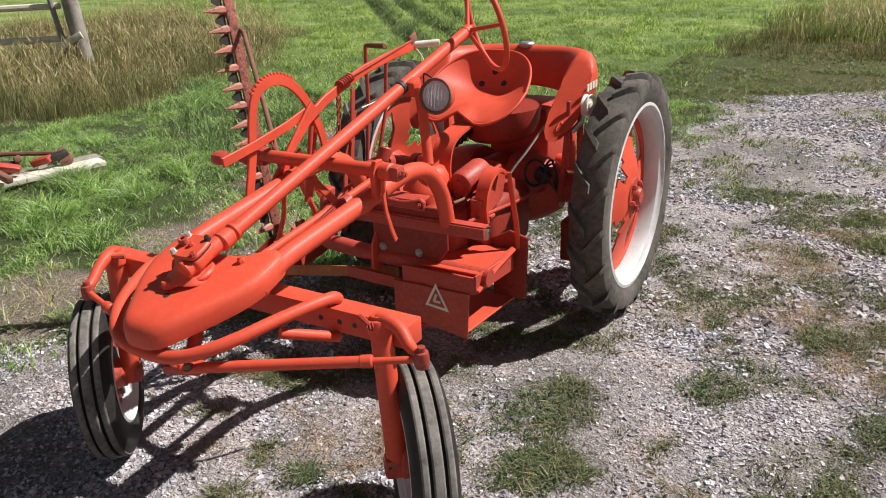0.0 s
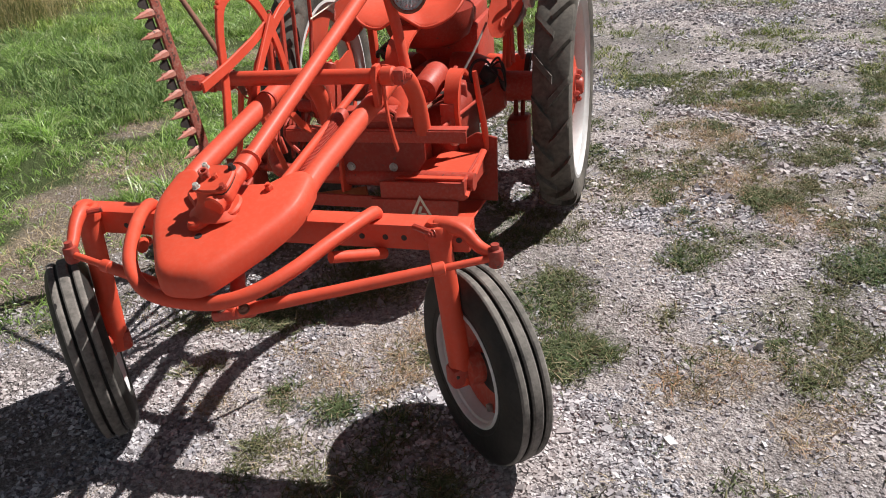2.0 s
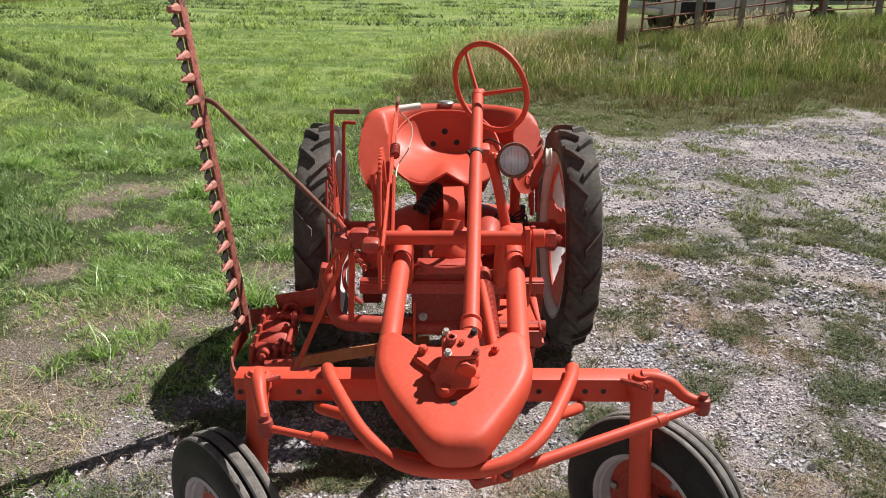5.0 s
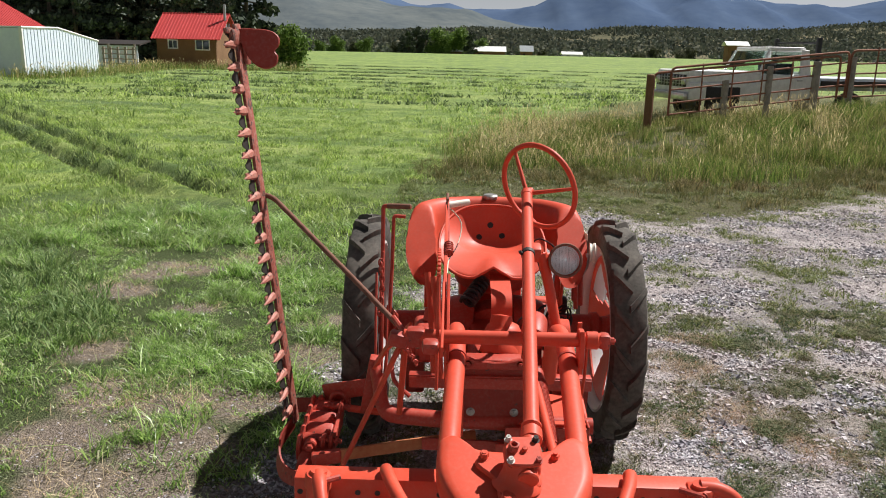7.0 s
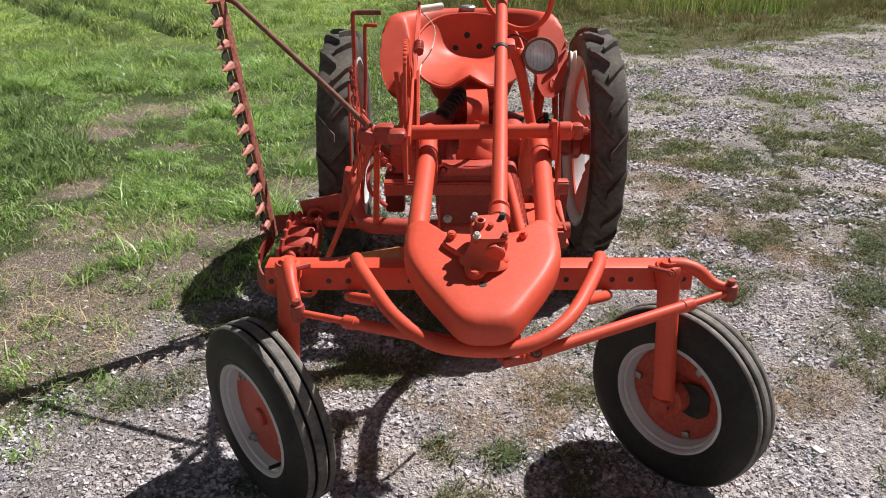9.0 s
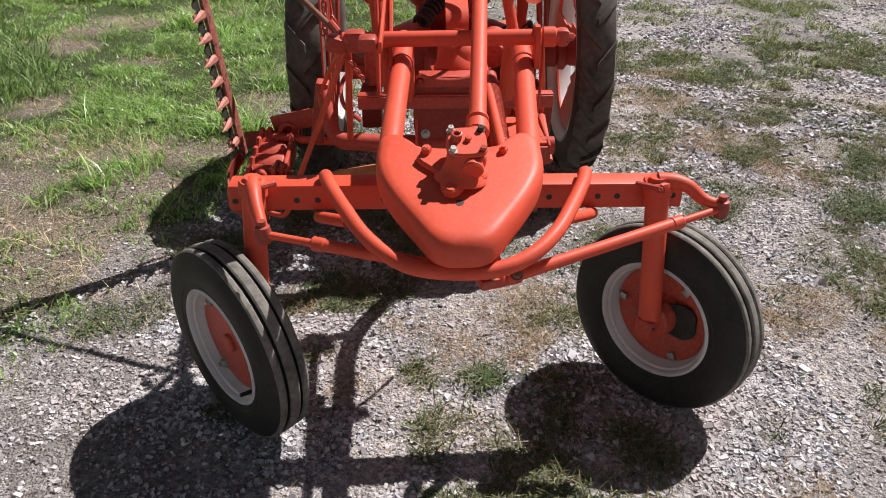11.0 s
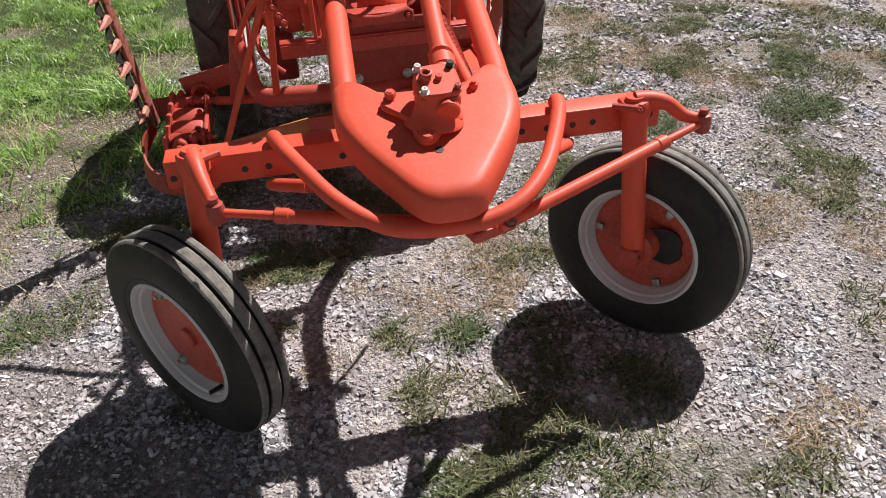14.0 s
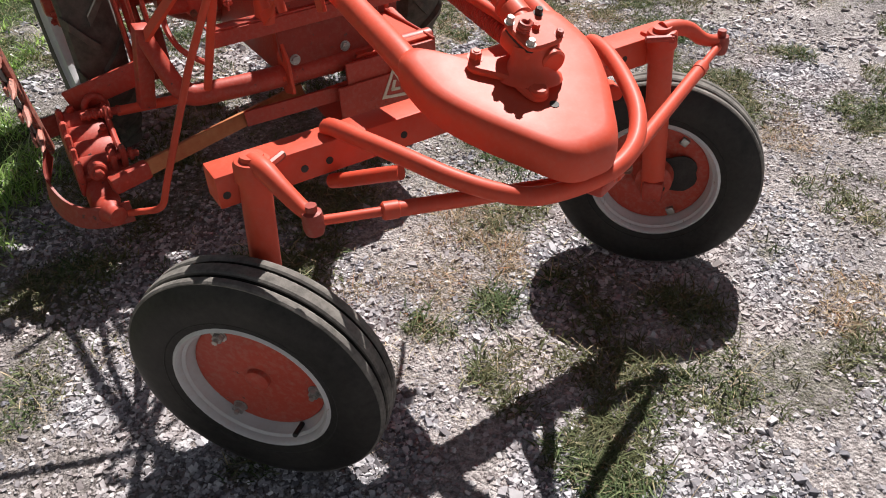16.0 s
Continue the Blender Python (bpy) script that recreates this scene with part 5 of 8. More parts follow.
def on_hinge(u):
    """A pose whose local xy plane is the casting's length and height, at u across it."""
    return HM @ Matrix(((0, 0, 1, u), (1, 0, 0, 0), (0, 1, 0, 0), (0, 0, 0, 1)))


hinge = block((0.118, 0.275, 0.085), HM @ Matrix.Translation((0, 0, -0.062)), 0.014, None, 3)
for y, h in ((0.095, 0.004), (0.030, -0.004), (-0.036, -0.010), (-0.098, -0.018)):
    block((0.104, 0.058, 0.040), HM @ Matrix.Translation((-0.002, y, h - 0.010)) @ Matrix.Rotation(radians(20), 4, "X"), 0.009, hinge)
hc = part("hinge_casting", hinge, ORANGE_WORN, mower, "ribbed orange hinge casting of the mower", 35)
teeth = [(-0.145, -0.085), (-0.150, -0.020)]
for k in range(5):
    v = -0.135 + 0.060 * k
    teeth += [(v - 0.010, -0.002 + 0.004 * k), (v + 0.002, 0.016 + 0.004 * k), (v + 0.020, 0.014 + 0.004 * k), (v + 0.030, -0.006 + 0.004 * k), (v + 0.040, -0.008 + 0.004 * k)]
teeth += [(0.150, -0.03), (0.140, -0.085)]
part("toothed_rail", plate(teeth, 0.018, on_hinge(-0.060), 0.005), ORANGE_WORN, hc, "toothed edge of the hinge casting")
part("hinge_cheek", plate([(-0.130, -0.085), (0.11, -0.085), (0.120, 0.0), (0.100, 0.040), (0.070, 0.046), (0.045, 0.020), (-0.02, 0.004), (-0.085, 0.0), (-0.100, 0.030), (-0.125, 0.030), (-0.138, 0.0)], 0.016, on_hinge(0.058), 0.005), ORANGE_WORN, hc)
for k in range(4):
    x0 = 0.004 + 0.019 * k
    part("hinge_lug", rod(HM @ Vector((x0, 0.072, 0.024)), HM @ Vector((x0 + 0.012, 0.072, 0.024)), 0.015 + 0.006 * (k == 3), 16, None, 0.003), ORANGE_WORN, hc)
part("hinge_pin", rod(HM @ Vector((-0.01, 0.072, 0.024)), HM @ Vector((0.102, 0.072, 0.024)), 0.012, 12, rod(HM @ Vector((0.086, 0.072, 0.024)), HM @ Vector((0.100, 0.072, 0.024)), 0.015, 6)), ORANGE_WORN, hc)
part("hinge_boss", rod(HM @ Vector((-0.014, -0.110, -0.022)), HM @ Vector((-0.016, -0.150, -0.014)), 0.025, 22, rod(HM @ Vector((-0.016, -0.148, -0.014)), HM @ Vector((-0.017, -0.166, -0.011)), 0.014, 6), 0.004), ORANGE_WORN, hc)
part("clevis", rod(HM @ Vector((0.014, -0.118, 0.004)), HM @ Vector((0.098, -0.118, 0.004)), 0.0095, 12, block((0.018, 0.040, 0.050), HM @ Matrix.Translation((0.030, -0.118, -0.002)), 0.006, rod(HM @ Vector((0.072, -0.118, 0.004)), HM @ Vector((0.084, -0.118, 0.004)), 0.018, 6))), ORANGE_WORN, hc)
for dx, dy, dz, r in ((0.036, -0.070, -0.004, 0.012), (-0.030, 0.118, 0.018, 0.011), (0.036, 0.020, 0.004, 0.010)):
    part("hinge_bolt", bolt(HM @ Vector((dx, dy, dz)), HM.to_3x3() @ Vector((0.1, -0.2, 1)), r, 0.014), ORANGE_WORN, hc)
part("hinge_eye", tube([Vector((-0.598 + 0.030 * math.cos(a), 1.118, 0.372 + 0.036 * math.sin(a))) for a in [2 * math.pi * k / 18 for k in range(18)]], 0.010, 10, closed=True), ORANGE_WORN, hc)
part("hinge_foot", tube(spline([HM @ Vector((-0.020, -0.13, -0.07)), HM @ Vector((-0.02, -0.19, -0.09)), (-0.678, 0.765, 0.232), (-0.668, 0.735, 0.230)], 4), [0.040] * 5 + [0.034] * 4 + [0.026] * 4, 14), ORANGE_WORN, hc)
part("back_plate", plate([(-0.12, -0.035), (0.10, -0.028), (0.10, 0.030), (-0.12, 0.030)], 0.010, Matrix.Translation((-0.655, 1.165, 0.335)) @ Euler((radians(90), 0, radians(6))).to_matrix().to_4x4(), 0.003), SHOE_RED, mower)
part("hinge_plate", block((0.235, 0.012, 0.070), pose(-0.556, 1.115, 0.425, 0, -17, -20), 0.004), ORANGE_WORN, mower)
shoe_pts = spline([(-0.762, 1.01, 0.33), (-0.795, 0.93, 0.282), (-0.788, 0.855, 0.250), (-0.755, 0.795, 0.232), (-0.70, 0.762, 0.226), (-0.629, 0.750, 0.226)], 6)
part("inner_shoe", band(shoe_pts, 0.060, 0.007, (0.15, 0.1, 1.0)), SHOE_RED, mower, "curved worn inner shoe of the mower")

# carrying pipe and drive rods
part("carrying_pipe", tube(fillet([(-0.440, 0.985, 0.60), (-0.395, 0.880, 0.435), (-0.20, 0.860, 0.43), (0.375, 0.84, 0.425)], 0.05, 8), [0.022] + [0.026] * 4 + [0.031] * 15, 20), ORANGE_WORN, mower, "thick orange pipe that carries the mower")
part("pipe_bracket", yz_plate([(0.80, 0.39), (0.86, 0.37), (0.90, 0.40), (0.88, 0.49), (0.84, 0.53), (0.81, 0.49)], -0.105, 0.010, bolt((-0.112, 0.835, 0.43), (-1, 0, 0), 0.012, 0.01)), ORANGE, mower)
part("drag_bar", rod((-0.552, 1.066, 0.366), (0.08, 0.925, 0.372), 0.0145, 14), ORANGE, mower)
part("pitman_stick", band([(-0.613, 0.813, 0.288), (-0.33, 0.852, 0.321), (-0.05, 0.89, 0.352)], 0.040, 0.022, (0, 0.3, 1)), RUSTY_WOOD, mower, "weathered wooden pitman stick with old orange paint")
part("pitman_end", block((0.11, 0.035, 0.05), pose(-0.600, 0.815, 0.288, 0, -6, 8), 0.008), ORANGE_WORN, mower)
part("lower_bar", band([(-0.25, 0.84, 0.34), (0.0, 0.80, 0.355), (0.30, 0.79, 0.34)], 0.045, 0.010, (0, 0, 1)), ORANGE_WORN, mower)
part("lift_frame", tube(fillet([(-0.640, 0.748, 0.224), (-0.560, 0.700, 0.230), (-0.536, 0.69, 0.30), (-0.405, 0.68, 0.60), (-0.30, 0.60, 0.86)], 0.03), 0.0095, 10), ORANGE, mower)
part("lift_frame", rod((-0.30, 0.62, 0.86), (-0.335, 0.84, 0.46), 0.011, 10), ORANGE, mower)
part("lift_strut", band([(-0.435, 0.95, 0.60), (-0.37, 0.80, 0.74), (-0.29, 0.66, 0.86)], 0.035, 0.010, (0.2, 0.6, 0.6)), ORANGE, mower)
part("upright_post", block((0.045, 0.05, 0.24), pose(-0.455, 1.00, 0.50, 6, 10, 0), 0.006), ORANGE_WORN, mower)
part("lift_rod", tube(fillet([(-0.880, 1.05, 1.228), (-0.815, 1.02, 1.222), (-0.47, 0.72, 0.99), (-0.255, 0.53, 0.84)], 0.05), 0.0095, 10), RUST, mower, "long rusty lift rod hooked to the bar")


def chain(points, n, parent):
    path = spline(points, 12)
    for i in range(n):
        p, q = path[int(i * (len(path) - 2) / n)], path[int(i * (len(path) - 2) / n) + 1]
        m = align(p, q) @ Matrix.Rotation(radians(90 * (i % 2)), 4, "Z")
        loop = [m @ Vector((0.009 * math.cos(a), 0, 0.014 * math.sin(a))) for a in [2 * math.pi * k / 12 for k in range(12)]]
        part("chain_link", tube(loop, 0.0032, 6, closed=True), ORANGE_WORN, parent)


hang = part("chain_hook", rod((-0.34, 0.56, 0.93), (-0.30, 0.50, 0.90), 0.009, 8), ORANGE_WORN, mower)
chain([(-0.335, 0.58, 0.93), (-0.315, 0.60, 0.84), (-0.285, 0.66, 0.76), (-0.265, 0.72, 0.70)], 14, hang)
chain([(-0.425, 1.10, 0.96), (-0.42, 1.08, 0.86), (-0.43, 1.05, 0.74)], 11, hang)

# ---- ground ----
def smooth01(a, b, v):
    t = np.clip((v - a) / (b - a), 0, 1)
    return t * t * (3 - 2 * t)


def value_noise(x, y, scale, seed):
    """Smooth lattice noise, 0 to 1."""
    r = np.random.RandomState(seed).rand(256, 256)
    u, v = x * scale, y * scale
    i, j = np.floor(u).astype(int), np.floor(v).astype(int)
    fu, fv = u - i, v - j
    fu, fv = fu * fu * (3 - 2 * fu), fv * fv * (3 - 2 * fv)
    a, b, c, d = (r[(i + p) % 256, (j + q) % 256] for p, q in ((0, 0), (1, 0), (0, 1), (1, 1)))
    return (a * (1 - fu) + b * fu) * (1 - fv) + (c * (1 - fu) + d * fu) * fv


def fractal(x, y, scale, seed, octaves=4):
    return sum(value_noise(x, y, scale * 2 ** k, seed + k) * 0.5 ** k for k in range(octaves)) / sum(0.5 ** k for k in range(octaves))


# weeds growing in the gravel: x, y, radius
PATCHES = [(-0.42, 0.24, 0.09), (-0.06, -0.17, 0.13), (0.37, -0.03, 0.26), (0.85, -0.17, 0.10), (1.41, 0.74, 0.32), (0.38, -0.42, 0.26), (0.62, -0.50, 0.16), (0.32, 0.66, 0.20), (1.97, 1.61, 0.24), (1.0, 1.62, 0.14), (0.11, 0.09, 0.10), (1.23, -0.17, 0.15),
           (-0.65, -0.03, 0.06), (-0.02, -0.46, 0.13), (0.60, 0.86, 0.12), (0.56, 0.66, 0.30), (0.74, 0.46, 0.16), (1.16, 1.17, 0.20), (1.05, 0.74, 0.10), (1.10, 2.62, 0.2), (0.24, 4.83, 0.35), (0.88, 2.20, 0.16), (-0.11, 0.16, 0.10), (1.78, 4.59, 0.45), (2.02, 3.68, 0.32), (1.66, 2.84, 0.22), (0.22, -0.25, 0.12),
           (1.81, 2.36, 0.28), (0.94, 1.89, 0.16), (0.30, 0.82, 0.18), (1.89, 2.95, 0.2), (2.65, 3.07, 0.3), (1.46, 1.74, 0.2), (1.75, 0.05, 0.2), (2.6, 1.2, 0.3), (3.0, 2.9, 0.4), (2.7, 4.6, 0.5), (3.8, 3.8, 0.5), (-1.1, 0.45, 0.2), (-0.9, 0.75, 0.2), (-0.35, 0.60, 0.16), (-0.12, 0.80, 0.25), (-0.62, 0.50, 0.16), (0.1, 1.3, 0.3), (-0.35, 1.2, 0.3)]
# dried tan growth between the stones: x, y, radius
DRIED = [(-0.14, 0.34, 0.16), (-0.29, 0.04, 0.10), (0.23, 0.45, 0.18), (-0.51, 0.50, 0.12), (0.07, 0.44, 0.11), (-0.08, 0.13, 0.14), (0.83, -0.45, 0.16), (0.88, -0.62, 0.12), (0.23, 0.24, 0.12), (1.39, 0.25, 0.14), (1.0, 1.74, 0.22), (1.52, 1.56, 0.26), (1.21, 2.43, 0.28), (1.42, 2.94, 0.22), (0.01, 0.25, 0.13),
         (1.18, 1.50, 0.18), (1.83, 1.82, 0.18), (1.42, 1.82, 0.28), (2.37, 2.37, 0.24), (0.20, 0.18, 0.10), (1.25, 0.45, 0.2), (-1.0, 0.9, 0.2), (2.3, 1.5, 0.25), (0.62, 0.2, 0.12), (1.05, 0.35, 0.14), (2.9, 1.9, 0.3)]


def gravel_amount(x, y):
    """1 on the gravel yard, 0 on grass."""
    bx = np.interp(y, [-6, -1, 0, 0.35, 0.7, 1.0, 1.5, 2.1, 2.8, 3.8, 6.0, 8.0], [-6, -2.8, -1.70, -1.40, -1.18, -1.08, -0.96, -0.86, -0.68, -0.45, 0.3, 1.0])
    by = np.interp(x, [-2, 0, 1.5, 2.6, 3.4, 4.2, 6, 12, 20], [6.6, 6.9, 7.15, 6.75, 7.0, 7.4, 8.6, 12.3, 16.0])
    n = fractal(x, y, 1.3, 11) - 0.5
    side, back = smooth01(-0.30, 0.40, x - bx + 1.0 * n), smooth01(-1.0, 0.9, by - y + 2.6 * n)
    return np.minimum(side, back)


def weed_amount(x, y):
    w = np.zeros_like(x)
    n = fractal(x, y, 5.5, 31) - 0.5
    for px, py, pr in PATCHES:
        w = np.maximum(w, 1 - smooth01(0.15, 1.20, np.hypot(x - px, y - py) / pr + 2.3 * n))
    wide = smooth01(0.45, 0.58, fractal(x, y, 2.3, 57)) * smooth01(0.2, 1.8, y + x * 0.5)
    return np.maximum(w, 0.50 * wide)


def dried_amount(x, y):
    w = np.zeros_like(x)
    n = fractal(x, y, 6.5, 231) - 0.5
    for px, py, pr in DRIED:
        w = np.maximum(w, 1 - smooth01(0.25, 1.15, np.hypot(x - px, y - py) / pr + 1.7 * n))
    return w * gravel_amount(x, y)


def tall_amount(x, y):
    """Uncut meadow: a band behind the yard and a strip beside the old fence."""
    by = np.interp(x, [-2, 0, 1.2, 2.8, 3.4, 4.3, 6.3, 7.2, 12, 20], [10.2, 10.1, 10.0, 9.3, 8.9, 9.1, 9.9, 10.6, 13.8, 17.0])
    n = fractal(x, y, 0.7, 77) - 0.5
    right = smooth01(-0.3, 0.9, y - by + n) * smooth01(-0.8, 1.4, x - np.interp(y, [6, 8, 14, 22, 40], [-0.9, -0.7, 0.4, 3.4, 14]) + 1.9 * n)
    edge_x = np.interp(y, [1.6, 2.6, 3.3, 5.3, 7.3, 9.6, 12.0], [-7.2, -5.7, -4.85, -5.2, -6.1, -7.6, -10.5])
    left = smooth01(-0.2, 0.5, edge_x - x + 1.3 * n) * smooth01(1.9, 2.8, y + n) * smooth01(11.5, 9.0, y + n) * smooth01(-13.5, -12.0, x)
    return np.maximum(right * (y < 40), left)


def terrain(x, y):
    z = 0.75 * smooth01(0.0, 12.0, x) * smooth01(8.5, 16.0, y) * (1 - 0.45 * smooth01(0.3, 1.6, y - 15.2 - 0.324 * (x - 4.35))) * (1 - smooth01(24, 40, y))
    z = z + 0.22 * smooth01(6.0, 12.0, -x) * (1 - smooth01(25, 60, y)) * smooth01(-4, 6, y) * 0.5
    z = z + 1.5 * smooth01(120, 390, y)
    near = 1 - smooth01(12, 30, np.hypot(x, y))
    z = z + (0.05 * (fractal(x, y, 0.35, 5, 3) - 0.5) * smooth01(1.6, 5.0, np.hypot(x, y - 0.8)) + 0.014 * (fractal(x, y, 2.2, 15, 3) - 0.5)) * near
    # wheel ruts that cross the hay field
    for off in (0.0, -0.90):
        line = x + 4.52 + off + 0.835 * (y - 8.5)
        z = z + (0.05 * np.exp(-((np.abs(line) - 0.36) / 0.16) ** 2) - 0.15 * np.exp(-(line / 0.22) ** 2)) * smooth01(7.0, 8.6, y) * (1 - smooth01(45, 60, y))
    return z


def axis_steps(fine_lo, fine_hi, step, reach, growth, mid_lo, mid_hi):
    out = list(np.arange(fine_lo, fine_hi + 1e-6, step))
    d, v = step, out[-1]
    while v < reach:
        d = d * growth if v > mid_hi else min(d * growth, 0.13)
        v += d
        out.append(v)
    d, v = step, out[0]
    while v > -reach:
        d = d * growth if v < mid_lo else min(d * growth, 0.13)
        v -= d
        out.insert(0, v)
    return np.array(out)


def grid_mesh(name, xs, ys, z_of, mats, attributes=()):
    X, Y = np.meshgrid(xs, ys)
    Z = z_of(X, Y)
    nx, ny = len(xs), len(ys)
    co = np.stack([X, Y, Z], -1).reshape(-1, 3)
    idx = np.arange(nx * ny).reshape(ny, nx)
    quads = np.stack([idx[:-1, :-1], idx[:-1, 1:], idx[1:, 1:], idx[1:, :-1]], -1).reshape(-1, 4)
    me = mesh_from(name, co, quads)
    for m in mats:
        me.materials.append(m)
    for key, f in attributes:
        a = me.attributes.new(key, "FLOAT", "POINT")
        a.data.foreach_set("value", f(X, Y).reshape(-1).astype(np.float32))
    me.shade_smooth()
    return me


def mesh_from(name, co, faces):
    """A mesh from arrays whose faces all have one number of corners."""
    me = bpy.data.meshes.new(name)
    k = faces.shape[1]
    me.vertices.add(len(co))
    me.vertices.foreach_set("co", np.ascontiguousarray(co, dtype=np.float32).ravel())
    me.loops.add(faces.size)
    me.loops.foreach_set("vertex_index", np.ascontiguousarray(faces, dtype=np.int32).ravel())
    me.polygons.add(len(faces))
    me.polygons.foreach_set("loop_start", np.arange(0, faces.size, k, dtype=np.int32))
    me.update(calc_edges=True)
    me.validate()
    return me


def ground_material():
    m, n, l, b = material("yard_and_meadow_ground")
    pos = world_coord(n)

    def attr(key):
        a = n.new("ShaderNodeAttribute")
        a.attribute_name = key
        return a.outputs["Fac"]
    # gravel and dirt: chips of two sizes in pale dust
    v1, v2 = n.new("ShaderNodeTexVoronoi"), n.new("ShaderNodeTexVoronoi")
    v1.inputs["Scale"].default_value, v2.inputs["Scale"].default_value = 105, 260
    warp = noise_node(n, l, 40, 3, source=pos)
    wv = n.new("ShaderNodeVectorMath")
    wv.operation = "MULTIPLY_ADD"
    l.new(warp.outputs["Color"], wv.inputs[0])
    wv.inputs[1].default_value = (0.012, 0.012, 0.012)
    l.new(pos, wv.inputs[2])
    for v in (v1, v2):
        l.new(wv.outputs[0], v.inputs["Vector"])

    def chip(v):
        sep = n.new("ShaderNodeSeparateColor")
        l.new(v.outputs["Color"], sep.inputs[0])
        c = ramp_node(n, l, sep.outputs[0], [(0, (0.055, 0.052, 0.058)), (0.3, (0.22, 0.205, 0.215)), (0.7, (0.46, 0.435, 0.44)), (1, (0.74, 0.71, 0.705))]).outputs[0]
        gap = ramp_node(n, l, v.outputs["Distance"], [(0.30, (0, 0, 0)), (0.62, (1, 1, 1))]).outputs[0]
        return mix_node(n, l, gap, c, (0.085, 0.070, 0.066))
    chips = mix_node(n, l, noise_node(n, l, 9, 3, source=pos).outputs["Fac"], chip(v1), chip(v2))
    dirt_n = noise_node(n, l, 46, 8, 0.82, source=pos)
    dirt = ramp_node(n, l, dirt_n.outputs["Fac"], [(0.32, (0.06, 0.050, 0.050)), (0.45, (0.33, 0.285, 0.275)), (0.57, (0.68, 0.615, 0.60)), (0.74, (0.88, 0.82, 0.80))]).outputs[0]
    big = noise_node(n, l, 1.7, 6, 0.65, source=pos)
    grav = mix_node(n, l, ramp_node(n, l, big.outputs["Fac"], [(0.38, (0.25, 0.25, 0.25)), (0.54, (0.95, 0.95, 0.95))]).outputs[0], chips, dirt)
    mid_n = noise_node(n, l, 7.5, 6, 0.7, source=pos)
    grav = mix_node(n, l, ramp_node(n, l, mid_n.outputs["Fac"], [(0.36, (0.35, 0.35, 0.35)), (0.50, (0, 0, 0))]).outputs[0], grav, (0.20, 0.165, 0.15))
    soil = ramp_node(n, l, dirt_n.outputs["Fac"], [(0.3, (0.062, 0.066, 0.040)), (0.55, (0.125, 0.125, 0.078)), (0.8, (0.30, 0.265, 0.20))]).outputs[0]
    ek = n.new("ShaderNodeMath")
    ek.operation = "MULTIPLY"
    l.new(attr("earthy"), ek.inputs[0])
    l.new(ramp_node(n, l, noise_node(n, l, 11, 5, 0.7, source=pos).outputs["Fac"], [(0.36, (1, 1, 1)), (0.62, (0.35, 0.35, 0.35))]).outputs[0], ek.inputs[1])
    grav = mix_node(n, l, ek.outputs[0], grav, ramp_node(n, l, dirt_n.outputs["Fac"], [(0.32, (0.045, 0.038, 0.034)), (0.5, (0.165, 0.140, 0.128)), (0.72, (0.42, 0.375, 0.35))]).outputs[0])
    wk = n.new("ShaderNodeMath")
    wk.operation = "MULTIPLY"
    l.new(attr("weedy"), wk.inputs[0])
    l.new(ramp_node(n, l, noise_node(n, l, 26, 5, 0.7, source=pos).outputs["Fac"], [(0.35, (0.25, 0.25, 0.25)), (0.6, (1, 1, 1))]).outputs[0], wk.inputs[1])
    grav = mix_node(n, l, wk.outputs[0], grav, soil)
    # turf, bare earth and hay field
    g1 = noise_node(n, l, 60, 5, 0.7, source=pos)
    turf = ramp_node(n, l, g1.outputs["Fac"], [(0.25, (0.024, 0.034, 0.014)), (0.5, (0.062, 0.085, 0.030)), (0.8, (0.15, 0.16, 0.07))]).outputs[0]
    earth = ramp_node(n, l, dirt_n.outputs["Fac"], [(0.28, (0.060, 0.048, 0.036)), (0.5, (0.22, 0.175, 0.140)), (0.70, (0.50, 0.415, 0.355))]).outputs[0]
    turf = mix_node(n, l, attr("bare"), turf, earth)
    g2 = noise_node(n, l, 1.1, 8, 0.78, source=pos)
    g3 = noise_node(n, l, 6, 8, 0.85, source=pos)
    sc = n.new("ShaderNodeMapping")
    sc.inputs["Scale"].default_value = (0.12, 1.0, 1.0)
    sc.inputs["Rotation"].default_value = (0, 0, radians(8))
    l.new(pos, sc.inputs["Vector"])
    rows = noise_node(n, l, 0.33, 7, 0.72, source=sc.outputs["Vector"])
    hay = ramp_node(n, l, g2.outputs["Fac"], [(0.34, (0.075, 0.125, 0.034)), (0.48, (0.19, 0.28, 0.070)), (0.64, (0.38, 0.46, 0.13))]).outputs[0]
    hay = mix_node(n, l, ramp_node(n, l, rows.outputs["Fac"], [(0.48, (0, 0, 0)), (0.60, (0.8, 0.8, 0.8))]).outputs[0], hay, (0.36, 0.42, 0.14))
    hay = mix_node(n, l, ramp_node(n, l, rows.outputs["Fac"], [(0.38, (0.8, 0.8, 0.8)), (0.47, (0, 0, 0))]).outputs[0], hay, (0.11, 0.16, 0.065))
    hay = mix_node(n, l, ramp_node(n, l, g3.outputs["Fac"], [(0.36, (0.8, 0.8, 0.8)), (0.56, (0, 0, 0))]).outputs[0], hay, (0.075, 0.13, 0.030))
    sc2 = n.new("ShaderNodeMapping")
    sc2.inputs["Scale"].default_value = (1.0, 0.16, 1.0)
    sc2.inputs["Rotation"].default_value = (0, 0, radians(9))
    l.new(pos, sc2.inputs["Vector"])
    rows2 = noise_node(n, l, 0.42, 8, 0.75, source=sc2.outputs["Vector"])
    k2 = n.new("ShaderNodeMath")
    k2.operation = "MULTIPLY"
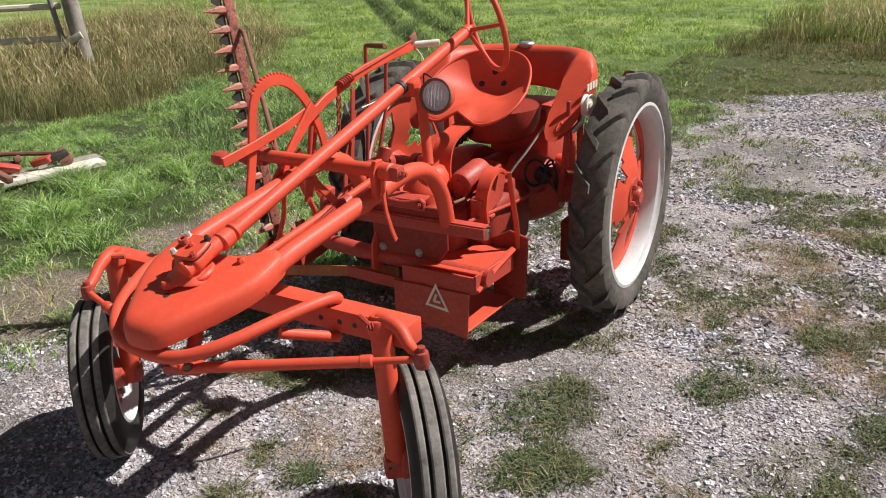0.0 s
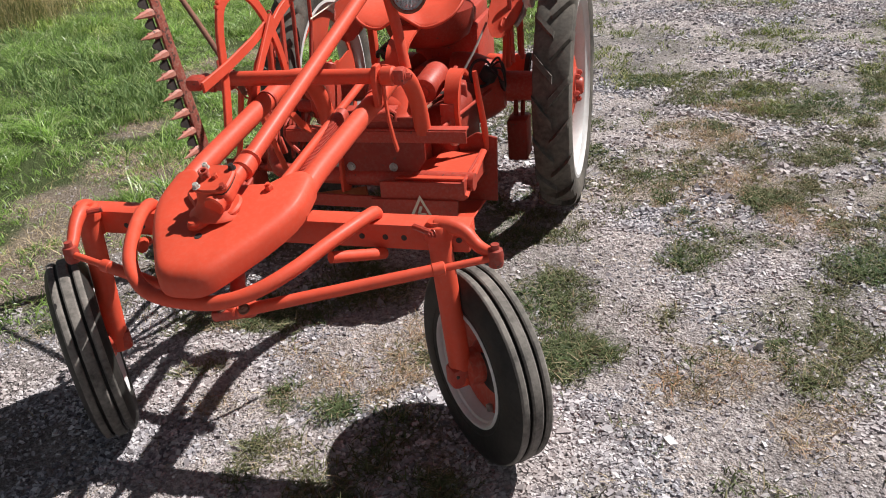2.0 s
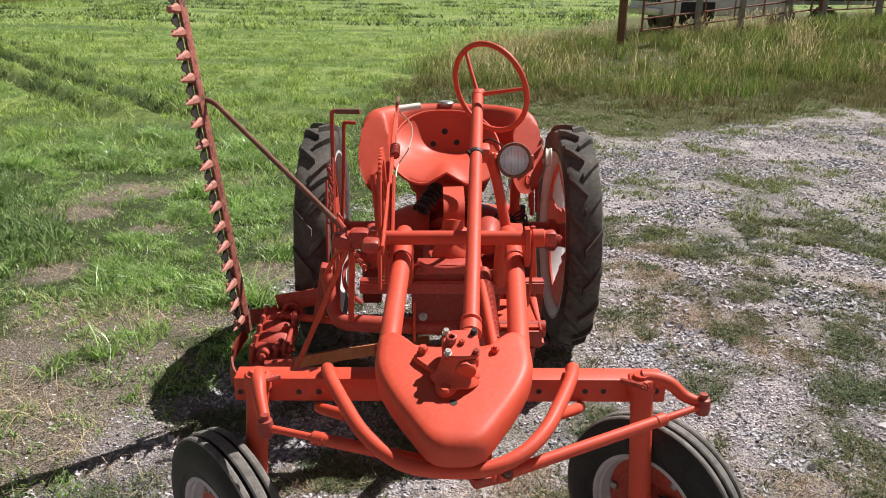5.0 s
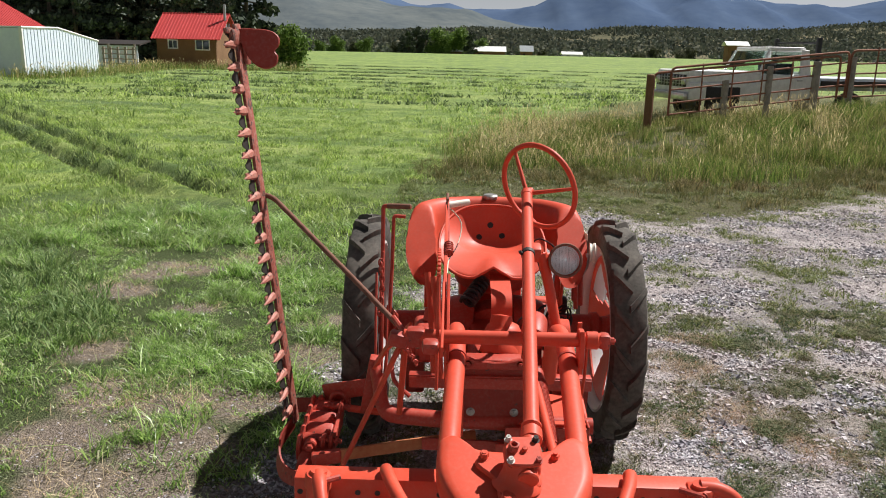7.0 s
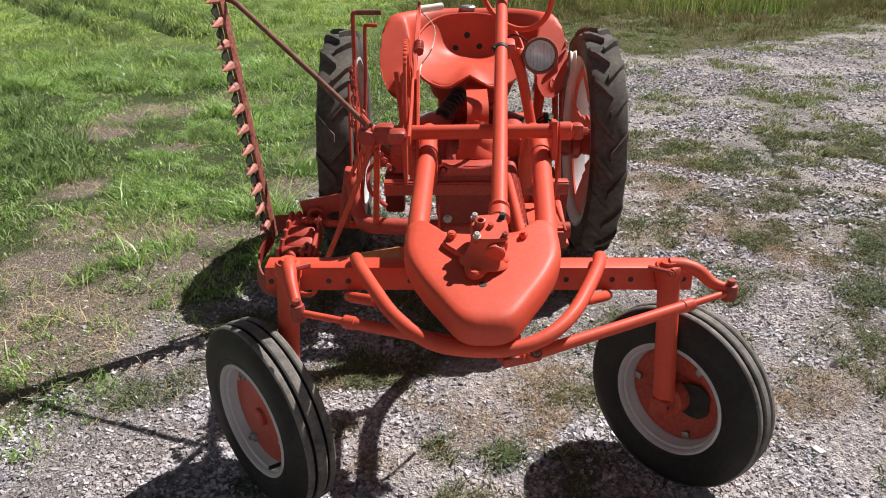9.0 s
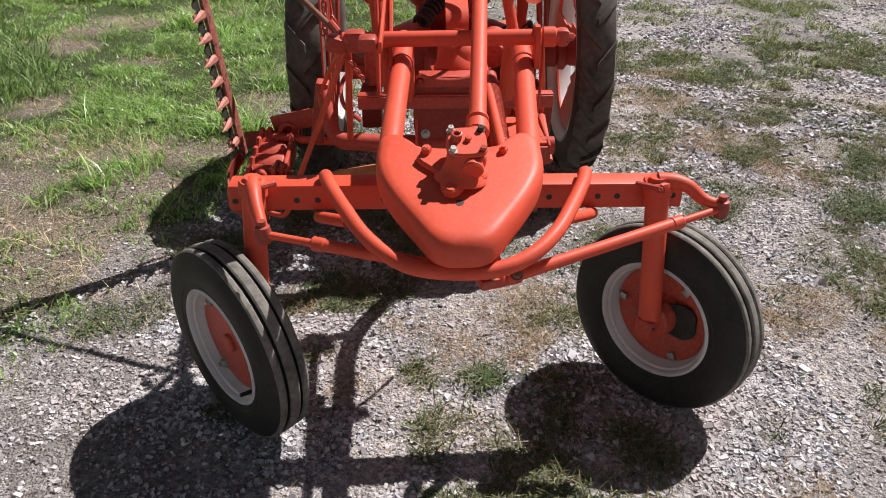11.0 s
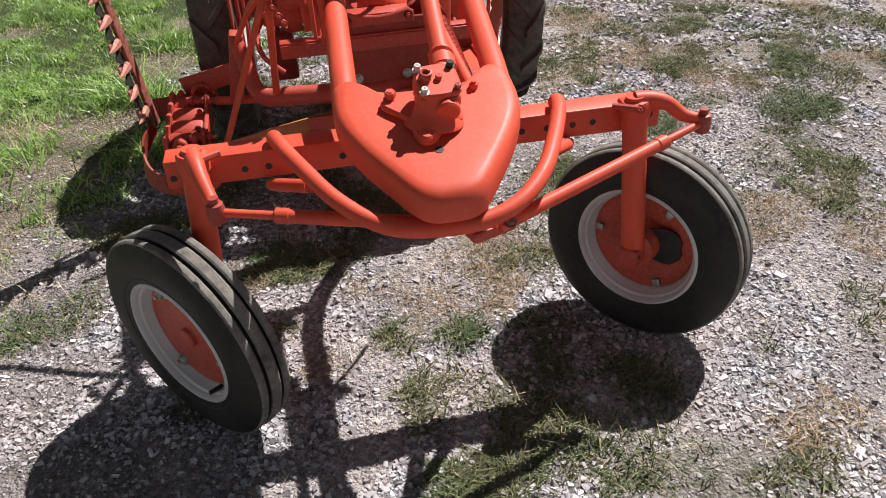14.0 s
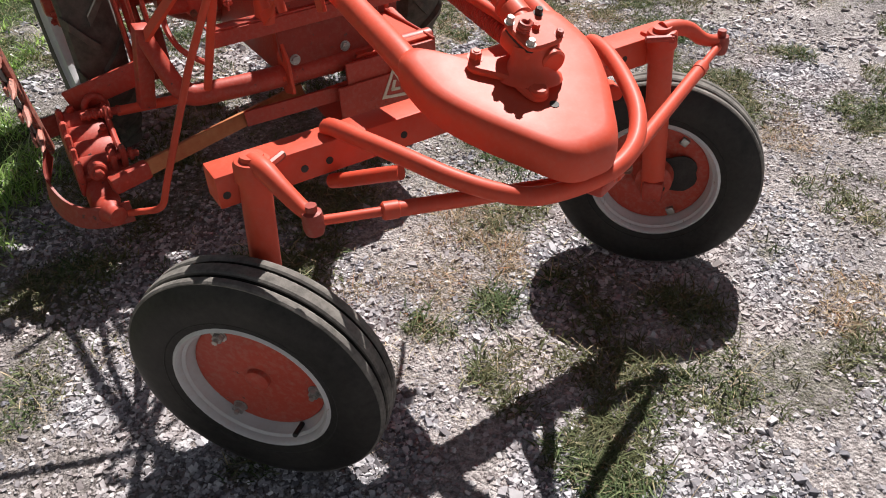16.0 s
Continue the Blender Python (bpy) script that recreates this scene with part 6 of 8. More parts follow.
    l.new(ramp_node(n, l, rows2.outputs["Fac"], [(0.36, (0.85, 0.85, 0.85)), (0.50, (0, 0, 0))]).outputs[0], k2.inputs[0])
    l.new(attr("rows"), k2.inputs[1])
    hay = mix_node(n, l, k2.outputs[0], hay, (0.10, 0.15, 0.065))
    # ruts take a dark soil colour that includes the shade of their sides
    hay = mix_node(n, l, attr("ruts"), hay, (0.055, 0.065, 0.032))
    green = mix_node(n, l, attr("field"), turf, hay)
    green = mix_node(n, l, attr("dry"), green, ramp_node(n, l, g1.outputs["Fac"], [(0.3, (0.045, 0.045, 0.018)), (0.7, (0.17, 0.15, 0.070))]).outputs[0])
    # a ragged edge between the two
    edge = n.new("ShaderNodeMath")
    edge.operation = "ADD"
    l.new(attr("gravel"), edge.inputs[0])
    k = n.new("ShaderNodeMath")
    k.operation = "MULTIPLY_ADD"
    l.new(noise_node(n, l, 22, 6, 0.75, source=pos).outputs["Fac"], k.inputs[0])
    k.inputs[1].default_value, k.inputs[2].default_value = 1.1, -0.55
    l.new(k.outputs[0], edge.inputs[1])
    mask = ramp_node(n, l, edge.outputs[0], [(0.34, (0, 0, 0)), (0.60, (1, 1, 1))]).outputs[0]
    grav = mix_node(n, l, attr("dried"), grav, ramp_node(n, l, dirt_n.outputs["Fac"], [(0.34, (0.085, 0.066, 0.050)), (0.5, (0.33, 0.27, 0.22)), (0.66, (0.62, 0.54, 0.475))]).outputs[0])
    l.new(mix_node(n, l, mask, green, grav), b.inputs["Base Color"])
    b.inputs["Roughness"].default_value, b.inputs["Specular IOR Level"].default_value = 0.92, 0.2
    h = n.new("ShaderNodeMath")
    h.operation = "MULTIPLY_ADD"
    l.new(v1.outputs["Distance"], h.inputs[0])
    h.inputs[1].default_value = -0.5
    l.new(g1.outputs["Fac"], h.inputs[2])
    bump_node(n, l, b, h.outputs[0], 1.0, 0.020)
    return m


# worn earth showing through the lawn: x, y, radius
WORN = [(-1.62, 0.62, 0.34), (-1.38, 0.98, 0.30), (-1.22, 1.32, 0.26), (-1.85, 0.25, 0.32), (-1.15, 0.72, 0.2), (-2.48, 4.26, 0.42), (-2.62, 3.70, 0.26), (-2.25, 2.5, 0.24), (-1.85, 1.92, 0.34), (-1.60, 1.84, 0.24), (-1.93, 1.40, 0.34), (-1.68, 1.05, 0.36), (-1.27, 1.85, 0.34), (-1.45, 1.45, 0.34), (-1.9, 0.7, 0.4), (-1.0, 2.5, 0.30), (-2.2, 0.3, 0.4), (-0.9, 3.1, 0.3), (-1.9, 3.3, 0.2), (-1.7, 4.6, 0.3)]


def bare_amount(x, y):
    n = fractal(x, y, 3.0, 143) - 0.5
    w = np.zeros_like(x)
    for px, py, pr in WORN:
        w = np.maximum(w, 1 - smooth01(0.55, 1.15, np.hypot((x - px) / 1.25, y - py) / (0.80 * pr) + 1.3 * n))
    return 0.95 * w


xs, ys = axis_steps(-3.4, 3.6, 0.05, 2600, 1.075, -12.5, 3.6), axis_steps(-2.4, 5.6, 0.05, 2600, 1.075, -2.4, 19.0)
ground_me = grid_mesh("ground", xs, ys, terrain, [ground_material()], [
    ("gravel", lambda x, y: np.clip(gravel_amount(x, y), 0, 1)),
    ("weedy", lambda x, y: 0.75 * gravel_amount(x, y) * weed_amount(x, y)),
    ("dried", lambda x, y: 0.38 * dried_amount(x, y)),
    ("bare", bare_amount),
    ("earthy", lambda x, y: 0.85 * smooth01(-0.25, -0.95, x + 0.8 * (fractal(x, y, 1.6, 301) - 0.5))),
    ("field", lambda x, y: smooth01(5.0, 11.0, y + 0.3 * np.abs(x)) * np.maximum(smooth01(0.8, -0.8, x - np.interp(y, [5, 8, 14, 24], [-0.9, -0.7, 0.8, 4.5])), smooth01(19, 23, y))),
    ("ruts", lambda x, y: 0.9 * np.maximum(np.exp(-((x + 4.52 + 0.835 * (y - 8.5)) / 0.2) ** 2), np.exp(-((x + 3.62 + 0.835 * (y - 8.5)) / 0.2) ** 2)) * smooth01(7.5, 8.8, y) * (1 - smooth01(25, 40, y))),
    ("rows", lambda x, y: smooth01(30, 55, y) * (1 - smooth01(300, 420, y))),
    ("dry", lambda x, y: 0.8 * np.maximum(tall_amount(x, y), smooth01(5.8, 7.0, y) * smooth01(-0.6, 0.8, x) * smooth01(20, 14, y)))])
ground = tagged(new("ground", ground_me), "gravel yard with weeds beside a green hay field", "ground", "", "structure")


# ---- loose stones ----
def stones(name, n, area, size, seed, keep, label):
    rs = np.random.RandomState(seed)
    x, y = rs.uniform(area[0], area[1], n * 4), rs.uniform(area[2], area[3], n * 4)
    ok = rs.rand(n * 4) < keep(x, y)
    x, y = x[ok][:n], y[ok][:n]
    n = len(x)
    base = np.array([(i, j, k) for i in (-1, 1) for j in (-1, 1) for k in (-1, 1)], float) * 0.62
    tri_i = np.array([(0, 1, 3), (0, 3, 2), (4, 6, 7), (4, 7, 5), (0, 4, 5), (0, 5, 1), (2, 3, 7), (2, 7, 6), (0, 2, 6), (0, 6, 4), (1, 5, 7), (1, 7, 3)])
    s = size[0] * (size[1] / size[0]) ** (rs.rand(n) ** 1.7)
    v = base[None] * (1 + rs.uniform(-0.55, 0.40, (n, 8, 3)))
    v = v * np.stack([s * rs.uniform(0.85, 1.45, n), s * rs.uniform(0.65, 1.0, n), s * rs.uniform(0.40, 0.85, n)], -1)[:, None]
    a, tl = rs.uniform(0, 2 * math.pi, n), rs.uniform(-0.7, 0.7, n)
    vx, vy, vz = v[..., 0], v[..., 1], v[..., 2]
    vx, vz = vx * np.cos(tl)[:, None] - vz * np.sin(tl)[:, None], vx * np.sin(tl)[:, None] + vz * np.cos(tl)[:, None]
    px = vx * np.cos(a)[:, None] - vy * np.sin(a)[:, None] + x[:, None]
    py = vx * np.sin(a)[:, None] + vy * np.cos(a)[:, None] + y[:, None]
    pz = vz + (terrain(x, y) + 0.08 * s)[:, None]
    co = np.stack([px, py, pz], -1).reshape(-1, 3)
    faces = (tri_i[None] + 8 * np.arange(n)[:, None, None]).reshape(-1, 3)
    me = mesh_from(name, co, faces)
    me.shade_flat()
    me.materials.append(STONES)
    return tagged(new(name, me), label, "gravel", "", "stuff")


def gravel_keep(x, y):
    return np.clip(gravel_amount(x, y) - 0.75 * weed_amount(x, y) - 0.5 * dried_amount(x, y), 0, 1) ** 1.3 * (0.10 + 0.90 * smooth01(0.42, 0.58, fractal(x, y, 2.4, 91))) * (1 - 0.75 * np.exp(-((x + 0.2) / 0.75) ** 2 - ((y - 1.0) / 0.65) ** 2))


stones("gravel_stones", 98000, (-1.6, 2.0, -1.0, 1.6), (0.0034, 0.0120), 3, gravel_keep, "crushed grey gravel scattered over the yard")
stones("gravel_stones", 62000, (-1.4, 5.5, 1.5, 7.6), (0.006, 0.021), 4, gravel_keep, "crushed grey gravel farther back in the yard")
stones("gravel_stones", 42000, (-4.5, 6.5, -4.5, 3.0), (0.006, 0.020), 7, lambda x, y: gravel_keep(x, y) * smooth01(5.0, 1.5, np.hypot(x - 0.5, y - 0.3)) * np.maximum(smooth01(1.6, 2.1, x), np.maximum(smooth01(-1.2, -1.7, x), smooth01(-0.6, -1.1, y))), "crushed grey gravel round the edge of the yard")
stones("gravel_stones", 650, (-1.8, 2.4, -1.2, 3.0), (0.012, 0.024), 5, gravel_keep, "larger pale stones lying in the gravel")

stones("gravel_stones", 2200, (-3.2, -0.8, 0.2, 4.8), (0.003, 0.010), 6, lambda x, y: bare_amount(x, y) * (0.25 + 0.75 * smooth01(0.45, 0.6, fractal(x, y, 2.2, 93))), "crumbs of stone and earth on the worn lawn")


# ---- grass ----
def blades(name, mat, x, y, height, width, lean, label, seed, category="grass", head=0.0, mound=4.5):
    """Curved blades of three triangles each; head adds a seed head of four more."""
    rs = np.random.RandomState(seed)
    n = len(x)
    h = height * rs.uniform(0.5, 1.15, n) * (0.30 + 1.35 * smooth01(0.34, 0.66, fractal(x, y, mound, seed + 60, 3)))
    w = width * rs.uniform(0.7, 1.3, n)
    a, d = rs.uniform(0, 2 * math.pi, n), rs.uniform(0, 2 * math.pi, n)
    ln = lean * rs.uniform(0.2, 1.0, n) * h
    cx, cy = np.cos(a), np.sin(a)
    z0 = terrain(x, y) - 0.004

    def at(t, sx):
        dx, dy = np.cos(d) * ln * t * t, np.sin(d) * ln * t * t
        ww = w * sx
        return np.stack([x + dx + cx * ww, y + dy + cy * ww, z0 + h * (t - 0.18 * lean * t * t)], -1)
    cols = [at(0, -0.5), at(0, 0.5), at(0.55, -0.42), at(0.55, 0.42), at(1.0, 0.0)]
    tris = [(0, 1, 3), (0, 3, 2), (2, 3, 4)]
    if head:
        hw = 0.5 * head / width
        cols += [at(0.93, -hw), at(0.93, hw), at(1.12, 0.0), at(0.82, 0.0)]
        tris += [(8, 6, 5), (5, 6, 7)]
    k = len(cols)
    co = np.stack(cols, 1).reshape(-1, 3)
    faces = (np.array(tris)[None] + k * np.arange(n)[:, None, None]).reshape(-1, 3)
    me = mesh_from(name, co, faces)
    me.materials.append(mat)
    return tagged(new(name, me), label, category, "", "stuff")


def scatter(n, area, keep, seed, tuft=0.0, each=1):
    """Places kept by a density; each place may hold a tuft."""
    rs = np.random.RandomState(seed)
    x, y = rs.uniform(area[0], area[1], n), rs.uniform(area[2], area[3], n)
    ok = rs.rand(n) < keep(x, y)
    x, y = x[ok], y[ok]
    if each > 1:
        x, y = np.repeat(x, each), np.repeat(y, each)
        x, y = x + rs.normal(0, tuft, len(x)), y + rs.normal(0, tuft, len(y))
    return x, y


def lawn_keep(x, y):
    g = (1 - gravel_amount(x, y)) * (1 - 0.8 * tall_amount(x, y))
    clump = smooth01(0.42, 0.55, fractal(x, y, 3.2, 43))
    return np.clip(g, 0, 1) * (0.10 + 0.90 * clump) * (1 - 0.80 * bare_amount(x, y))


def weed_keep(x, y):
    return gravel_amount(x, y) * weed_amount(x, y) * (0.3 + 0.7 * smooth01(0.4, 0.6, fractal(x, y, 6, 23)))


def foot_keep(x, y):
    """Between the gravel's weeds and the tall meadow."""
    edge = np.interp(x, [-2, 0, 1.2, 2.8, 3.4, 4.3, 6.3, 7.2, 12, 20], [10.2, 10.1, 10.0, 9.3, 8.9, 9.1, 9.9, 10.6, 13.8, 17.0])
    n = fractal(x, y, 1.1, 79) - 0.5
    return smooth01(-1.6, -0.6, y - edge + 2.0 * n) * smooth01(1.4, 0.4, y - edge) * smooth01(-0.9, 0.3, x + 1.5 * n) * (0.25 + 0.75 * smooth01(0.38, 0.56, fractal(x, y, 2.2, 81)))


x, y = scatter(64000, (-5.2, 0.6, 0.0, 6.0), lambda x, y: lawn_keep(x, y) * (0.25 + 0.75 * smooth01(0.4, 1.3, y)) * smooth01(7.5, 2.0, y - 0.6 * x - 2.0), 1, 0.022, 8)
blades("lawn_grass", GRASS, x, y, 0.046, 0.0056, 1.5, "short green grass beside the gravel", 11, mound=6.5)
x, y = scatter(26000, (-9.5, -0.8, -3.5, 6.0), lambda x, y: lawn_keep(x, y) * np.maximum(smooth01(-4.6, -5.2, x), smooth01(0.8, 0.2, y)) * smooth01(9.5, 6.0, np.hypot(x, y - 1)), 71, 0.025, 7)
blades("lawn_grass", GRASS, x, y, 0.055, 0.0070, 1.5, "short green grass farther along the yard", 72, mound=5.0)
x, y = scatter(4600, (-5.0, -0.9, 1.0, 6.5), lambda x, y: lawn_keep(x, y) ** 1.5 * smooth01(0.44, 0.62, fractal(x, y, 1.3, 44)), 2, 0.04, 30)
blades("grass_tufts", GRASS, x, y, 0.135, 0.0062, 1.7, "longer bright green tufts of grass", 12)
x, y = scatter(150000, (-1.7, 3.0, -1.0, 3.6), weed_keep, 3, 0.012, 7)
blades("yard_weeds", WEED, x, y, 0.023, 0.0046, 1.9, "low dull green weeds in the gravel", 13, "weeds")
x, y = scatter(3400, (-1.9, 2.6, -1.2, 3.0), weed_keep, 31, 0.018, 14)
blades("yard_weeds", WEED, x, y, 0.030, 0.0034, 1.4, "taller weed tufts in the gravel", 32, "weeds")
x, y = scatter(80000, (-0.8, 8.5, 2.6, 11.2), lambda x, y: np.maximum(0.8 * weed_keep(x, y), lawn_keep(x, y)), 4, 0.02, 7)
blades("yard_weeds", OLIVE, x, y, 0.040, 0.0062, 1.7, "low green weeds at the back of the yard", 14, "weeds")
x, y = scatter(30000, (-1.5, 13, 6.2, 14.5), foot_keep, 63, 0.03, 7)
blades("dry_grass", DRY_FOOT, x, y, 0.135, 0.0060, 1.1, "brown half-dry grass at the foot of the meadow", 64, mound=2.6)
x, y = scatter(5200, (-2.0, 2.6, -1.2, 3.4), lambda x, y: 0.12 + 0.88 * weed_keep(x, y), 5, 0.025, 6)
blades("dry_stalks", STRAW, x, y, 0.034, 0.0015, 3.0, "dry straw-coloured stalks lying on the gravel", 15, "straw")


x, y = scatter(38000, (-1.4, 3.0, -1.0, 3.2), dried_amount, 61, 0.014, 7)
blades("dried_weeds", DRY_WEED, x, y, 0.024, 0.0026, 2.2, "dried tan and rusty weeds between the stones", 62, "weeds")


def tall_clump(x, y):
    return tall_amount(x, y) * (0.30 + 0.70 * smooth01(0.36, 0.6, fractal(x, y, 1.4, 171)))


x, y = scatter(60000, (-1.2, 15, 7.6, 19), lambda x, y: tall_clump(x, y) * (0.30 + 0.70 * smooth01(20, 8, y)), 6, 0.035, 9)
blades("tall_grass", TALL, x, y, 0.235, 0.0058, 0.75, "tall half-dry meadow grass behind the yard", 16, mound=1.6)
x, y = scatter(26000, (-1.2, 15, 7.4, 19), lambda x, y: tall_amount(x, y) * (0.03 + 0.80 * np.maximum(smooth01(0.54, 0.66, fractal(x, y, 0.8, 71)), 0.8 * smooth01(2.2, 0.4, x - 0.22 * (y - 10)))), 7, 0.08, 3)
blades("seed_heads", TALL_HEADS, x, y, 0.31, 0.003, 0.40, "straw-coloured seed heads over the meadow grass", 17, "grass", 0.011)
x, y = scatter(19000, (-13, -4.0, 1.8, 11.5), tall_clump, 8, 0.04, 9)
blades("tall_grass", TALL_DRY, x, y, 0.195, 0.0054, 0.75, "tall half-dry grass near the old fence", 18, mound=1.6)
x, y = scatter(7000, (-13, -4.0, 3.6, 11.5), tall_amount, 9, 0.06, 3)
blades("seed_heads", TALL_HEADS, x, y, 0.28, 0.003, 0.45, "straw-coloured seed heads near the old fence", 19, "grass", 0.012)
x, y = scatter(1000, (-5.6, -2.2, 2.4, 5.2), lambda x, y: (1 - bare_amount(x, y)) * smooth01(1.0, 0.3, np.abs(x + 3.7 + 0.9 * (y - 3.9)) + 1.4 * (fractal(x, y, 1.8, 181) - 0.5)), 51, 0.07, 20)
blades("broad_weeds", BROAD_WEED, x, y, 0.125, 0.009, 1.3, "dark broad-leaved weeds at the foot of the tall grass", 52, "weeds")


def field_keep(x, y):
    rut = np.minimum(np.abs(x + 4.52 + 0.835 * (y - 8.5)), np.abs(x + 3.62 + 0.835 * (y - 8.5)))
    g = (1 - tall_amount(x, y)) * (1 - gravel_amount(x, y)) * (1 - 0.95 * smooth01(0.30, 0.16, rut) * (y > 8.2))
    return g * (0.10 + 0.90 * smooth01(0.42, 0.56, fractal(x, y, 2.6, 83))) * smooth01(26, 8, y) * smooth01(0.6, -0.6, x - np.interp(y, [5, 8, 14, 24], [-0.9, -0.7, 0.8, 4.5]))


x, y = scatter(68000, (-15, 6, 5.0, 24), field_keep, 10, 0.06, 8)
blades("field_grass", HAY, x, y, 0.085, 0.0105, 1.3, "green hay field grass", 20, mound=3.2)
x, y = scatter(9000, (-26, 12, 18, 62), lambda x, y: smooth01(0.46, 0.62, fractal(x, y, 0.55, 85)) * (1 - tall_amount(x, y)) * smooth01(70, 20, y), 53, 0.16, 9)
blades("field_grass", HAY, x, y, 0.20, 0.032, 1.4, "clumps of hay grass farther out in the field", 54, mound=0.8)


def swath_keep(x, y):
    """Broken rows of cut hay: bands across the near field, long rows beyond."""
    w = np.zeros_like(x)
    for y0, k in ((25.5, 0.10), (28.0, 0.13), (31.0, 0.16), (34.5, 0.2), (38.5, 0.22), (43, 0.26), (48, 0.3), (55, 0.3), (64, 0.32), (76, 0.35), (92, 0.35)):
        d = y - (y0 - k * (x + 2) - 0.004 * (x + 2) ** 2 + 1.2 * (value_noise(x, y, 0.06, 201) - 0.5))
        w = np.maximum(w, np.exp(-(d / (0.30 + 0.006 * y0)) ** 2) * (x > -16 - 0.1 * y0))
    return 0.50 * w * smooth01(0.46, 0.60, fractal(x, y, 0.8, 203)) * (1 - tall_amount(x, y))


x, y = scatter(150000, (-24, 34, 22, 100), swath_keep, 55, 0.22, 7)
blades("cut_hay", CUT_HAY, x, y, 0.16, 0.045, 1.9, "dark rows of cut hay lying on the field", 56, "hay")


def verge_keep(x, y):
    lx = np.interp(y, [28, 34, 38, 48, 61, 66, 68.5], [-40, -27, -20.8, -22.0, -24.0, -24, -14])
    strip = smooth01(2.2, 0.6, np.abs(x - lx)) * (y > 30) * (y < 66)
    house = (y > 64) * (y < 69) * (x > -27) * (x < -12)
    low = smooth01(3.0, 1.0, np.abs(y - np.interp(x, [-40, -27, -21], [28, 34.5, 38]))) * (x < -20.5) * (y < 42)
    return np.maximum(np.maximum(strip, house * 0.7), low)


x, y = scatter(16000, (-40, -10, 26, 69), verge_keep, 57, 0.12, 6)
blades("verge_grass", TALL, x, y, 0.46, 0.022, 0.6, "tall half-dry grass along the shed and house", 58)
x, y = scatter(3500, (-40, -10, 26, 69), verge_keep, 59, 0.12, 4)
blades("verge_grass", TALL_HEADS, x, y, 0.52, 0.010, 0.5, "dry grass tops along the shed and house", 60, "grass", 0.05)


def rut_keep(x, y):
    d = np.minimum(np.abs(x + 4.04 + 0.835 * (y - 8.5)), np.abs(x + 3.14 + 0.835 * (y - 8.5)))
    return smooth01(0.62, 0.36, d) * smooth01(0.14, 0.28, d) * smooth01(7.4, 9.0, y) * (0.3 + 0.7 * smooth01(0.4, 0.55, fractal(x, y, 0.8, 211)))


x, y = scatter(16000, (-18, -3, 7.0, 24), rut_keep, 21, 0.05, 8)
blades("rut_grass", CUT_HAY, x, y, 0.16, 0.010, 1.3, "ranker green grass along the wheel ruts", 22)
x, y = scatter(9000, (-5.0, 0.0, 0.3, 6.0), lambda x, y: (1 - gravel_amount(x, y)) * (0.05 + 0.8 * bare_amount(x, y)), 41, 0.02, 5)
blades("dry_stalks", STRAW, x, y, 0.06, 0.0022, 2.8, "dry straw on bare patches of the lawn", 42, "straw")

# ---- distance ----
def ridge(name, dist, depth, tops, seed, mat, label, reach, n=260):
    """A range of hills whose crest follows heights given along x."""
    xs_r = np.linspace(-reach, reach, n)
    ys_r = np.linspace(0, 1, 18)

    def z_of(x, y):
        v = np.clip((y - dist) / depth, 0, 1)
        crest = np.interp(x, tops[0], tops[1]) * (0.9 + 0.2 * fractal(x / depth * 3 + 40, y * 0 + seed, 1.0, seed, 5))
        fold = 1 + 0.34 * (fractal(x / depth * 6 + 9, y / depth * 3 + 9, 1.0, seed + 9, 5) - 0.5) * np.sin(v * math.pi) * 1.6
        return crest * np.sin(v * math.pi / 2) ** 1.25 * fold - 3 * (v <= 0)
    me = grid_mesh(name, xs_r, dist + ys_r * depth, z_of, [mat])
    tagged(new(name, me), label, "hills", "", "structure")
    return z_of


HILL_NEAR = rough_surface("scrub_covered_hill", (0.060, 0.070, 0.045), (0.25, 0.215, 0.14), 0.012, 0.95, 0, 0.3, 1.0, 0.11, 0.0)
# distance haze is mixed into the foothill and mountain colours
HILL_MID = rough_surface("haze_tinted_green_hill", (0.070, 0.090, 0.105), (0.150, 0.165, 0.160), 0.010, 0.95, 0, 0.2, 1.0, 0.05, 0.0)
HILL_FAR = rough_surface("haze_tinted_blue_mountain", (0.062, 0.095, 0.165), (0.095, 0.135, 0.210), 0.0040, 1.0, 0, 0.2, 2.0, 0.02, 0.0)
near_z = ridge("backdrop_near_hills", 400, 420, ([-900, -234, -119, -16, 24, 53, 110, 155, 280, 336, 370, 430, 900], [24, 20, 19, 22, 25, 23, 20, 24, 25, 28, 32, 37, 52]), 3, HILL_NEAR, "low dark scrub hills beyond the field", 900)
ridge("backdrop_foothills", 950, 600, ([-1600, -865, -437, -266, -180, -116, -51, 24, 67, 208, 400, 640, 850, 1600], [175, 160, 136, 116, 103, 92, 86, 76, 61, 42, 22, 24, 56, 110]), 8, HILL_MID, "green foothills with haze in their colour", 1700)
ridge("backdrop_mountains", 2400, 900, ([-4000, -927, -565, -247, -155, -18, 51, 210, 324, 390, 548, 774, 1002, 1296, 1455, 1567, 1717, 4000], [360, 330, 270, 227, 194, 187, 166, 181, 196, 223, 247, 250, 230, 221, 212, 218, 238, 300]), 14, HILL_FAR, "mountain range with blue haze in its colour", 4000)


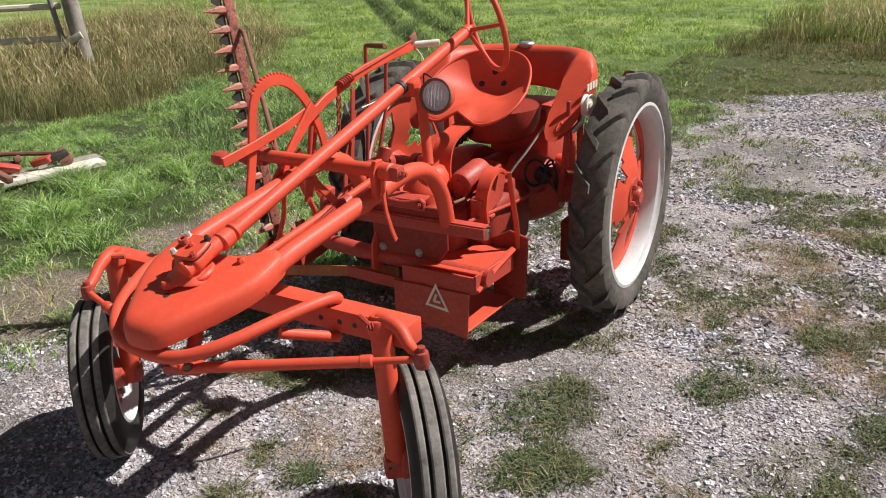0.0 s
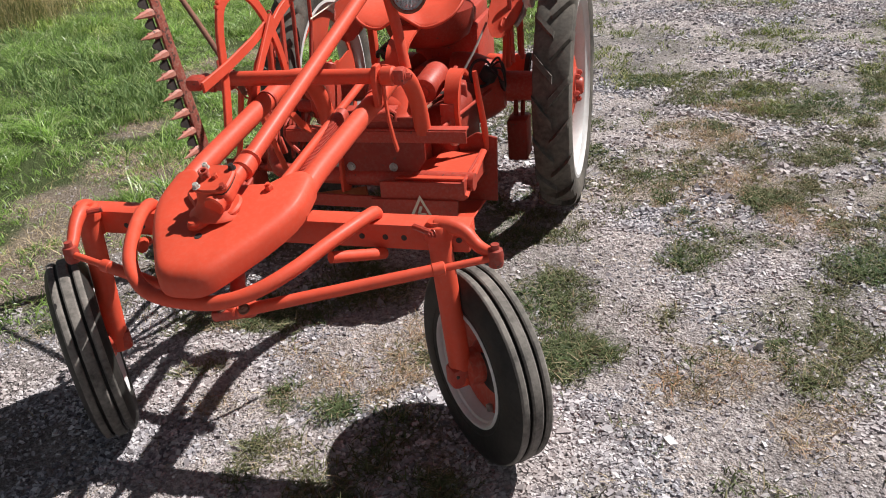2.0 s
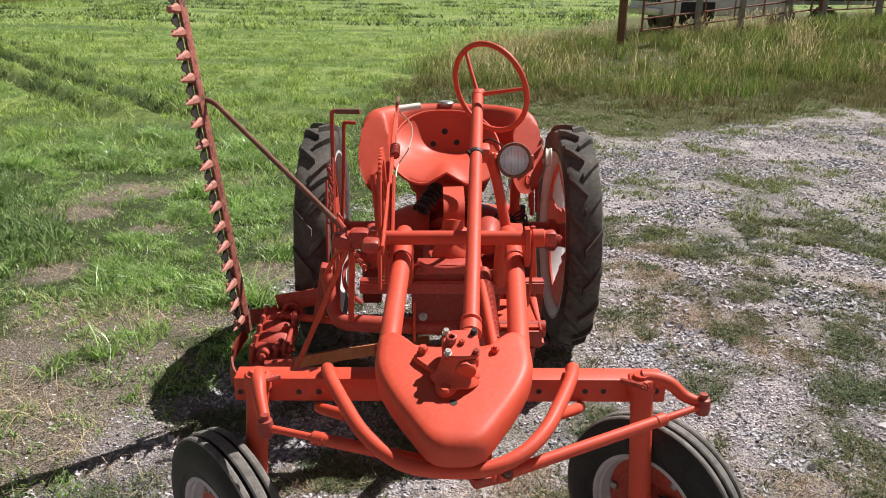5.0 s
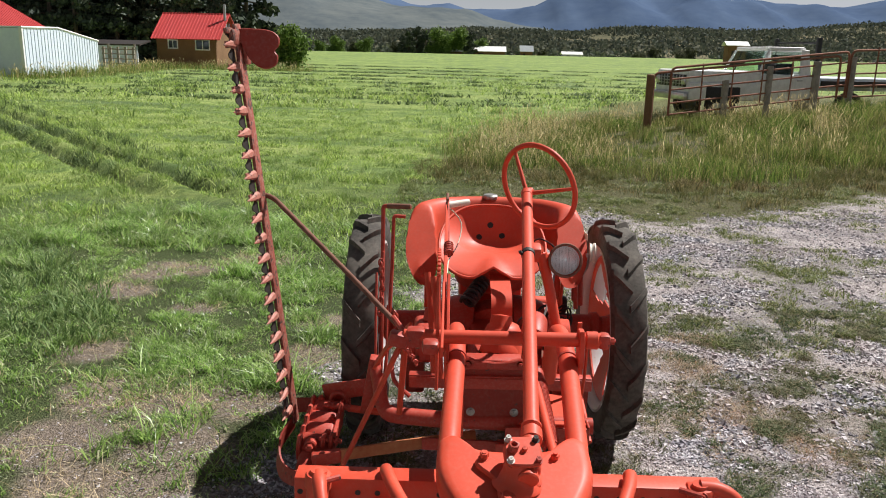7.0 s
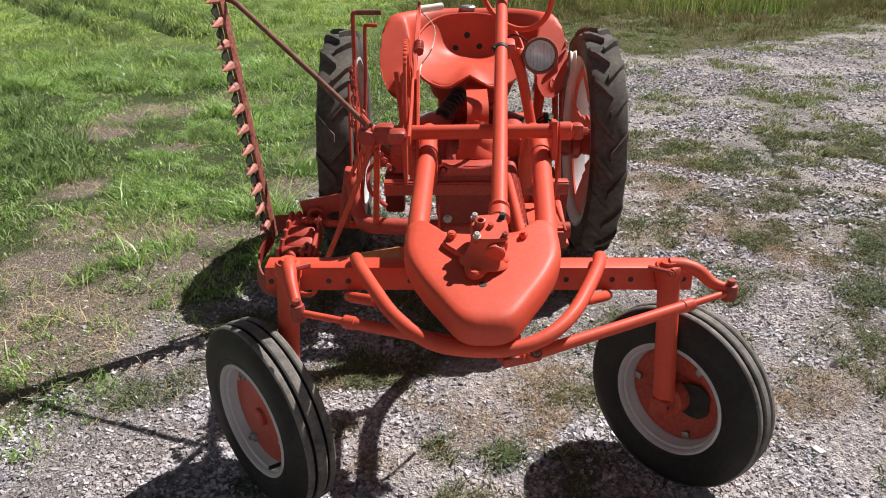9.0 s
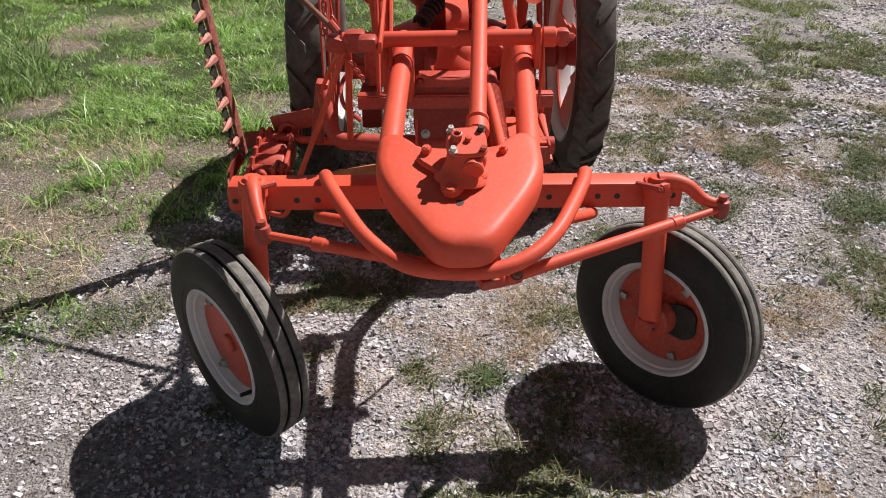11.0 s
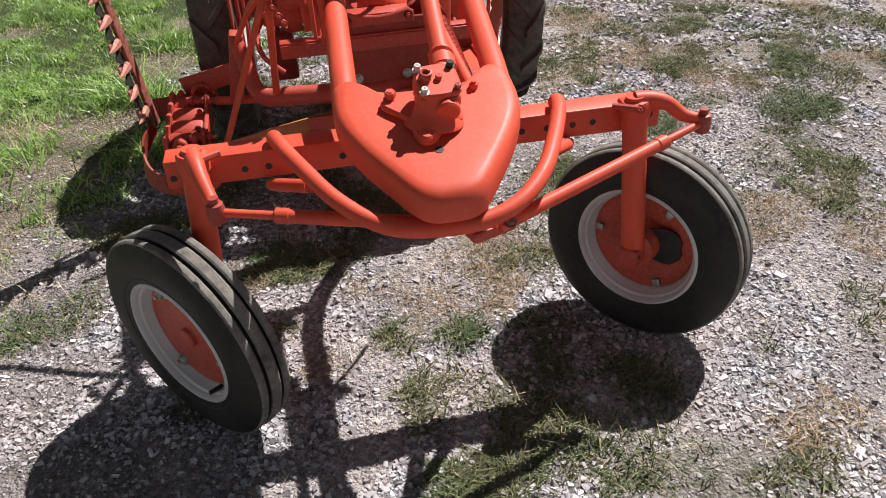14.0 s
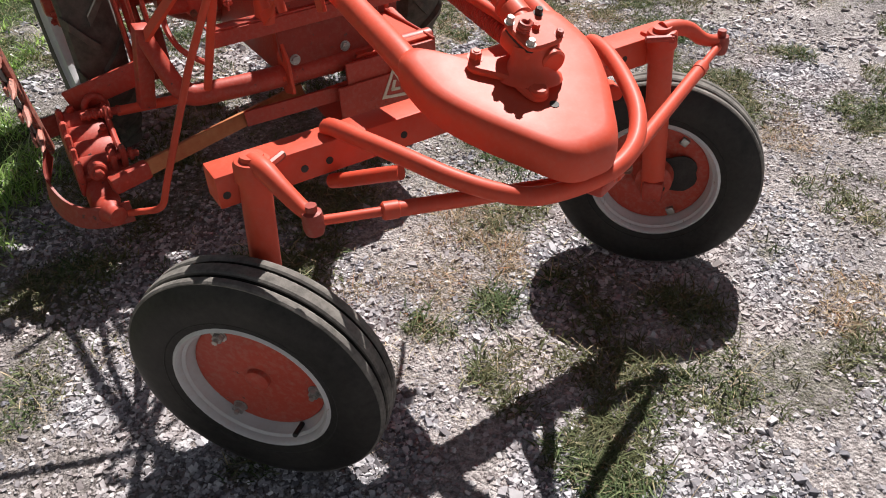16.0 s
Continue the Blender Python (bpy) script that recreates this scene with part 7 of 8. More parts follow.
def leaf_cloud(bm_pts, size, rs):
    """Small leaf quads at points, as arrays."""
    n = len(bm_pts)
    a, b = rs.normal(size=(n, 3)), rs.normal(size=(n, 3))
    a /= np.linalg.norm(a, axis=1)[:, None]
    b -= a * (a * b).sum(1)[:, None]
    b /= np.linalg.norm(b, axis=1)[:, None]
    s = size * rs.uniform(0.6, 1.4, (n, 1))
    return np.stack([bm_pts - a * s, bm_pts + b * s * 0.6, bm_pts + a * s, bm_pts - b * s * 0.6], 1).reshape(-1, 3), np.arange(4 * n).reshape(-1, 4)


def tree(name, base, height, spread, conifer, seed, label, group, leaf=None):
    t = thing(name, base, label, "tree", group)
    rnd, rs = random.Random(seed), np.random.RandomState(seed)
    base = Vector(base)
    trunk = tube([base, base + Vector((0.02 * height, 0, 0.5 * height)), base + Vector((0, 0, height * (0.97 if conifer else 0.75)))], [0.028 * height, 0.018 * height, 0.004 * height], 8)
    pts = []
    limbs = 24 if conifer else 16
    for i in range(limbs):
        f = 0.05 + 0.88 * i / limbs if conifer else 0.06 + 0.62 * i / limbs
        a = rnd.uniform(0, 2 * math.pi)
        reach = spread * ((1 - f) ** 0.8 + 0.12 if conifer else rnd.uniform(0.55, 0.95))
        p0 = base + Vector((0, 0, f * height))
        p1 = p0 + Vector((math.cos(a) * reach, math.sin(a) * reach, (-0.06 if conifer else 0.20) * height * rnd.uniform(0.5, 1.3)))
        tube([p0, (p0 + p1) / 2 + Vector((0, 0, 0.02 * height)), p1], [0.008 * height, 0.005 * height, 0.002 * height], 5, trunk)
        for j in range(5 if conifer else 4):
            q = p0.lerp(p1, rnd.uniform(0.25, 1.0))
            r = (0.10 * spread + 0.25 * reach * 0.4) if conifer else spread * rnd.uniform(0.22, 0.42)
            k = 80 if conifer else 140
            c = rs.normal(size=(k, 3)) * (r * 0.55, r * 0.55, r * (0.28 if conifer else 0.45)) + np.array(q)
            pts.append(c)
    part("trunk", trunk, BARK, t)
    pts = np.concatenate(pts)
    pts[:, 2] = np.maximum(pts[:, 2], base.z + 0.03 * height)
    co, faces = leaf_cloud(pts, 0.031 * height, rs)
    me = mesh_from("crown", co - np.array(base), faces)
    me.materials.append(leaf or (NEEDLES if conifer else LEAVES))
    ob = new("crown", me)
    ob.parent = t
    return t


pines = tree("conifer_tree", (-43, 92, 0), 15, 5.6, True, 1, "tall dark conifer behind the farm house", "trees behind the house")
for i, (px, py, s) in enumerate([(-38, 95, 1.1), (-34.5, 92, 0.95), (-40.5, 97, 1.1), (-47, 94, 1.1), (-31.5, 97, 1.0), (-51, 90, 1.0), (-28.5, 94, 0.95), (-36, 101, 1.2), (-55, 98, 1.1), (-45, 88, 0.9), (-26.0, 99, 0.95), (-33, 88, 0.62), (-37, 87, 0.66), (-41, 86, 0.7), (-29.5, 88, 0.6), (-49, 86, 0.75), (-53, 84, 0.8), (-26.5, 90, 0.55), (-58, 88, 1.0)]):
    c = copy_thing(pines, pose(px, py, 0, 0, 0, 40 * i))
    c.scale = (s, s, s)
ash = tree("broadleaf_tree", (-15.4, 73, 0), 4.1, 1.9, False, 5, "rounded green tree beside the farm house", "field trees")
for px, py, s in [(-6, 378, 3.3), (1.5, 384, 3.4), (12.0, 386, 2.3), (-56, 388, 2.2), (-74, 384, 1.8), (-64, 392, 1.7), (-43, 390, 2.1)]:
    c = copy_thing(ash, pose(px, py, 0, 0, 0, px * 7 % 360))
    c.scale = (s, s, s)
for px, py, s in [(-20.5, 378, 0.84), (-17.0, 382, 1.0), (-12.8, 380, 0.86), (8.6, 380, 0.88), (-23.5, 384, 0.7)]:
    c = copy_thing(pines, pose(px, py, 0, 0, 0, px * 31 % 360))
    c.scale = (s * 0.9, s * 0.9, s)

scrub = tree("scrub_tree", (89, 391, 0), 4.0, 2.2, False, 9, "olive grey scrub tree beyond the field", "scrub trees", SCRUB)
for px, py, s in [(93, 399, 1.3), (101, 404, 1.9), (112, 396, 1.5), (121, 410, 2.0), (139, 398, 2.2), (147, 402, 1.6), (44, 394, 1.3), (171, 401, 2.0), (-48, 399, 1.8), (-84, 402, 2.2), (-91, 396, 1.6), (-28, 408, 1.9)]:
    c = copy_thing(scrub, pose(px, py, 0, 0, 0, px * 17 % 360))
    c.scale = (s, s, s * 0.9)


rs_w = np.random.RandomState(77)
wx, wy = rs_w.uniform(-520, 620, 26000), rs_w.uniform(395, 820, 26000)
ok_w = rs_w.rand(26000) < smooth01(0.30, 0.44, fractal(wx / 60, wy / 60, 1.0, 19, 4)) * 0.92 + 0.08
wx, wy = wx[ok_w], wy[ok_w]
woods = np.repeat(np.stack([wx, wy, near_z(wx, wy) + 1.1], -1), 6, 0)
woods += rs_w.normal(size=woods.shape) * (2.1, 2.1, 1.3)
co_w, f_w = leaf_cloud(woods, 1.3, rs_w)
me_w = mesh_from("far_woods", co_w, f_w)
me_w.materials.append(island_colours("far_scrub", [(0, (0.042, 0.055, 0.042)), (0.6, (0.075, 0.090, 0.062)), (1, (0.13, 0.135, 0.090))], 0.9, translucent=0.3))
tagged(new("far_woods", me_w), "dark scrub woods on the far hills", "woods", "", "stuff")


# ---- buildings ----
def gable_house():
    """Brown board house with a ribbed red metal roof, two white windows in the long wall."""
    x0, x1, y0, y1, eave, top = -26.5, -21.2, 70.0, 76.5, 2.65, 4.75
    h = thing("farm_house", ((x0 + x1) / 2, (y0 + y1) / 2, 0), "small brown board house with a red metal roof", "house")
    wins = [(-25.05, 1.72, 0.75, 0.62), (-22.40, 1.62, 1.15, 0.78)]
    bm = bmesh.new()
    xs_w = sorted({x0, x1} | {w[0] - w[2] / 2 for w in wins} | {w[0] + w[2] / 2 for w in wins})
    for a, b in zip(xs_w, xs_w[1:]):
        w = next((w for w in wins if w[0] - w[2] / 2 <= a + 1e-6 < w[0] + w[2] / 2 - 1e-6), None)
        spans = [(0, eave)] if w is None else [(0, w[1]), (w[1] + w[3], eave)]
        for lo, hi in spans:
            block((b - a, 0.16, hi - lo), pose((a + b) / 2, y0, (lo + hi) / 2), 0, bm)
    block((x1 - x0, 0.16, eave), pose((x0 + x1) / 2, y1, eave / 2), 0, bm)
    ym = (y0 + y1) / 2
    for x in (x0 + 0.08, x1 - 0.08):
        yz_plate([(y0, 0), (y1, 0), (y1, eave), (ym, top - 0.1), (y0, eave)], x, 0.16, bm, 0)
    part("wall", bm, SIDING, h, "brown vertical board wall", 0)
    for s in (-1, 1):
        slope = math.atan2(top - eave, ym - y0)
        length = math.hypot(top - eave, ym - y0) + 0.5
        mid = Vector(((x0 + x1) / 2, ym + s * (ym - y0 + 0.25) / 2, (eave + top) / 2 - 0.05))
        m = Matrix.Translation(mid) @ Matrix.Rotation(-s * slope, 4, "X")
        roof = part("roof", block((x1 - x0 + 0.9, length, 0.06), m, 0), ROOF_RED, h, "ribbed red metal roof", 0)
        for i in range(22):
            part("roof_rib", block((0.07, length, 0.05), m @ Matrix.Translation((-(x1 - x0 + 0.8) / 2 + i * (x1 - x0 + 0.8) / 21, 0, 0.05)), 0), ROOF_RED, roof, "", 0)
    for x, z, w, hh in wins:
        win = part("window", block((w + 0.16, 0.06, 0.09), pose(x, y0 - 0.09, z + hh + 0.04), 0, block((w + 0.16, 0.06, 0.09), pose(x, y0 - 0.09, z - 0.04), 0, block((0.09, 0.06, hh), pose(x - w / 2 - 0.035, y0 - 0.09, z + hh / 2), 0, block((0.09, 0.06, hh), pose(x + w / 2 + 0.035, y0 - 0.09, z + hh / 2), 0, block((0.06, 0.06, hh), pose(x, y0 - 0.09, z + hh / 2), 0))))), TRIM_WHITE, h, "white window frame", 0)
        part("pane", block((w, 0.02, hh), pose(x, y0, z + hh / 2), 0), DARK_GLASS, win, "", 0)
    part("chimney", rod((-21.0, 72.4, 3.6), (-21.0, 72.4, 5.6), 0.13, 12), GREY_METAL, h)


def ribbed_shed():
    """White ribbed metal shed end with a falling roof, beside a red-roofed barn."""
    s = thing("metal_shed", (-24, 47, 0), "white ribbed metal shed with a sloping roof", "shed")
    a, b = Vector((-22.5, 39.9, 0)), Vector((-23.45, 50.9, 0))
    way = (b - a).normalized()
    nrm = Vector((way.y, -way.x, 0))
    length = (b - a).length

    def top_at(u):
        return 2.62 if u < 0.42 else 2.62 - 0.62 * (u - 0.42) / 0.58
    m = Matrix(((way.x, 0, nrm.x, a.x), (way.y, 0, nrm.y, a.y), (0, 1, 0, 0), (0, 0, 0, 1)))
    wall = part("wall", plate([(0, 0), (length, 0), (length, top_at(1)), (0.42 * length, 2.62), (0, 2.55)], 0.10, m, 0), WHITE_METAL, s, "", 0)
    for i in range(26):
        u = (i + 0.5) / 26
        part("wall_rib", block((0.05, top_at(u) - 0.05, 0.05), m @ Matrix.Translation((u * length, top_at(u) / 2, 0.06)), 0), WHITE_METAL, wall, "", 0)
    part("roof_trim", tube([m @ Vector((-0.1, 2.60, 0.05)), m @ Vector((0.42 * length, 2.68, 0.05)), m @ Vector((length + 0.1, top_at(1) + 0.05, 0.05))], 0.07, 6), TRIM_WHITE, s)
    part("corner_trim", block((0.16, 2.6, 0.16), m @ Matrix.Translation((0, 1.3, 0)), 0), TRIM_WHITE, s, "", 0)
    part("side_wall", block((9.0, 0.1, 2.55), pose(a.x - 4.5, a.y + 0.05, 1.275), 0), WHITE_METAL, s, "shaded pale metal side wall", 0)
    rf = bmesh.new()
    add_verts_faces(rf, [(a.x - 9, a.y, 2.56), (a.x, a.y, 2.58), tuple(m @ Vector((0.42 * length, 2.66, 0))), (a.x - 6, a.y + 6, 2.66), tuple(m @ Vector((length, top_at(1) + 0.03, 0))), (a.x - 7, a.y + 11, 1.95)], [(0, 1, 2, 3), (3, 2, 4, 5)])
    top = bmesh.ops.extrude_face_region(rf, geom=rf.faces[:])
    bmesh.ops.translate(rf, verts=[v for v in top["geom"] if isinstance(v, bmesh.types.BMVert)], vec=(0, 0, 0.08))
    part("roof", rf, WHITE_METAL, s, "", 0)
    barn = thing("barn", (-36, 58, 0), "barn with a red metal roof behind the shed", "barn")
    x1, x0, y0, y1, eave, top_z = -30.9, -42.5, 46.0, 66.5, 3.05, 6.6
    skew = math.atan2(3.6, 20.5)
    BM = Matrix.Translation((x1, y0, 0)) @ Matrix.Rotation(skew, 4, "Z")
    wide, deep = x1 - x0, y1 - y0
    rise = math.atan2(top_z - eave, wide / 2)
    part("wall", block((0.15, deep, eave), BM @ pose(0, deep / 2, eave / 2), 0, block((0.15, deep, eave), BM @ pose(-wide, deep / 2, eave / 2), 0)), GREY_METAL, barn, "", 0)
    for yy in (0.1, deep - 0.1):
        gm = BM @ Matrix(((1, 0, 0, 0), (0, 0, 1, yy), (0, 1, 0, 0), (0, 0, 0, 1)))
        part("gable_wall", plate([(0, 0), (-wide, 0), (-wide, eave), (-wide / 2, top_z - 0.1), (0, eave)], 0.12, gm, 0), GREY_METAL, barn, "", 0)
    run = wide / 2 / math.cos(rise) + 0.3
    for sd in (0, 1):
        rm = BM @ Matrix.Translation((-wide / 4 - sd * wide / 2 + (0.12 if sd == 0 else -0.12), deep / 2, (eave + top_z) / 2)) @ Matrix.Rotation(rise if sd == 0 else -rise, 4, "Y")
        roof = part("roof", block((run, deep + 0.5, 0.08), rm, 0), ROOF_RED, barn, "", 0)
        for k in range(30 if sd == 0 else 0):
            part("roof_rib", block((run, 0.06, 0.05), rm @ Matrix.Translation((0, -deep / 2 + k * deep / 29, 0.06)), 0), ROOF_RED, roof, "", 0)


gable_house()
ribbed_shed()
def far_shed(name, x, y, wide, deep, eave, top, wall, roof, label, category):
    """Low gabled building with overhanging roof slopes, ridge along x, and a dark doorway."""
    t = thing(name, (x, y, 0), label, category)
    part("wall", block((wide, deep, eave), pose(x, y, eave / 2), 0), wall, t, "", 0)
    run, rise = deep / 2 + 0.5, top - eave
    for sd in (-1, 1):
        m = Matrix.Translation((x, y + sd * run / 2, (eave + top) / 2)) @ Matrix.Rotation(-sd * math.atan2(rise, run), 4, "X")
        part("roof", block((wide + 1.2, math.hypot(run, rise), 0.14), m, 0), roof, t, "", 0)
    # closed wall; a thin dark slab paints the doorway's inner shade
    part("doorway", block((0.16 * wide, 0.1, 0.75 * eave), pose(x - 0.22 * wide, y - deep / 2 - 0.03, 0.375 * eave), 0), DARK_IRON, t, "dark slab for the shade in a doorway", 0)


far_shed("long_farm_shed", 17, 384, 16, 9, 2.9, 5.3, SIDING, TRIM_WHITE, "far white-roofed farm shed across the field", "shed")
far_shed("long_farm_shed", -2, 383, 13, 7, 2.7, 4.3, SIDING, TRIM_WHITE, "far low shed with a white roof among trees", "shed")
far_shed("far_house", 35.5, 386, 5.5, 5, 3.2, 6.0, SIDING, GREY_METAL, "far brown house across the field", "house")
far_shed("far_house", 57, 384, 9, 5, 2.3, 3.6, TRIM_WHITE, TRIM_WHITE, "far low white house across the field", "house")
corral = thing("corral_fence", (-25.5, 60, 0), "grey rail fence between the shed and the house", "fence")
for i in range(5):
    part("post", block((0.15, 0.15, 1.7), pose(-23.9 - 0.95 * i, 58 + 0.9 * i, 0.85), 0), GREY_WOOD, corral, "", 0)
for k in range(4):
    part("rail", rod((-23.7, 57.8, 0.45 + 0.36 * k), (-27.9, 61.8, 0.45 + 0.36 * k), 0.045, 6), GREY_WOOD, corral)
lean = thing("lean_to_shed", (-29, 66, 0), "low grey shed with a dark roof behind the rail fence", "shed")
part("wall", block((4.6, 0.12, 1.9), pose(-29.0, 66, 0.95), 0), WHITE_METAL, lean, "", 0)
part("roof", block((5.2, 2.6, 0.12), pose(-29.0, 67.0, 2.05, 8, 0, 0), 0), DARK_IRON, lean, "", 0)
for i in range(3):
    part("support_post", block((0.14, 0.14, 1.95), pose(-31.2 + 2.2 * i, 65.6, 0.97), 0), GREY_WOOD, lean, "", 0)
far_shed("far_house", 70.4, 200, 4.6, 3, 5.0, 6.0, SIDING, TRIM_WHITE, "far house with a white roof behind the pickup", "house")


# ---- pipe panel fence and the pickup behind it ----
def ground_z(px, py):
    return float(terrain(np.array([px]), np.array([py]))[0])


def pipe_fence():
    f = thing("pipe_fence", (8, 15, 0), "rusty pipe panel fence on wooden posts in tall grass", "fence")
    p0, p1 = Vector((4.03, 15.1, 0)), Vector((13.6, 18.2, 0))
    way = (p1 - p0).normalized()

    def at(u, z):
        p = p0 + way * u
        return Vector((p.x, p.y, ground_z(p.x, p.y) + z))
    for u, hgt, r in ((0.0, 1.20, 0.085), (1.87, 0.95, 0.075), (3.0, 1.16, 0.07), (4.26, 1.18, 0.085), (5.26, 1.22, 0.075), (6.9, 1.2, 0.08), (8.3, 1.2, 0.08), (9.7, 1.2, 0.08)):
        part("post", rod(at(u, -0.1), at(u, hgt), r, 12), SIDING if u == 0 else GREY_WOOD, f, "rust-brown end post" if u == 0 else "weathered wooden fence post")
    for u0, u1 in ((0.08, 4.9), (0.49, 5.13), (5.2, 9.7)):
        top = 1.22 if u0 < 0.3 else 1.30 if u0 < 1 else 1.36
        part("panel_frame", tube(fillet([at(u0, 0.30), at(u0, top), at(u1, top + 0.04), at(u1, 0.30)], 0.14), 0.026, 10), PIPE_RUST, f, "rusty bent pipe panel")
        for z in (0.32, 0.56, 0.84, 1.06) if u0 > 0.3 else ():
            part("panel_rail", rod(at(u0, z), at(u1, z + 0.04), 0.019, 8), PIPE_RUST, f)
        n = 6
        for i in range(1, n):
            u = u0 + (u1 - u0) * i / n
            if u0 > 0.3:
                part("panel_upright", rod(at(u, 0.32), at(u, top + 0.04), 0.017, 8), PIPE_RUST, f)


def pickup():
    """Old white pickup with a flat bed, seen from its front corner."""
    t = thing("pickup_truck", (9.2, 19.5, 0), "old white pickup truck with a flat bed", "truck")
    front, ang = Vector((5.90, 18.2, 0.20)), radians(9)
    M = Matrix.Translation(front) @ Matrix.Rotation(ang, 4, "Z") @ Matrix.Scale(1.07, 4)

    def b(sx, sy, sz, x, y, z, bev=0.03, bm=None, tilt=0):
        return block((sx, sy, sz), M @ pose(x, y, z, 0, tilt, 0), bev, bm, 2)
    # x runs back along the truck, y across it
    body = b(1.90, 1.78, 0.36, 0.78, 0.9, 1.00, 0.07)
    b(1.88, 1.92, 0.42, 0.78, 0.9, 0.70, 0.05, body)
    b(1.30, 1.92, 0.62, 2.28, 0.9, 0.80, 0.05, body)
    part("body", body, TRUCK_WHITE, t, "chalky white truck body")
    # open cab: roof on pillars with real glass between
    part("cab_roof", b(0.98, 1.52, 0.10, 2.32, 0.9, 1.70, 0.045  ), TRUCK_WHITE, t, "white cab roof")
    for yy, s in ((0.0, 1), (1.8, -1)):
        part("windscreen_pillar", tube([M @ Vector((1.60, yy + 0.02 * s, 1.10)), M @ Vector((1.86, yy + 0.13 * s, 1.66))], 0.036, 8), TRUCK_WHITE, t)
        part("rear_pillar", plate([(2.62, 1.08), (2.92, 1.08), (2.84, 1.68), (2.66, 1.70)], 0.05, M @ Matrix(((1, 0, 0, 0), (0, 0.10 * s, 1, yy + 0.02 * s - 0.11 * s), (0, 1, 0, 0), (0, 0, 0, 1))), 0.01), TRUCK_WHITE, t)
        part("quarter_post", tube([M @ Vector((1.92, yy, 1.12)), M @ Vector((2.02, yy + 0.11 * s, 1.64))], 0.014, 6), BLACK, t)
        part("side_window", plate([(1.72, 1.12), (2.62, 1.12), (2.66, 1.64), (1.94, 1.64)], 0.008, M @ Matrix(((1, 0, 0, 0), (0, 0.19 * s, 1, yy - 0.20 * s), (0, 1, 0, 0), (0, 0, 0, 1))), 0), CAR_GLASS, t, "clear side window", 0).visible_shadow = False
    ws = bmesh.new()
    front4 = ((1.60, 0.06, 1.12), (1.86, 0.17, 1.65), (1.86, 1.63, 1.65), (1.60, 1.74, 1.12))
    add_verts_faces(ws, [M @ Vector(p) for p in front4] + [M @ Vector((p[0] - 0.008, p[1], p[2] + 0.004)) for p in front4], [(0, 1, 2, 3), (4, 7, 6, 5), (0, 4, 5, 1), (2, 6, 7, 3), (1, 5, 6, 2), (3, 7, 4, 0)])
    part("windscreen", ws, CAR_GLASS, t, "", 0).visible_shadow = False
    part("bench_seat", b(0.16, 1.4, 0.42, 2.52, 0.9, 1.16, 0.05, b(0.5, 1.4, 0.14, 2.3, 0.9, 0.98, 0.05)), BLACK, t)
    part("rear_window_frame", b(0.05, 1.5, 0.12, 2.86, 0.9, 1.12, 0.01, b(0.05, 1.4, 0.10, 2.82, 0.9, 1.62, 0.01)), TRUCK_WHITE, t)
    part("door", b(0.98, 0.03, 0.60, 2.22, -0.068, 0.80, 0.01), TRUCK_WHITE, t)
    part("door_handle", b(0.14, 0.03, 0.03, 2.58, -0.10, 0.98, 0.008), CHROME, t)
    part("mirror", b(0.06, 0.16, 0.24, 1.80, -0.20, 1.24, 0.02), BLACK, t)
    grille = part("grille", b(0.04, 1.62, 0.28, -0.17, 0.9, 0.93, 0.01), BLACK, t, "black truck grille")
    for k in range(3):
        part("grille_bar", b(0.03, 1.60, 0.014, -0.195, 0.9, 0.86 + 0.07 * k, 0.003), CHROME, grille)
    for k in range(9):
        part("grille_bar", b(0.03, 0.014, 0.26, -0.195, 0.22 + 0.17 * k, 0.93, 0.003), CHROME, grille)
    for yy in (0.18, 1.62):
        part("headlight", b(0.05, 0.20, 0.18, -0.19, yy, 0.93, 0.02), CHROME, t)
    part("bumper", b(0.10, 1.95, 0.18, -0.23, 0.9, 0.58, 0.03), CHROME, t)
    for x in (0.70, 4.0):
        for yy in (0.04, 1.76):
            m = M @ Matrix.Translation((x, yy, 0.36)) @ Matrix.Rotation(radians(90), 4, "X")
            w = part("wheel", lathe([(0.21, -0.09), (0.34, -0.10), (0.36, -0.07), (0.36, 0.07), (0.34, 0.10), (0.21, 0.09)], 28, m, closed=True), RUBBER, t)
            part("wheel_rim", lathe([(0.0, 0.05), (0.10, 0.06), (0.20, 0.04), (0.22, 0.09), (0.22, -0.09), (0.0, -0.05)], 24, m), CHROME, w)
    # black slab stands for the shaded hollow of the wheel arch
    part("wheel_arch", b(0.86, 0.06, 0.38, 0.70, -0.045, 0.62, 0.16), BLACK, t)
    bed = part("flat_bed", b(2.6, 2.1, 0.10, 4.40, 0.9, 1.0, 0.01, b(2.5, 1.0, 0.2, 4.4, 0.9, 0.84, 0.02)), WHITE_METAL, t, "grey flat bed")
    part("bed_edge", b(2.62, 0.05, 0.14, 4.40, -0.17, 0.92, 0.01), DARK_IRON, bed)
    for yy in (0.0, 1.8):
        part("rack_post", b(0.10, 0.10, 1.15, 3.02, yy, 1.40, 0.01), BLACK, t)
    part("rack_bar", b(0.05, 1.85, 0.05, 3.02, 0.9, 1.86, 0.01), BLACK, t)


pipe_fence()
pickup()

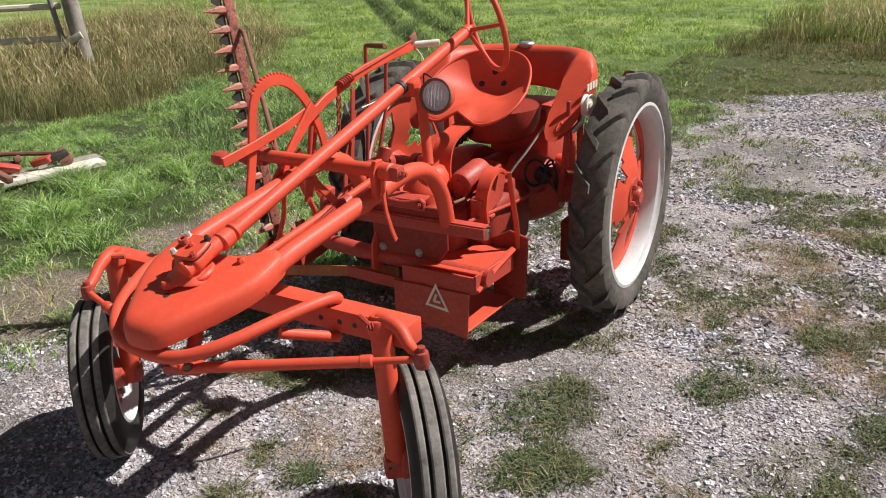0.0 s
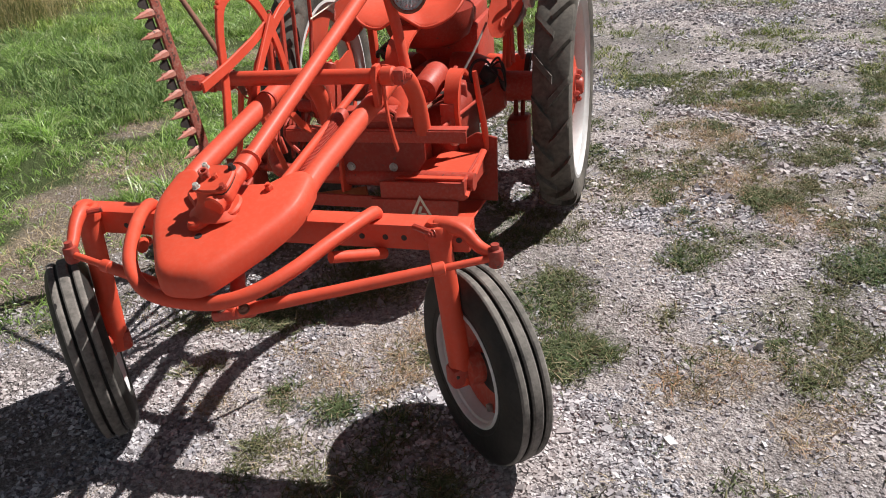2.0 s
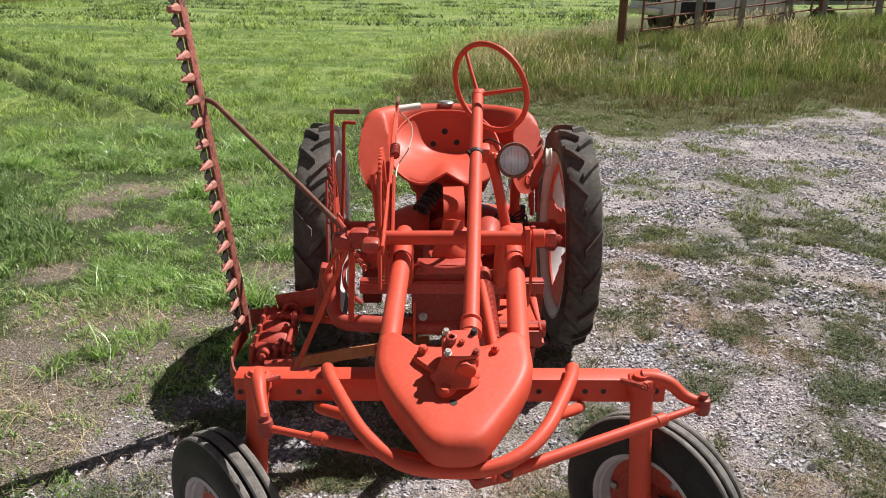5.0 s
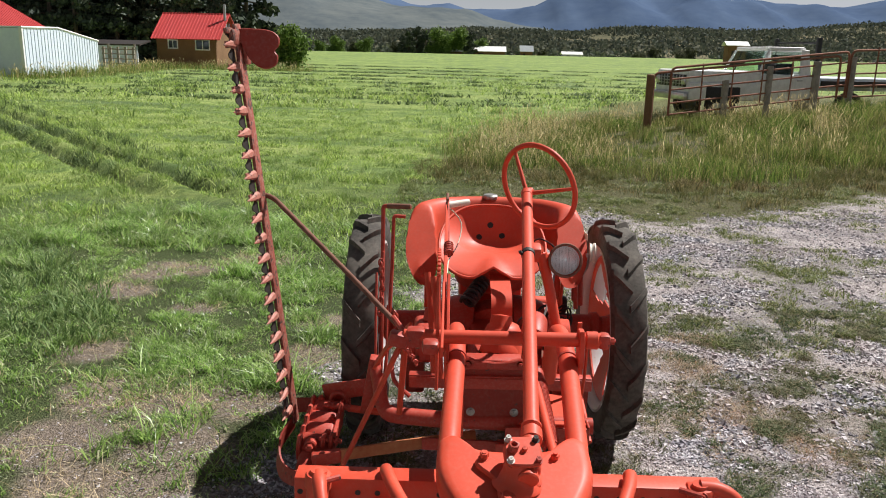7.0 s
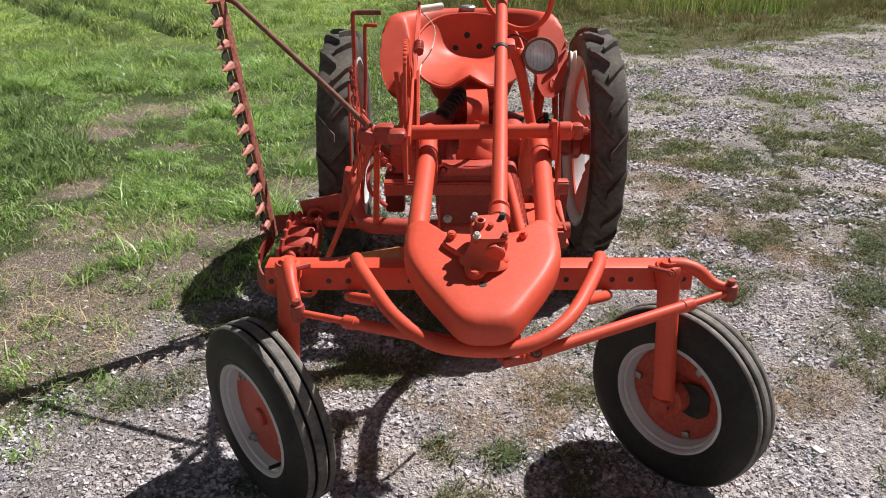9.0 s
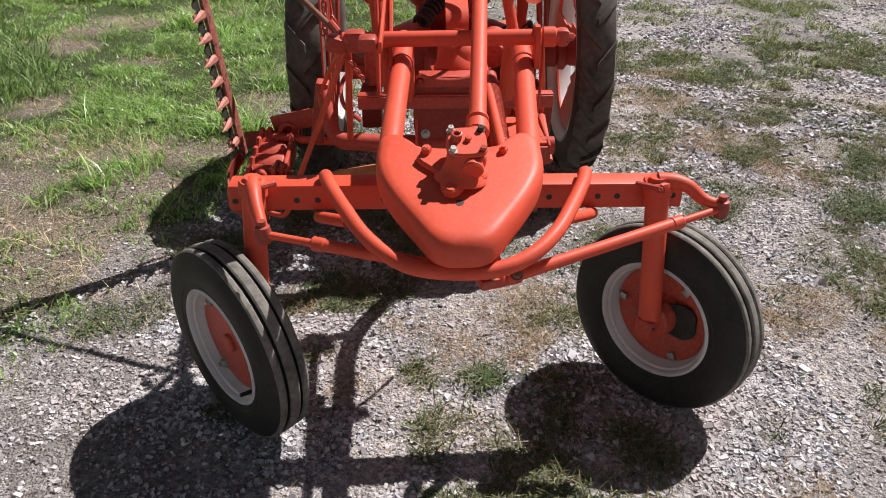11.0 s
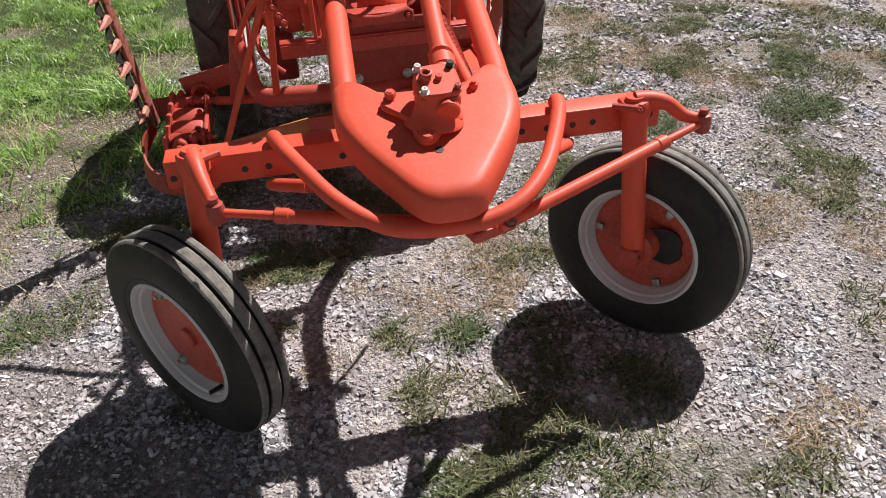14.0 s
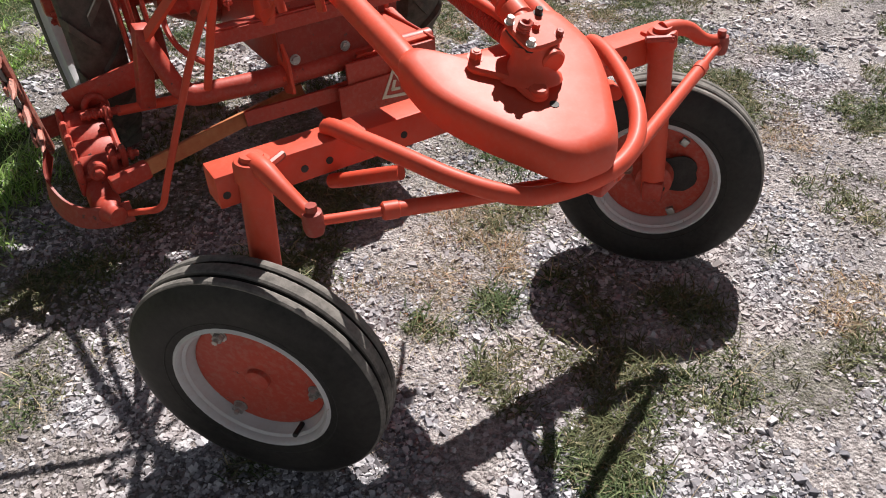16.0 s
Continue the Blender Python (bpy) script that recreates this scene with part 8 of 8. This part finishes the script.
# ---- old fence and the pile of boards by the grass ----
old = thing("rail_fence", (-8.1, 5.4, 0), "old weathered wooden rail fence in long grass", "fence")
part("post", rod((-7.98, 5.49, 0.0), (-8.06, 5.47, 1.0), 0.105, 14, None, 0.012), GREY_WOOD, old, "thick weathered fence post")
part("post", rod((-11.0, 3.6, 0.0), (-11.0, 3.6, 1.1), 0.10, 14), GREY_WOOD, old)
part("gate_stile", rod((-8.16, 5.36, 0.2), (-8.30, 5.33, 1.15), 0.035, 8), GREY_WOOD, old)
for z in (0.38, 0.80):
    part("rail", rod((-8.2, 5.42, z + 0.05), (-12.3, 2.9, z - 0.02), 0.042, 8), PALE_BOARD, old)
part("short_board", block((0.42, 0.03, 0.09), pose(-8.05, 5.33, 0.40, 0, -25, 30), 0.005), PALE_BOARD, old)
for k, (x0, y0, x1, y1, z, w) in enumerate([(-3.95, 1.10, -3.58, 2.25, 0.05, 0.16), (-4.05, 1.45, -3.75, 2.35, 0.04, 0.14), (-4.6, 0.4, -3.7, 1.5, 0.045, 0.20)]):
    m = align((x0, y0, z), (x1, y1, z + 0.01))
    d = math.hypot(x1 - x0, y1 - y0)
    single("board", block((w, 0.035, d), m @ Matrix.Translation((0, 0, d / 2)), 0.004), PALE_BOARD if k != 1 else GREY_WOOD, "pale weathered board lying in the grass", "board", "boards in the grass")
scrap = thing("scrap_iron", (-3.85, 1.85, 0.05), "small heap of rusty iron parts on the boards", "scrap")
for k in range(7):
    a = k * 1.3
    part("iron_piece", block((0.22 - 0.015 * k, 0.05 + 0.01 * (k % 3), 0.05), pose(-3.85 + 0.12 * math.cos(a), 1.75 + 0.09 * k - 0.2, 0.13 + 0.02 * (k % 2), 20 * math.sin(a), 15, 50 * k), 0.012), (RUST, ORANGE_WORN, DARK_IRON)[k % 3], scrap)
part("iron_wheel", lathe([(0.10, -0.02), (0.12, 0), (0.10, 0.02), (0.03, 0.015), (0.0, 0.015)], 20, align((-4.0, 1.40, 0.14), (-3.7, 1.2, 0.35))), STEEL, scrap, "grey iron disc")
part("pulley", lathe([(0.0, 0.04), (0.045, 0.035), (0.055, 0), (0.045, -0.035), (0.0, -0.04)], 20, align((-3.72, 2.05, 0.12), (-3.6, 1.9, 0.3))), RUST, scrap)
single("rusty_rod", tube([(-4.7, 1.6, 0.08), (-4.3, 1.95, 0.12), (-3.95, 2.2, 0.10)], 0.018, 8), RUST, "bent rusty orange rod in the grass", "rod")
